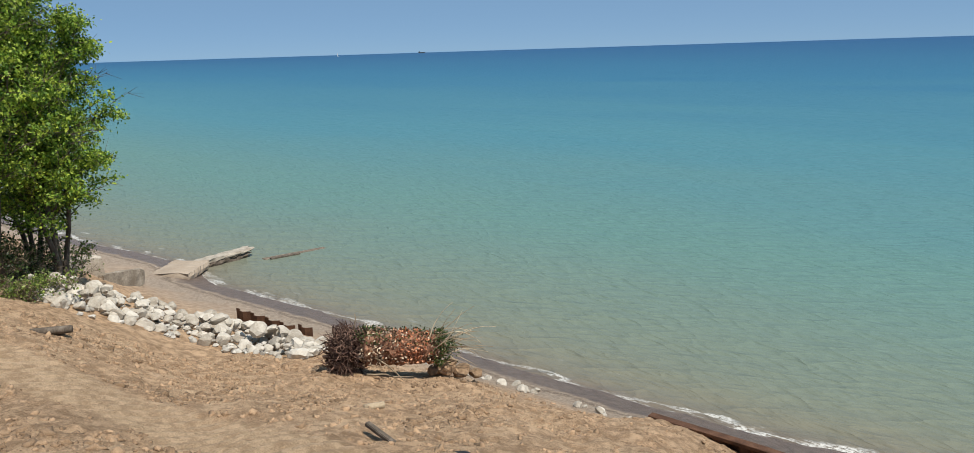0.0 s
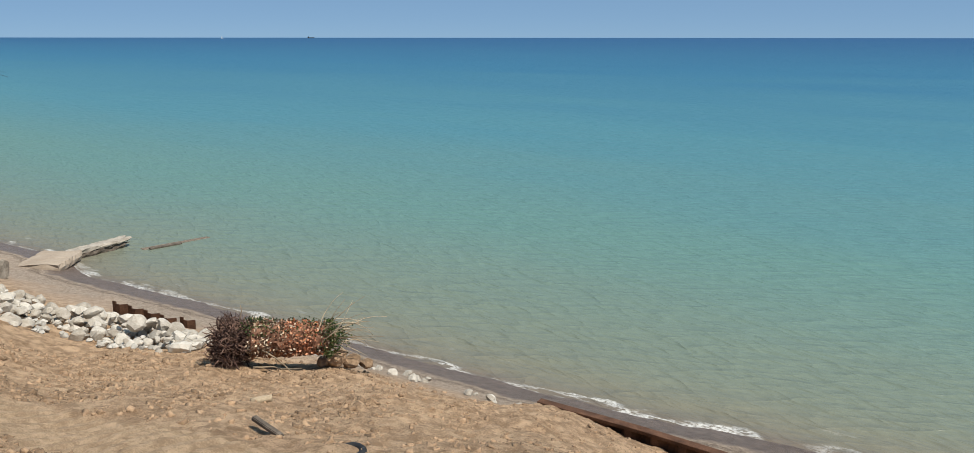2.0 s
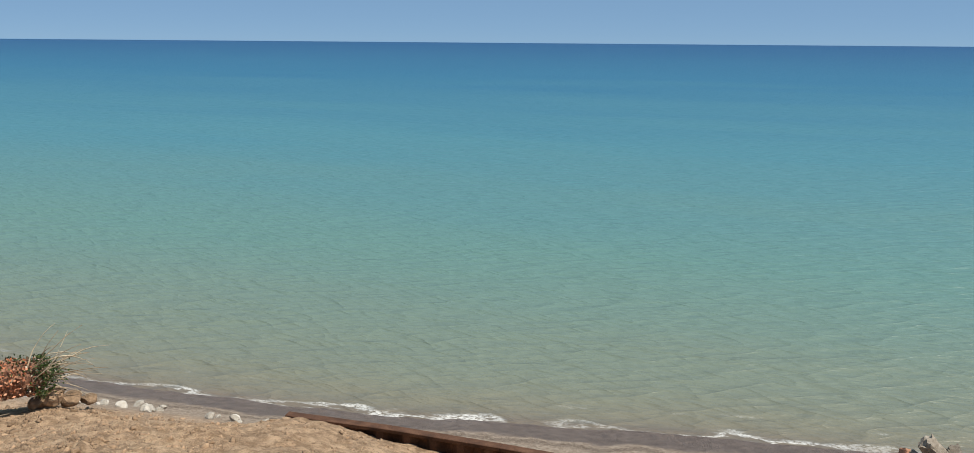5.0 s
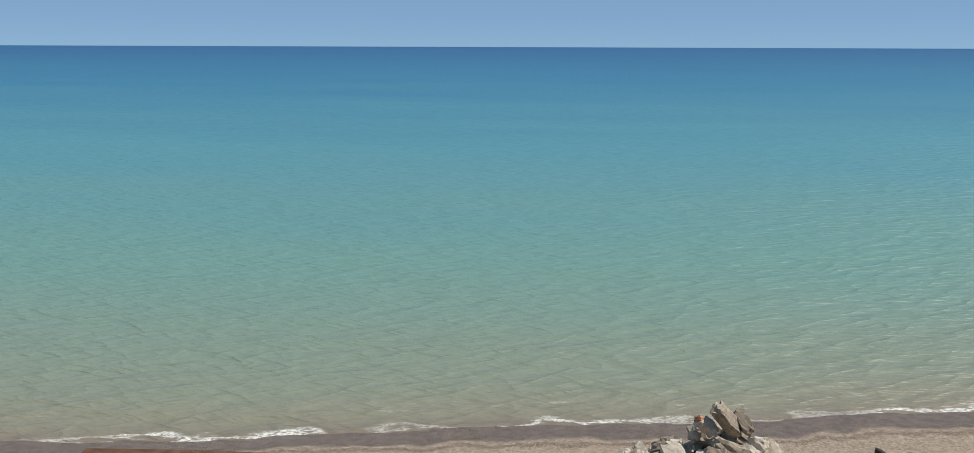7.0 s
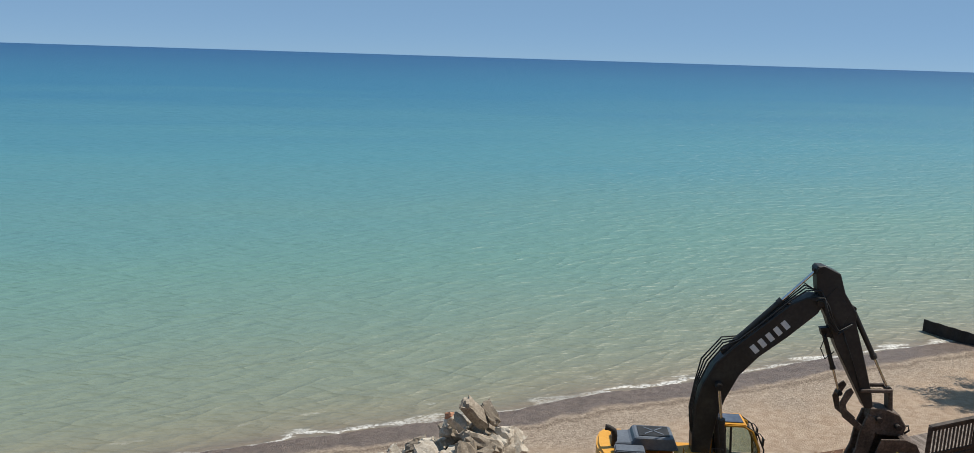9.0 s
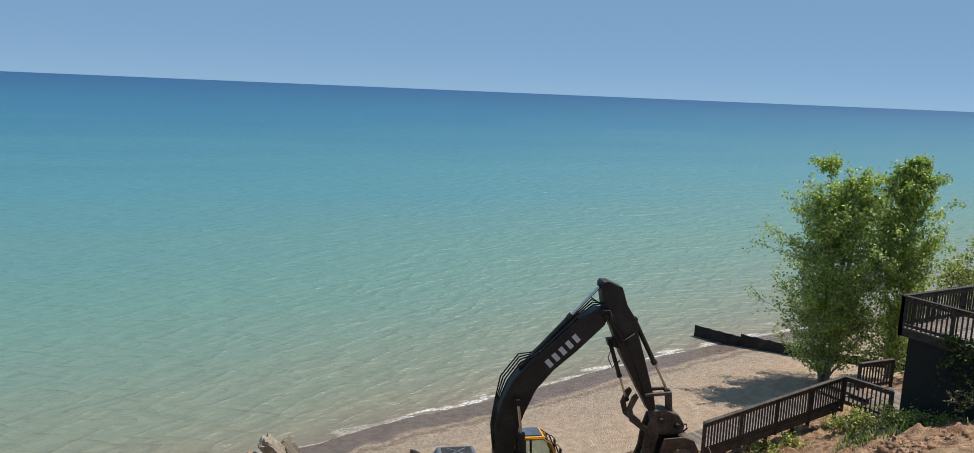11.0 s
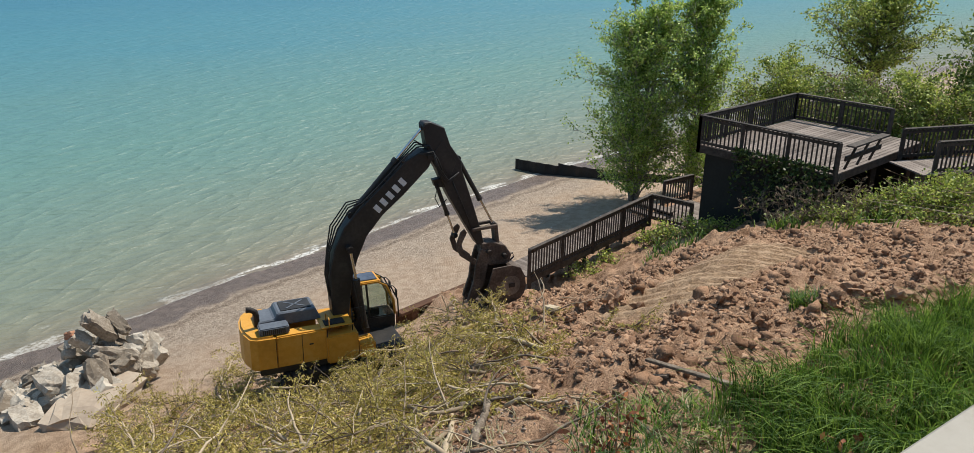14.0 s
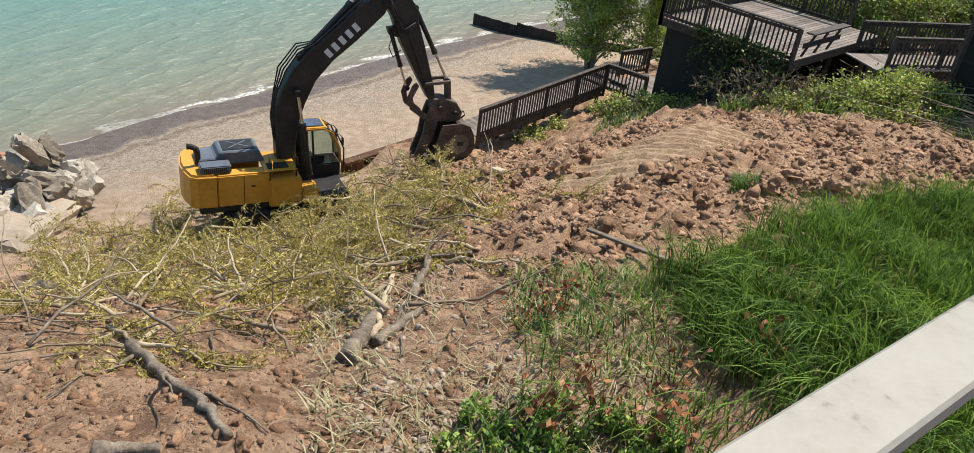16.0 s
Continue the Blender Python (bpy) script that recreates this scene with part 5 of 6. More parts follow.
def tree(name, base, height, spread, trunks, seed, bark, leaf, leaf_size, leaves, label, category, crown_from=0.25, lean=0.12, clump=0.5, droop=0.0, trunk_r=0.14, shape=1.0, dense=0.42, rise=0.0, feather=0.0):
    rnd = random.Random(seed)
    thing = empty(name, base, label, category)
    wood, foliage, tips = Heap(), Heap(), []
    slim = trunk_r < 0.05
    for t in range(trunks):
        a = rnd.uniform(0, 6.28)
        out = Vector((math.cos(a), math.sin(a), 0))
        h = height * rnd.uniform(0.82, 1.0)
        start = out * (0.28 * trunks * 0.35 * rnd.random())
        tip = start + out * (lean * h * (0.4 + rnd.random())) + Vector((0, 0, h))
        n = 9
        pts = [start.lerp(tip, k / (n - 1)) + Vector((rnd.uniform(-1, 1), rnd.uniform(-1, 1), 0)) * 0.018 * h * min(1, k) for k in range(n)]
        v, f = tube(pts, [trunk_r * (1 - 0.88 * k / (n - 1)) * (1.35 if k == 0 else 1) for k in range(n)], 7)
        if slim:
            wood.add(v, f)
        else:
            raw("trunk", v, f, bark, thing, True)
        for b in range(int((15 + 6 * height / 4) * (2.0 if feather else 1.0))):
            u = crown_from + (1 - crown_from) * rnd.random() ** 0.85
            i = min(n - 2, int(u * (n - 1)))
            p = pts[i].lerp(pts[i + 1], u * (n - 1) - i)
            a = rnd.uniform(0, 6.28)
            prof = (math.sin(math.pi * min(1, 0.12 + 0.88 * (u - crown_from) / (1 - crown_from)) ** 0.75) ** 0.7) * shape + 0.12
            L = spread * prof * rnd.uniform(0.55, 1.05)
            d = Vector((math.cos(a), math.sin(a), rnd.uniform(0.1, 0.75) + rise)).normalized()
            q = [p.copy()]
            for k in range(4):
                d = (d + Vector((rnd.uniform(-.3, .3), rnd.uniform(-.3, .3), rnd.uniform(-.2, .22) - droop))).normalized()
                q.append(q[-1] + d * L / 4)
            r0 = trunk_r * (1 - 0.8 * u) * 0.42
            v, f = tube(q, [r0, r0 * 0.75, r0 * 0.5, r0 * 0.3, 0.008], 5)
            wood.add(v, f)
            for k in (1, 2, 3, 4):
                if k > 1 or dense < 0.5:
                    tips.append((q[k - 1], q[k]))
                for _ in range(3 if feather else 2):
                    e = (d + rnd_dir(rnd) * 0.9 + Vector((0, 0, rise * 0.6))).normalized()
                    g = q[k] + e * L * rnd.uniform(0.12, 0.34)
                    v, f = tube([q[k], g], [0.012, 0.004], 3)
                    wood.add(v, f)
                    tips.append((q[k], g))
    tips = rnd.sample(tips, max(1, int(len(tips) * (dense if not slim else 0.6))))
    for i in range(leaves):
        c, g = rnd.choice(tips)
        p = (c.lerp(g, 0.2 + 0.9 * rnd.random()) if feather else g) + Vector((rnd.gauss(0, 1), rnd.gauss(0, 1), rnd.gauss(0, 0.6))) * (feather or clump * 0.42)
        d = (rnd_dir(rnd) + Vector((0, 0, -0.35 - droop))).normalized()
        n = (rnd_dir(rnd) + Vector((0, 0, 1.0))).normalized()
        L = leaf_size * rnd.uniform(0.6, 1.3)
        foliage.add(leaf_quad(p, d, n, L, L * 0.62), [(0, 1, 2, 3)])
    wood.put("branchwork", bark, thing, True)["kind"] = "stuff"
    if leaves:
        foliage.put("crown", leaf, thing)["kind"] = "stuff"
    return thing

M_MAPLE = leaf_material("maple_leaf", [(0.065, 0.135, 0.018), (0.18, 0.31, 0.036), (0.43, 0.54, 0.075)])
M_BIRCH = leaf_material("birch_leaf", [(0.15, 0.25, 0.045), (0.36, 0.49, 0.10), (0.60, 0.69, 0.20)], 0.45)
M_SHRUB = leaf_material("shrub_leaf", [(0.13, 0.19, 0.030), (0.30, 0.38, 0.062), (0.53, 0.56, 0.125)])
M_OLIVE = leaf_material("olive_leaf", [(0.08, 0.125, 0.027), (0.17, 0.235, 0.05), (0.29, 0.35, 0.085)])
M_BROWNLEAF = leaf_material("dry_brown_leaf", [(0.07, 0.05, 0.03), (0.14, 0.105, 0.065), (0.24, 0.20, 0.12)])
M_WILLOW = leaf_material("wilting_willow_leaf", [(0.25, 0.215, 0.045), (0.44, 0.365, 0.09), (0.60, 0.48, 0.155)])
M_IVY = leaf_material("ivy_leaf", [(0.016, 0.034, 0.010), (0.038, 0.07, 0.016), (0.085, 0.13, 0.032)])
M_GRASS = leaf_material("meadow_grass", [(0.035, 0.078, 0.011), (0.09, 0.168, 0.022), (0.215, 0.315, 0.05)], 0.42)
M_DRYGRASS = leaf_material("straw_grass", [(0.17, 0.145, 0.07), (0.30, 0.26, 0.13), (0.42, 0.37, 0.21)], 0.2)
M_HERB = leaf_material("broad_weed_leaf", [(0.07, 0.14, 0.02), (0.18, 0.30, 0.042), (0.36, 0.46, 0.09)], 0.35)
M_DOCK = leaf_material("dead_dock_leaf", [(0.12, 0.034, 0.013), (0.30, 0.10, 0.035), (0.46, 0.20, 0.085)], 0.2)

def at(az, r, dz=0.0):
    x, y = -math.sin(radians(az)) * r, math.cos(radians(az)) * r
    return (x, y, ground_z(x, y) + dz)

# maples on the bank behind the riprap
for az, r, h, sp, tn, sd, lv in ((28.1, 37.5, 13.8, 2.6, 4, 301, 52000), (31.8, 36.5, 15.5, 3.2, 3, 302, 44000), (29.6, 40.0, 9.0, 1.8, 3, 303, 16000), (34.5, 38.0, 15.0, 3.4, 2, 304, 26000)):
    tree("maple_tree", at(az, r, -0.1), h, sp, tn, sd, M_BARK, M_MAPLE, 0.155, lv, "leafy green multi-stemmed maple on bank above the beach", "tree", 0.24, 0.10, 0.5, 0.0, 0.13, dense=0.2, rise=0.15, feather=0.2)
# twin birch by the ramp, oak and scrub beyond the deck
tree("birch_tree", at(-95.9, 39.5, -0.2), 10.6, 3.1, 4, 311, M_BIRCHBARK, M_BIRCH, 0.135, 44000, "bright green slender birch clump behind the timber ramp", "tree", 0.02, 0.055, 0.5, 0.0, 0.09, dense=0.5, rise=0.55, feather=0.14)
tree("birch_tree", at(-99.7, 40.5, -0.2), 10.9, 2.4, 3, 312, M_BIRCHBARK, M_BIRCH, 0.135, 30000, "bright green narrow birch clump behind the timber ramp", "tree", 0.03, 0.03, 0.5, 0.0, 0.08, dense=0.5, rise=0.6, feather=0.13)
tree("oak_tree", (44 * math.sin(radians(109.3)), 44 * math.cos(radians(109.3)), 4.6), 6.4, 3.0, 2, 313, M_BARK, M_SHRUB, 0.14, 17000, "sparse rounded oak rising above scrub beyond the deck", "tree", 0.30, 0.16, 0.45, 0.0, 0.19, dense=0.30, rise=0.25, feather=0.2)
tree("oak_tree", (36 * math.sin(radians(117.5)), 36 * math.cos(radians(117.5)), 4.6), 7.2, 2.8, 3, 314, M_BARK, M_OLIVE, 0.15, 24000, "dense olive-green tree beyond the timber walkway", "tree", 0.15, 0.12, 0.55, 0.0, 0.16)

def bush(base, h, spread, seed, leaf, n, label, leaf_size=0.12, stems=7, name="bush"):
    return tree(name, base, h, spread, stems, seed, M_TWIG, leaf, leaf_size, n, label, "bush", 0.12, 0.35, 0.35, 0.0, 0.03, 0.9)

for k, (az, r, h, sp, lf, n, z) in enumerate(((-104.6, 39, 4.0, 1.6, M_SHRUB, 4200, 4.8), (-106.6, 38, 4.7, 1.8, M_SHRUB, 5200, 5.0), (-108.6, 37, 4.2, 1.7, M_BROWNLEAF, 2200, 5.0), (-110.6, 36, 4.0, 1.8, M_OLIVE, 4200, 5.2),
                                       (-112.8, 35, 3.8, 1.8, M_OLIVE, 5000, 5.4), (-115.2, 34, 4.2, 1.9, M_SHRUB, 5200, 5.6), (-120, 33, 4.6, 2.0, M_OLIVE, 5000, 6))):
    bush((r * math.sin(radians(-az)), r * math.cos(radians(-az)), z - 1.0), h, sp, 400 + k, lf, int(n * 1.9), "overgrown mixed scrub bush beyond the timber deck", 0.12)
def at_sq(s, q, dz=0.0):
    p = sq(s, q)
    return (p.x, p.y, ground_z(p.x, p.y) + dz)
for k, (s, q, h, n) in enumerate(((21.6, 15.2, 0.7, 500), (21.8, 14.4, 0.8, 800), (21.7, 13.6, 0.8, 800), (21.9, 12.8, 0.6, 350), (21.6, 10.2, 0.6, 400), (21.8, 9.4, 1.0, 800), (22.3, 8.6, 1.1, 1100),
                                  (23.2, 7.8, 1.5, 1700), (24.2, 7.0, 1.6, 1900), (25.0, 6.4, 1.3, 1500), (20.6, 16.0, 0.6, 420), (19.6, 16.2, 0.5, 380), (22.4, 7.4, 0.8, 700), (23.6, 6.2, 0.9, 800))):
    bush(at_sq(s, q, -0.25), h * 0.85, h * 0.5, 440 + k, M_SHRUB, int(n * 1.4), "light green leafy shrub at foot of the deck", 0.09, 6)
for k, (s, q, h) in enumerate(((21.9, 10.9, 1.0), (22.0, 10.2, 1.4), (22.2, 9.5, 1.3))):
    tree("dead_bush", at_sq(s, q, -0.2), h, h * 0.5, 9, 470 + k, M_TWIG, M_SHRUB, 0.1, 120, "bare tangled brown shrub against the deck's dark wall", "bush", 0.15, 0.4, 0.3, 0.0, 0.022, 0.9)
for k, (az, r, h, n) in enumerate(((29.4, 34.5, 1.2, 900), (30.9, 34.0, 0.9, 600), (29.8, 38.5, 2.2, 1500), (31.6, 37.0, 2.4, 1600), (28.2, 40.5, 1.8, 1000), (33.4, 37.0, 2.4, 1600))):
    bush(at(az, r, -0.2), h, h * 0.6, 480 + k, M_OLIVE if h < 2 else M_IVY, n, "olive-green shrub under the maples" if h < 2 else "dark leafy undergrowth beneath the maples", 0.13, 6)

def mat_of_vines(s0, s1, q0, q1, z0, z1, n, seed, label):
    rnd = random.Random(seed)
    heap = Heap()
    for i in range(n):
        t = rnd.random()
        c = sq(s0 + (s1 - s0) * t, q0 + (q1 - q0) * t, 0)
        z = z1 - (z1 - z0) * rnd.random() ** 1.6 * (0.35 + 0.9 * abs(math.sin(t * 9 + 1.3)) * abs(math.cos(t * 23)))
        bulge = -sq(0.15, 0.0) * rnd.random() * 2
        p = c + bulge + Vector((0, 0, z))
        d = (rnd_dir(rnd) + Vector((0, 0, -0.6))).normalized()
        heap.add(leaf_quad(p, d, rnd_dir(rnd), rnd.uniform(0.08, 0.15), 0.09), [(0, 1, 2, 3)])
    return tagged(heap.put("ivy", M_IVY), label, "ivy", kind="stuff")
mat_of_vines(DS0 - 0.08, DS0 - 0.08, 9.9, 13.0, 4.9, 7.3, 1300, 12, "dark ivy hanging over the deck's edge")


# ---- uprooted stump ----
def stump():
    rnd = random.Random(77)
    A, B = Vector(at(9.6, 26.3)), Vector(at(3.4, 26.3))
    base = A.z
    A.z, B.z = ground_z(A.x, A.y) + 0.98, ground_z(B.x, B.y) + 0.98
    thing = empty("uprooted_stump", (A.x, A.y, base), "uprooted ivy-covered tree stump with torn roots on bare soil", "stump")
    o = thing.matrix_world.translation
    A, B = A - o, B - o
    n, seg = 34, 30
    verts, faces = [], []
    d = (B - A).normalized()
    u = d.cross(Vector((0, 0, 1))).normalized()
    w = u.cross(d)
    for i in range(n):
        t = i / (n - 1)
        r = (0.62 - 0.12 * t) * min(1, 0.45 + 9 * t, 0.35 + 7 * (1 - t))
        for k in range(seg):
            a = 2 * math.pi * k / seg
            rr = r * (1 + 0.22 * noise.noise(Vector((math.cos(a) * 2.2, math.sin(a) * 2.2, t * 7))) + 0.22 * noise.noise(Vector((math.cos(a) * 7, math.sin(a) * 7, t * 24))))
            verts.append(A.lerp(B, t) + u * math.cos(a) * rr + w * math.sin(a) * rr * 0.95)
    for i in range(n - 1):
        for k in range(seg):
            faces.append((i * seg + k, i * seg + (k + 1) % seg, (i + 1) * seg + (k + 1) % seg, (i + 1) * seg + k))
    faces += [tuple(range(seg))[::-1], tuple((n - 1) * seg + k for k in range(seg))]
    m = material("torn_orange_bark", [(0.05, 0.024, 0.015), (0.16, 0.075, 0.045), (0.30, 0.16, 0.10), (0.40, 0.14, 0.065)], 2.2, 0.95, 0, 1.0, 9)
    raw("trunk", verts, faces, m, thing)
    chips = Heap()
    red = Heap()
    for i in range(2600):
        t, a = rnd.random() * 0.96 + 0.02, rnd.uniform(-0.7, math.pi + 0.7)
        p = A.lerp(B, t) + (u * math.cos(a) + w * math.sin(a)) * rnd.uniform(0.54, 0.70) * (1 - 0.19 * t)
        h = red if rnd.random() < 0.9 * math.exp(-((t - 0.6) / 0.24) ** 2) else chips
        h.add(leaf_quad(p, rnd_dir(rnd), rnd_dir(rnd), rnd.uniform(0.05, 0.15), 0.07), [(0, 1, 2, 3)])
    chips.put("flaky_bark", material("bark_flakes", [(0.08, 0.045, 0.03), (0.24, 0.15, 0.09), (0.50, 0.37, 0.25), (0.62, 0.50, 0.37)], 3, 0.95, 0, 0.3, 20, island=0.9), thing)["kind"] = "stuff"
    red.put("orange_rot", material("orange_rot", [(0.20, 0.07, 0.035), (0.48, 0.16, 0.07), (0.62, 0.33, 0.20)], 3, 0.95, 0, 0.3, 20, island=0.8), thing)["kind"] = "stuff"
    # root plate
    C = A - d * 0.45 + Vector((0, 0, -0.18))
    lump = lump_mesh("root_ball", material("root_soil", [(0.02, 0.011, 0.008), (0.06, 0.034, 0.024), (0.11, 0.065, 0.045)], 3, 0.95, 0, 1.0, 14), 78, 3, (1, 1, 1), 6, 0.16)
    ball = new("root_ball", lump)
    ball.parent = thing
    ball.location, ball.scale = C, (0.52, 0.52, 0.70)
    roots = Heap()
    for i in range(1000):
        e0 = rnd_dir(rnd)
        p = C + Vector((e0.x * 0.5, e0.y * 0.5, e0.z * 0.68))
        e = (e0 + rnd_dir(rnd) * 0.9 + Vector((0, 0, 0.1))).normalized()
        pts = []
        for k in range(7):
            if p.z < 0.02:
                p.z = 0.02
            pts.append(p.copy())
            p = p + e * rnd.uniform(0.04, 0.13)
            e = (e + rnd_dir(rnd) * 0.6 - e0 * 0.14).normalized()
        r0 = rnd.choice((0.008, 0.01, 0.014, 0.022, 0.035))
        v, f = tube(pts, [r0 * (1 - 0.12 * k) for k in range(7)], 4)
        roots.add(v, f)
    roots.put("root", material("brown_roots", [(0.028, 0.014, 0.011), (0.085, 0.046, 0.036), (0.22, 0.135, 0.10)], 3, 0.95, 0, 0.4, 20, island=0.6), thing)["kind"] = "stuff"
    for k, (a0, a1) in enumerate(((Vector((-0.2, 0.1, 0.75)), Vector((-0.1, 0, 2.1))), (Vector((-0.45, 0, 0.9)), Vector((-0.3, -0.5, 0.08))), (Vector((0.3, -0.6, 0.25)), Vector((1.8, -0.7, 0.12))), (Vector((0.5, -0.5, 0.8)), Vector((1.6, -0.9, 0.1))))):
        pts = [a0.lerp(a1, j / 7) + rnd_dir(rnd) * 0.05 for j in range(8)]
        v, f = tube(pts, [0.035 * (1 - 0.09 * j) for j in range(8)], 6)
        raw("long_root", v, f, M_TWIG, thing, True)
    # soil clumped under the far end
    for k, (t, h, r) in enumerate(((1.02, -0.62, 0.42), (1.2, -0.78, 0.36), (0.9, -0.8, 0.34), (1.36, -0.88, 0.28))):
        me = lump_mesh("soil_clump", M_CLODTAN, 95 + k, 3, (1, 0.9, 0.75), 8, 0.14)
        ob = new("soil_clump", me)
        ob.parent = thing
        ob.location, ob.scale = A.lerp(B, t) + Vector((0, 0, h)), (r, r, r)
    shoots = Heap()
    for i in range(44):
        p = B + (u * rnd.uniform(-0.5, 0.5) + w * rnd.uniform(-0.2, 0.6)) - d * rnd.uniform(-0.1, 0.6)
        e = (d * rnd.uniform(0.3, 1.1) + Vector((0, 0, rnd.uniform(-0.1, 0.75))) + rnd_dir(rnd) * 0.3).normalized()
        pts, L = [], rnd.uniform(0.08, 0.27)
        for k in range(8):
            pts.append(p.copy())
            p = p + e * L
            e = (e + rnd_dir(rnd) * 0.14 + Vector((0, 0, -0.09))).normalized()
        v, f = tube(pts, [rnd.choice((0.012, 0.018, 0.024)) * (1 - 0.1 * k) for k in range(8)], 5)
        shoots.add(v, f)
    shoots.put("shoot", M_STRAW, thing, True)["kind"] = "stuff"
    ivy = Heap()
    for i in range(1700):
        t = rnd.choice((rnd.gauss(1.0, 0.07), rnd.gauss(1.0, 0.07), rnd.gauss(0.95, 0.05), rnd.gauss(0.12, 0.08), rnd.uniform(0.0, 1.0)))
        a = rnd.uniform(-0.7, math.pi + 0.7) if t > 0.8 else rnd.uniform(0.5, 2.6)
        p = A.lerp(B, t) + (u * math.cos(a) + w * math.sin(a)) * (rnd.uniform(0.56, 0.72) if t < 0.97 else rnd.uniform(0.05, 0.62))
        ivy.add(leaf_quad(p, rnd_dir(rnd), rnd_dir(rnd), rnd.uniform(0.05, 0.11), 0.055), [(0, 1, 2, 3)])
    ivy.put("ivy", M_IVY, thing)["kind"] = "stuff"
stump()


# ---- loose soil ----
def clods(name, count, where, size, mat, seed, label, detail=1):
    """Lumps of dug soil, joined; where() gives plan points or None."""
    rnd = random.Random(seed)
    protos = []
    for k in range(6):
        squash = (1, rnd.uniform(0.65, 1), rnd.uniform(0.6, 0.85))
        for dt in (1, 2):
            me = crumb_mesh("clod", mat, seed % 97 + k, max(dt, detail), squash)
            protos.append((np.array([v.co[:] for v in me.vertices]), np.array([p.vertices[:] for p in me.polygons])))
            bpy.data.meshes.remove(me)
    pts = [p for p in (where(rnd) for _ in range(count)) if p]
    xs, ys = [p[0] for p in pts], [p[1] for p in pts]
    zs = ground_masks(xs, ys)[0]
    V, F, base = [], [], 0
    for (x, y), z in zip(pts, zs):
        k = size(rnd)
        pv, pf = protos[2 * rnd.randrange(6) + (k > 0.045)]
        a = rnd.uniform(0, 6.28)
        c, s = math.cos(a), math.sin(a)
        w = pv * k
        V.append(np.stack([w[:, 0] * c - w[:, 1] * s + x, w[:, 0] * s + w[:, 1] * c + y, w[:, 2] + z - k * 0.22], -1))
        F.append(pf + base)
        base += len(pv)
    ob = raw(name, np.concatenate(V).tolist(), np.concatenate(F).tolist(), mat, None, True)
    return tagged(ob, label, "soil", kind="stuff")

def polar_patch(az0, az1, r0, r1, keep=None):
    def pick(rnd):
        az, r = rnd.uniform(az0, az1), math.sqrt(rnd.uniform(r0 * r0, r1 * r1))
        x, y = -math.sin(radians(az)) * r, math.cos(radians(az)) * r
        s, q = to_sq(x, y)
        if q > float(np.interp(s, WALL_S, WALL_Q)) - 0.4:
            return None
        if keep and not keep(x, y, az, r, rnd):
            return None
        return (x, y)
    return pick

def patchy(x, y, az, r, rnd):
    return float(vnoise(np.array([x * 0.6]), np.array([y * 0.6]), 71)[0]) + 0.5 > rnd.random() * 0.9

def faded(x, y, az, r, rnd):
    drift = 7 * float(vnoise(np.array([x * 0.8]), np.array([y * 0.8]), 77)[0])
    return abs(az + 89 + drift) < 13 * rnd.random() ** 0.5 and patchy(x, y, az, r, rnd)

def off_lane(x, y, az, r, rnd):
    return lane_at(x, y) < 0.3 and patchy(x, y, az, r, rnd)

def ridge(rnd):
    s = rnd.uniform(10.5, 20)
    p = sq(s, 4.7 + rnd.gauss(0, 0.42) - 0.06 * (s - 12))
    return (p.x, p.y)

clods("dug_clods", 30000, polar_patch(-124, -86, 7.5, 22.5, off_lane), lambda r: 0.022 + 0.075 * r.random() ** 3.5, M_CLOD, 601, "reddish-brown clods of freshly dug clay on the slope")
clods("dug_lumps", 2600, polar_patch(-124, -86, 7.5, 22.5, off_lane), lambda r: 0.05 + 0.14 * r.random() ** 2.5, M_CLOD, 608, "larger reddish-brown lumps of freshly dug clay", 2)
BIG = [crumb_mesh("soil_clod", M_CLOD, 640 % 89 + k, 3, (1, 0.8, 0.75)) for k in range(6)]
rnd = random.Random(66)
spots = [p for p in (polar_patch(-101, -86, 8.5, 15, off_lane)(rnd) for _ in range(330)) if p][:130] + [ridge(rnd) for _ in range(170)]
for x, y in spots:
    k = 0.04 + 0.11 * rnd.random() ** 2.5
    put("soil_clod", rnd.choice(BIG), x, y, ground_z(x, y) + k * 0.2, k, rnd, "large reddish-brown clod of freshly dug clay", "clod", "dug clay clods", 35)
# a few great lumps beside the track print and along the grass
for az, r, k in ((-93.0, 16.1, 0.23), (-95.2, 15.9, 0.27), (-97.0, 15.5, 0.2), (-96.6, 17.4, 0.2), (-95.8, 17.0, 0.17), (-92.0, 15.2, 0.16), (-111.5, 14.6, 0.24), (-110.2, 13.8, 0.26), (-114.2, 14.3, 0.24), (-117.2, 14.6, 0.28),
                 (-113.1, 12.9, 0.2), (-119.1, 14.8, 0.25), (-112.4, 14.2, 0.18), (-115.6, 14.4, 0.22), (-118.2, 15.2, 0.2), (-103.1, 14.0, 0.22), (-106.0, 12.6, 0.16)):
    x, y, z = at(az, r)
    put("soil_clod", rnd.choice(BIG), x, y, z + k * 0.25, k, rnd, "massive dark brown clod of dug clay", "clod", "dug clay clods", 30)
def clustered(x, y, az, r, rnd):
    return lane_at(x, y) < 0.3 and float(vnoise(np.array([x * 0.7]), np.array([y * 0.7]), 91)[0]) > 0.08 + 0.2 * rnd.random()
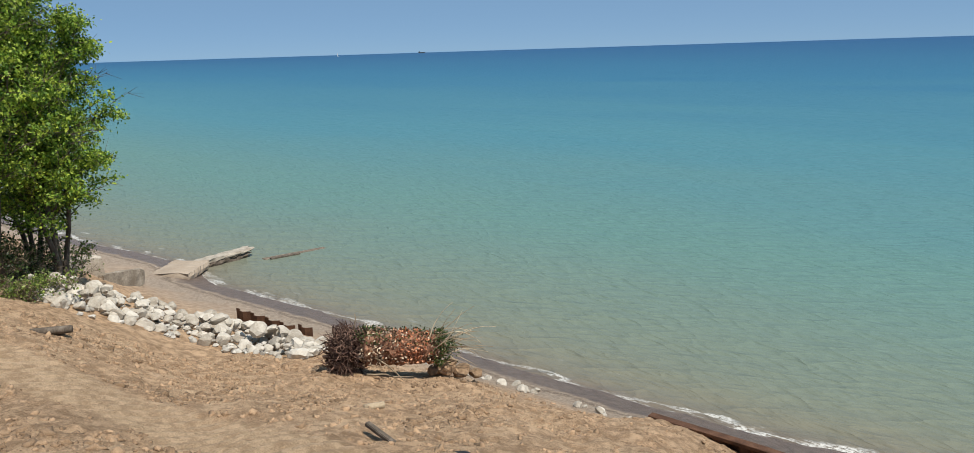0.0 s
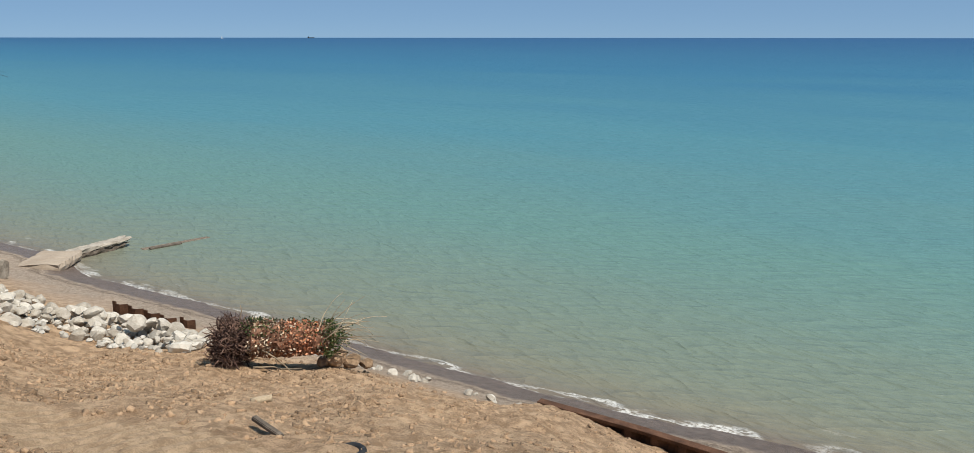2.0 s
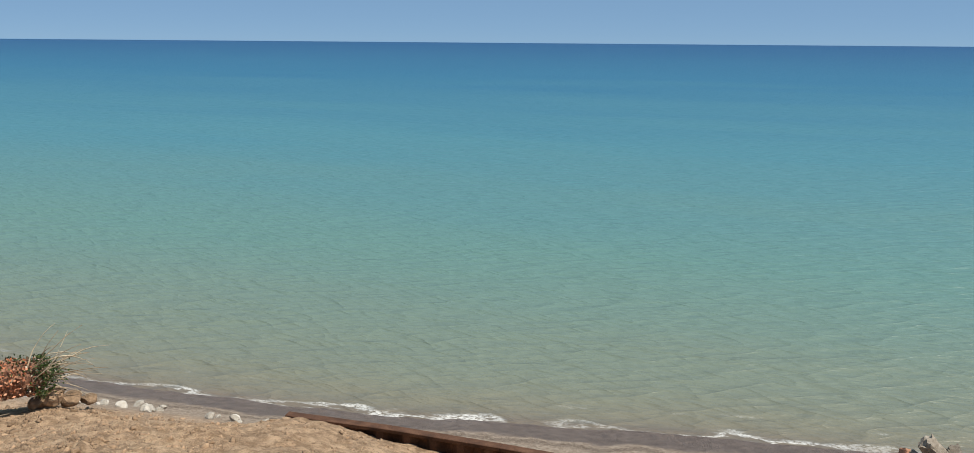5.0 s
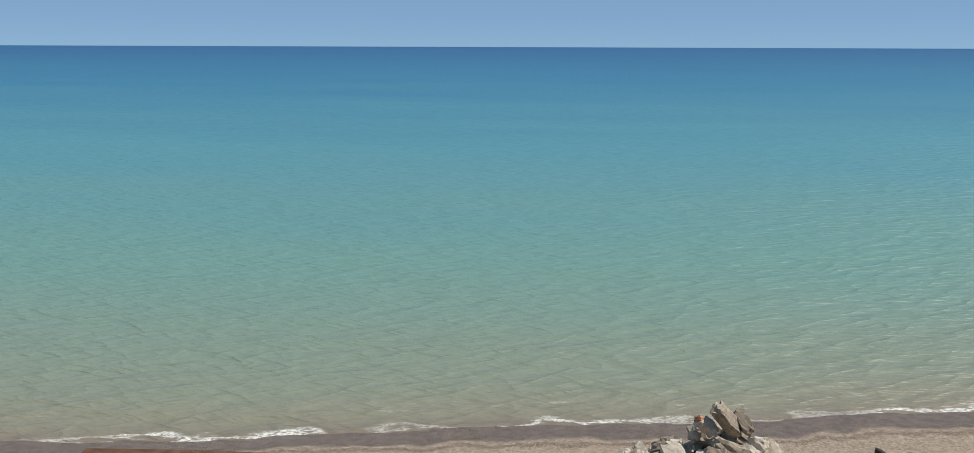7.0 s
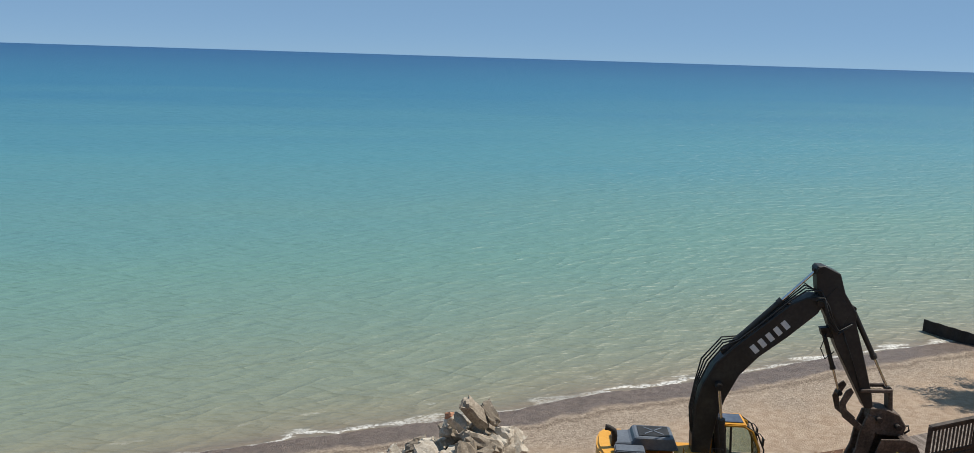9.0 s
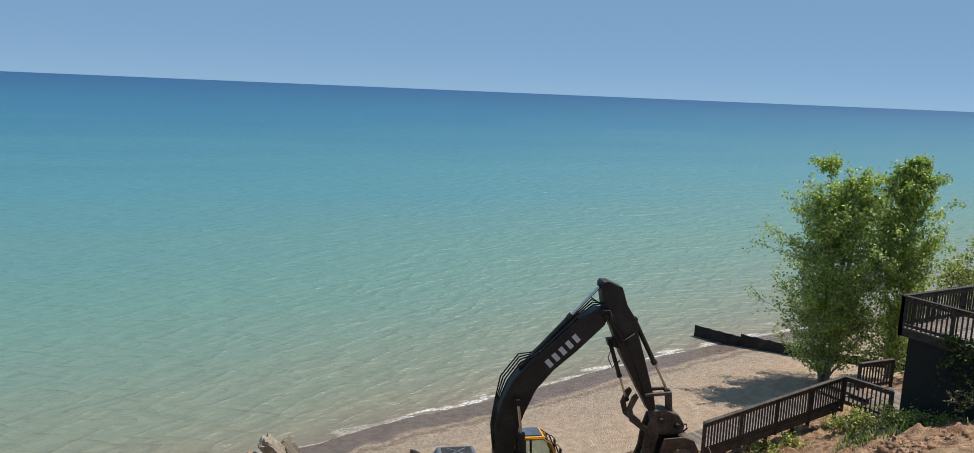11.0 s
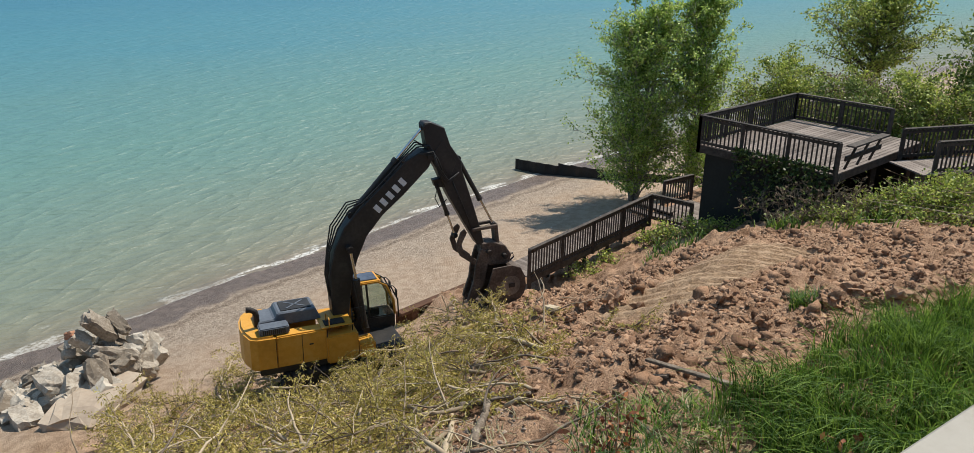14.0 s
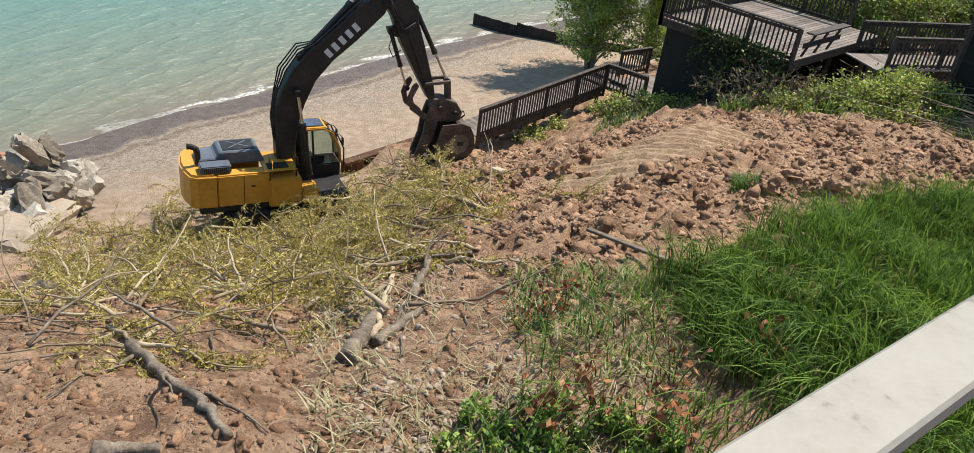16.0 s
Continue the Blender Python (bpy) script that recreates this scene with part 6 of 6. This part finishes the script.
clods("soil_lumps", 7000, polar_patch(0, 34, 11, 29, clustered), lambda r: 0.03 + 0.12 * r.random() ** 3, M_CLODTAN, 609, "clusters of dark crumbly clods beside the track")
wood = empty("wood_offcut", at(-90.4, 16.1, 0.12), "pale broken timber offcut lying on the soil", "offcut", rz=35)
part("board", box_bm((0.42, 0.2, 0.09), (0, 0, 0), 0.015, m=Matrix.Rotation(0.25, 4, "Y")), M_STRAW, wood)
clods("soil_crumbs", 22000, polar_patch(-8, 34, 9, 31, off_lane), lambda r: 0.016 + 0.12 * r.random() ** 7, M_CLODTAN, 604, "scattered tan soil crumbs on the graded slope")
clods("soil_crumbs", 2600, polar_patch(-30, -8, 9, 24, patchy), lambda r: 0.018 + 0.09 * r.random() ** 5, M_CLODTAN, 605, "scattered tan soil crumbs above the seawall")
clods("soil_crumbs", 24000, polar_patch(-92, -50, 4.5, 18, patchy), lambda r: 0.012 + 0.07 * r.random() ** 4.5, M_CLOD, 606, "brown crumbled soil among fallen branches")
clods("grey_soil", 13000, polar_patch(-106, -70, 4.0, 9.2, faded), lambda r: 0.010 + 0.045 * r.random() ** 4, M_GREYSOIL, 607, "dry greyish crumbled soil below the grass")


# ---- fallen willow branches, logs and sticks ----
def bent(rnd, p, d, n, L, wander, drop, hug=None):
    pts = []
    for k in range(n):
        if hug is not None:
            p.z = max(p.z, ground_z(p.x, p.y) + hug)
        pts.append(p.copy())
        p = p + d * L
        d = (d + rnd_dir(rnd) * wander + Vector((0, 0, drop))).normalized()
    return pts

def fallen_branch(az, r, heading, length, seed, leaves=420, lift=0.08):
    rnd = random.Random(seed)
    x, y, z = at(az, r, lift)
    thing = empty("fallen_branch", (x, y, z), "fallen willow branch with wilting yellow-green leaves on soil", "branch", "fallen willow branches")
    o = Vector((x, y, z))
    a = radians(heading)
    main = bent(rnd, o.copy(), Vector((math.cos(a), math.sin(a), 0.04)), 9, length / 9, 0.26, -0.08, 0.05)
    wood, fol = Heap(), Heap()
    r0 = 0.02 + 0.016 * length / 2
    v, f = tube([p - o for p in main], [r0 * (1 - 0.1 * k) for k in range(9)], 6)
    raw("stem", v, f, M_STRAW if seed % 3 else M_TWIG, thing, True)
    tw = []
    for i in range(int(16 * length / 2)):
        k = rnd.randrange(1, 9)
        d = (rnd_dir(rnd) + Vector((math.cos(a), math.sin(a), 0.0))).normalized()
        t = bent(rnd, main[k].copy(), d, 6, rnd.uniform(0.08, 0.2), 0.35, -0.2, 0.02)
        v, f = tube([p - o for p in t], [0.010, 0.008, 0.007, 0.005, 0.004, 0.003], 4)
        wood.add(v, f)
        tw.append(t)
    for i in range(leaves):
        t = rnd.choice(tw)
        k = rnd.randrange(0, 5)
        p = t[k].lerp(t[k + 1], rnd.random()) - o + rnd_dir(rnd) * 0.05
        d = (rnd_dir(rnd) + Vector((0, 0, -0.5))).normalized()
        fol.add(leaf_quad(p, d, rnd_dir(rnd), rnd.uniform(0.045, 0.11), 0.021), [(0, 1, 2, 3)])
    wood.put("twig_mass", M_STRAW if seed % 3 else M_TWIG, thing, True)["kind"] = "stuff"
    fol.put("foliage", M_WILLOW, thing)["kind"] = "stuff"

rnd = random.Random(9)
BRUSH = [(-58, 16.5, 10), (-62, 15.5, 12), (-66, 14.5, 14), (-70, 16.6, 22), (-74, 17.2, 26), (-78, 17.0, 20), (-82, 16.4, 18), (-86, 15.4, 14), (-72, 13.0, 14), (-66, 11.4, 14), (-78, 13.4, 16), (-85, 12.6, 14), (-61, 11.0, 10), (-63, 9.0, 9), (-70, 9.6, 8), (-76, 10.6, 9), (-80, 8.6, 6), (-87, 9.6, 8), (-88.5, 12.0, 8), (-57, 12.5, 6), (-61, 18.3, 10), (-64.5, 19.0, 14), (-68, 19.2, 18), (-71.5, 19.3, 18), (-75, 19.3, 18), (-79, 19.0, 12)]
sd = 700
for az, r, n in BRUSH:
    for k in range(max(2, n * 2 // 3)):
        sd += 1
        fallen_branch(az + rnd.gauss(0, 2.4), max(7.5, r + rnd.gauss(0, 0.9)), rnd.uniform(0, 360), rnd.uniform(0.9, 2.4), sd, int(rnd.uniform(380, 800)), 0.08 + (0.7 * rnd.random() if r > 18 else 0.0))

def log(az0, r0, az1, r1, rad, seed, label, lift=0.0, mat=None, name="log", forks=0, cat="log"):
    rnd = random.Random(seed)
    A, B = Vector(at(az0, r0, rad * 0.7 + lift)), Vector(at(az1, r1, rad * 0.7))
    n = 26
    pts = [A.lerp(B, k / (n - 1)) for k in range(n)]
    for k, p in enumerate(pts):
        p.z = max(p.z, ground_z(p.x, p.y) + rad * 0.5)
        if 0 < k < n - 1:
            p += Vector((rnd.uniform(-1, 1), rnd.uniform(-1, 1), rnd.uniform(-0.2, 0.6))) * 0.03 * (B - A).length / 3
    thing = empty(name, tuple(A), label, cat)
    v, f = tube([p - A for p in pts], [rad * (1 - 0.45 * k / (n - 1)) * rnd.uniform(0.95, 1.05) for k in range(n)], 14, 0.3)
    raw("stem", v, f, mat or M_DRIFT, thing, True)
    for k in range(forks):
        i = rnd.randrange(3, n - 2)
        e = ((B - A).normalized() + rnd_dir(rnd) * 0.9 + Vector((0, 0, 0.05))).normalized()
        q = bent(rnd, pts[i].copy(), e, 7, (B - A).length * 0.07, 0.2, -0.03, 0.03)
        v, f = tube([p - A for p in q], [rad * 0.42 * (1 - 0.13 * j) for j in range(7)], 6)
        raw("side_branch", v, f, mat or M_DRIFT, thing, True)
    return thing
log(-62.1, 7.3, -69.0, 4.8, 0.062, 811, "grey crooked fallen log with bare side branches", 0.10, None, "log", 3)
log(-58.2, 4.95, -63.3, 4.85, 0.07, 812, "rough grey bark log lying in the soil")
log(-79.2, 6.3, -81.4, 7.7, 0.10, 813, "thick grey fallen limb among wilting branches", 0, None, "log", 0)
log(-81.6, 6.85, -85.3, 7.55, 0.072, 818, "grey fallen limb lying across churned soil", 0, None, "log", 1)
log(-84.4, 8.1, -86.0, 9.8, 0.06, 819, "bent grey limb half under wilting branches", 0, None, "log", 1)
log(-81.5, 7.0, -83.0, 10.2, 0.045, 814, "pale barkless fallen limb", 0.05, M_STRAW, "log", 2)
log(-74.0, 17.4, -78.6, 17.2, 0.14, 815, "grey rough log lying below the excavator", 0.15, None, "log", 1)
log(-55.0, 15.2, -63.0, 15.4, 0.16, 816, "weathered log half buried beside the rubble", 0.0, None, "log", 2)
log(-83.3, 9.45, -89.1, 9.5, 0.05, 817, "forked grey branch on the clods", 0.1, None, "log", 2)
for k in range(110):
    r = random.Random(900 + k)
    az, d = r.uniform(-91, -55), r.uniform(7, 18)
    a = r.uniform(0, 6.28)
    x, y, z = at(az, d, 0.06)
    L = r.uniform(0.15, 0.32)
    pts = bent(r, Vector((x, y, z)), Vector((math.cos(a), math.sin(a), 0.1)), 8, L, 0.34, -0.05, 0.03)
    t = r.uniform(0.009, 0.027)
    v, f = tube([p - Vector((x, y, z)) for p in pts], [t * (1 - 0.1 * j) for j in range(8)], 6)
    ob = raw("bare_branch", v, f, M_STRAW if k % 4 == 0 else (M_TWIG, M_DRIFT)[k % 2], None, True)
    ob.location = (x, y, z)
    tagged(ob, "crooked bare branch lying on churned soil", "branch", "bare branches")
# tangled grey roots thrown up beside the seawall
rnd = random.Random(33)
x, y, z = at(-84.2, 20.6, 0.1)
tangle = Heap()
for k in range(70):
    e = Vector((rnd.gauss(0, 0.8), rnd.gauss(0, 0.8), rnd.uniform(0.1, 1))).normalized()
    p0 = Vector((rnd.uniform(-1.2, 1.2) * DX, rnd.uniform(-1.2, 1.2) * DY, 0))
    v, f = tube(bent(rnd, p0, e, 7, rnd.uniform(0.06, 0.16), 0.5, -0.12), [rnd.choice((0.012, 0.02, 0.035)) * (1 - 0.12 * j) for j in range(7)], 5)
    tangle.add(v, f)
ob = tangle.put("tangled_roots", M_STRAW, None, True)
ob.location = (x, y, z)
tagged(ob, "tangle of pale grey roots on the slope edge", "roots", kind="stuff")
plank = empty("timber_plank", at(-97.9, 9.85, 0.14), "weathered grey timber plank lying on clods", "plank")
po = plank.matrix_world.translation
part("plank", beam_bm((0, 0, 0.02), Vector(at(-104.4, 9.05, 0.2)) - po, 0.075, 0.04, bevel=0.006), M_DRIFT, plank)
part("split_end", beam_bm(Vector(at(-97.8, 9.7, 0.05)) - po, Vector(at(-99.6, 9.5, 0.08)) - po, 0.05, 0.03), M_DRIFT, plank)
for az, r, L, rad, rz, mat, nm, lb in ((8.8, 18.8, 0.5, 0.09, 20, M_STRAW, "cut_log", "short sawn tan log on graded soil"), (29.5, 27.0, 1.3, 0.12, 15, M_BARK, "cut_log", "dark broken log on graded soil")):
    x, y, z = at(az, r, rad * 0.8)
    th = empty(nm, (x, y, z), lb, "log", rz=rz)
    v, f = tube([(-L / 2, 0, 0), (-L / 4, 0, 0.01), (L / 4, 0.02, 0), (L / 2, 0, 0)], [rad, rad * 1.04, rad, rad * 0.95], 12)
    raw("stem", v, f, mat, th, True)
beam = empty("timber_beam", at(8.5, 14.0, 0.1), "dark broken timber beam lying on the slope", "beam", rz=-48)
part("beam", box_bm((0.85, 0.11, 0.09), (0, 0, 0.03), 0.015, m=Matrix.Rotation(0.12, 4, "Y")), M_BARK, beam)
tyre = empty("half_buried_tyre", at(2.6, 12.2, -0.08), "black half-buried tyre on bare soil", "tyre")
v, f = tube([(0.2 * math.cos(a), 0.2 * math.sin(a), 0) for a in np.linspace(0, 2 * math.pi, 25)], [0.07] * 25, 9)
raw("tread", v, f, M_HOSE, tyre, True)

# heap of cut canes by the walkway
rnd = random.Random(21)
for k in range(70):
    az, r = rnd.uniform(-122, -115.5), rnd.uniform(23.5, 26.0)
    x, y, z = at(az, r, 0.05 + 0.75 * rnd.random() * max(0, 1 - abs(az + 122) / 4))
    a = radians(rnd.gauss(48, 26) + (180 if rnd.random() < 0.5 else 0))
    L = rnd.uniform(0.16, 0.5)
    pts = bent(rnd, Vector((x, y, z)), Vector((math.cos(a), math.sin(a), rnd.uniform(-0.05, 0.12))), 8, L, 0.07, -0.02, 0.03)
    t = rnd.uniform(0.010, 0.026)
    v, f = tube([p - Vector((x, y, z)) for p in pts], [t * (1 - 0.09 * j) for j in range(8)], 5)
    ob = raw("cut_cane", v, f, M_STRAW if k % 3 else M_TWIG, None, True)
    ob.location = (x, y, z)
    tagged(ob, "long dry cut cane in a loose heap", "cane", "cut canes")


# ---- grass and weeds below the balcony ----
def blades(name, count, where, length, mat, seed, label, width=0.014, bend=0.5, wind=(0.0, 0.0)):
    rnd = random.Random(seed)
    pts = [p for p in (where(rnd) for _ in range(count)) if p]
    zs = ground_masks([p[0] for p in pts], [p[1] for p in pts])[0]
    V, F = [], []
    for (x, y), z in zip(pts, zs):
        L = length(rnd)
        a = rnd.uniform(0, 6.28)
        sway = 1 + 1.3 * noise.noise(Vector((x * 1.4, y * 1.4, seed)))
        L *= 1 + 0.5 * noise.noise(Vector((x * 2.1, y * 2.1, seed + 9)))
        dx, dy = math.cos(a) * bend + wind[0] * sway, math.sin(a) * bend + wind[1] * sway
        sx, sy = -math.sin(a) * width, math.cos(a) * width
        n = len(V)
        for t, w in ((0, 1.0), (0.4, 0.85), (0.75, 0.55)):
            cx, cy, cz = x + dx * L * t * t, y + dy * L * t * t, z - 0.03 + L * (t - 0.28 * t * t)
            V += [(cx - sx * w, cy - sy * w, cz), (cx + sx * w, cy + sy * w, cz)]
        V.append((x + dx * L, y + dy * L, z - 0.03 + L * 0.72))
        F += [(n, n + 1, n + 3, n + 2), (n + 2, n + 3, n + 5, n + 4), (n + 4, n + 5, n + 6)]
    return tagged(raw(name, V, F, mat), label, "grass", kind="stuff")

def lawn(x, y, az, r, rnd):
    s, q = to_sq(x, y)
    wob = float(vnoise(np.array([x * 0.9]), np.array([y * 0.9]), 83)[0])
    thick = float(vnoise(np.array([x * 2.3]), np.array([y * 2.3]), 88)[0]) + 0.5
    if rnd.random() > 0.25 + 1.1 * thick:
        return False
    return q < 4.05 - 0.08 * max(0, s - 10) + 0.9 * wob and s > (6.0 if rnd.random() < 0.9 else 4.3) + 1.7 * wob + 0.7 * max(0, q - 2.7)

def sparse(x, y, az, r, rnd):
    return float(vnoise(np.array([x * 1.1]), np.array([y * 1.1]), 85)[0]) + 0.5 > 0.45 + 0.4 * rnd.random()

blades("tall_grass", 90000, polar_patch(-140, -90, 3.4, 17.5, lawn), lambda r: 0.35 + 0.85 * r.random() ** 1.3, M_GRASS, 31, "tall windblown green grass below the balcony", 0.0075, 0.38, (-0.55, 0.35))
blades("dry_grass", 4500, polar_patch(-108, -76, 3.6, 8.8, patchy), lambda r: r.uniform(0.06, 0.24), M_DRYGRASS, 32, "flattened straw-coloured grass on bare soil", 0.009, 1.1)
blades("sparse_grass", 4200, polar_patch(-116, -91, 3.4, 8.8, sparse), lambda r: r.uniform(0.12, 0.4), M_GRASS, 33, "sparse green grass tufts on bare soil", 0.009, 0.7)
blades("sparse_grass", 2600, polar_patch(-122, -97, 22.5, 25.5, sparse), lambda r: r.uniform(0.25, 0.6), M_GRASS, 34, "rough grass along the foot of the deck", 0.02, 0.6)
blades("sparse_grass", 260, polar_patch(-109.5, -107.5, 13.6, 14.8), lambda r: r.uniform(0.15, 0.4), M_GRASS, 35, "lone grass tuft among clods", 0.012, 0.6)

def weed(x, y, seed, h, leaf, n, label, size):
    rnd = random.Random(seed)
    z = ground_z(x, y)
    thing = empty("weed", (x, y, z), label, "plant", "weeds below the balcony")
    st, fo = Heap(), Heap()
    for k in range(4):
        t = bent(rnd, Vector((0, 0, 0)), (Vector((0, 0, 1)) + rnd_dir(rnd) * 0.4).normalized(), 6, h / 6, 0.18, 0.0)
        v, f = tube(t, [0.008 * (1 - 0.12 * j) for j in range(6)], 4)
        st.add(v, f)
        for i in range(n // 4):
            p = rnd.choice(t) + rnd_dir(rnd) * 0.03
            d = (rnd_dir(rnd) + Vector((0, 0, 0.1))).normalized()
            L = size * rnd.uniform(0.6, 1.3)
            fo.add(leaf_quad(p, d, (rnd_dir(rnd) + Vector((0, 0, 1))).normalized(), L, L * 0.5), [(0, 1, 2, 3)])
    st.put("stem_mass", M_TWIG, thing, True)["kind"] = "stuff"
    fo.put("foliage", leaf, thing)["kind"] = "stuff"
rnd = random.Random(41)
for k in range(70):
    az, r = rnd.uniform(-110, -88), rnd.uniform(3.9, 5.4)
    x, y, z = at(az, r)
    weed(x, y, 1000 + k, rnd.uniform(0.18, 0.4), M_HERB, 90, "bright green leafy weed at edge of the grass", 0.06)
for k in range(13):
    az, r = rnd.uniform(-120, -93), rnd.uniform(4.4, 7.4)
    x, y, z = at(az, r)
    weed(x, y, 1100 + k, rnd.uniform(0.45, 0.8), M_DOCK, 44, "withered rust-red dock plant standing in grass", 0.085)


# ---- balcony the camera stands on ----
M_WHITE = material("worn_white_paint", [(0.05, 0.042, 0.034), (0.275, 0.25, 0.21), (0.30, 0.275, 0.235), (0.31, 0.285, 0.245), (0.30, 0.275, 0.235)], 7.0, 0.6, 0, 0.2, 40)
rail_a, rail_b = Vector((0.779, -0.240, 0)), Vector((1.244, -0.771, 0))
d = (rail_b - rail_a).normalized()
nrm = Vector((-d.y, d.x, 0))
if nrm.dot(rail_a) > 0:
    nrm = -nrm                      # towards the house
RZ = EYE - 0.665
rail = empty("balcony_railing", tuple(rail_a - d * 1.6), "worn white-painted timber balcony railing", "railing")
ro = rail.matrix_world.translation
A, B = rail_a - d * 1.6 + nrm * 0.058, rail_b + d * 2.2 + nrm * 0.058
part("top_rail", beam_bm(A - ro + Vector((0, 0, RZ - 0.02)), B - ro + Vector((0, 0, RZ - 0.02)), 0.116, 0.04, bevel=0.006), M_WHITE, rail)
part("side_rail", beam_bm(A - ro + Vector((0, 0, RZ - 0.09)), B - ro + Vector((0, 0, RZ - 0.09)), 0.04, 0.09), M_WHITE, rail)
part("bottom_rail", beam_bm(A - ro + Vector((0, 0, RZ - 0.9)), B - ro + Vector((0, 0, RZ - 0.9)), 0.05, 0.09), M_WHITE, rail)
for t in (0.0, 2.95, 4.3):
    p = A + d * t - ro
    part("post", box_bm((0.09, 0.09, 1.1), (p.x, p.y, RZ - 0.59), 0.006), M_WHITE, rail)
floor_b = empty("balcony_floor", tuple(rail_a + Vector((0, 0, EYE - 1.72))), "timber balcony floor on posts above the slope", "balcony")
FR = Matrix((( d.x, nrm.x, 0, 0), (d.y, nrm.y, 0, 0), (0, 0, 1, 0), (0, 0, 0, 1)))
for k in range(16):
    part("floor_board", box_bm((5.6, 0.138, 0.035), FR @ Vector((0.4, 0.02 + 0.146 * k, 0)), m=FR), M_BOARD, floor_b)
for x in (-2.2, 0.4, 3.0):
    for y in (0.25, 2.1):
        p = FR @ Vector((x, y, 0))
        part("support_post", box_bm((0.14, 0.14, 3.2), (p.x, p.y, -1.65)), M_WOOD, floor_b)


# ---- screen wall by the walkway, driftwood, far boats ----
screen = empty("timber_screen", at(-122.5, 25.5, -0.2), "dark timber screen wall with a brown corner post", "screen wall")
so = screen.matrix_world.translation
A, B = Vector(at(-118.5, 26.5, 0)) - so, Vector(at(-127, 24.5, 0)) - so
A.z = B.z = 1.9
# boards share the box walls' green with shade mixed in
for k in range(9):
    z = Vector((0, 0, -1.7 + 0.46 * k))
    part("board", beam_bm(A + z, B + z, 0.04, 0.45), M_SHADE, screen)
part("corner_post", box_bm((0.16, 0.16, 4.2), (A.x, A.y, 1.9), 0.01), M_WOOD, screen)
for k, (x, y) in enumerate(((28.4, 8.6), (35.2, 3.4), (33.0, 9.4))):
    r = random.Random(950 + k)
    z = ground_z(x, y) + 0.03
    pts = bent(r, Vector((0, 0, 0.02)), Vector((0.5, -0.8, 0.05)), 9, 0.14, 0.35, 0.0)
    v, f = tube(pts, [0.025 * (1 - 0.09 * j) for j in range(9)], 6)
    ob = raw("driftwood", v, f, M_TWIG, None, True)
    ob.location = (x, y, z)
    tagged(ob, "crooked grey driftwood stick on shingle beach", "driftwood")
def far_at(az, r):
    return (-math.sin(radians(az)) * r, math.cos(radians(az)) * r, 0)
boat = empty("sailboat", far_at(9.75, 3400), "tiny white sailboat on the far horizon", "boat", rz=20)
part("hull", prism_bm([(-4, 0), (-4.5, 1.2), (5.5, 1.4), (4, 0)], 2.4), M_DECAL, boat)
part("sail", prism_bm([(-3.5, 2.4), (0.3, 15), (0.4, 2.4)], 0.15), M_DECAL, boat)
ship = empty("cargo_ship", far_at(4.1, 4300), "tiny dark cargo ship on the far horizon", "ship", rz=5)
part("hull", prism_bm([(-16, 0), (-17, 3.5), (19, 4.2), (16, 0)], 7), M_DARKSTEEL, ship)
part("bridge", box_bm((5, 6, 5), (-12, 0, 6)), M_DARKSTEEL, ship)
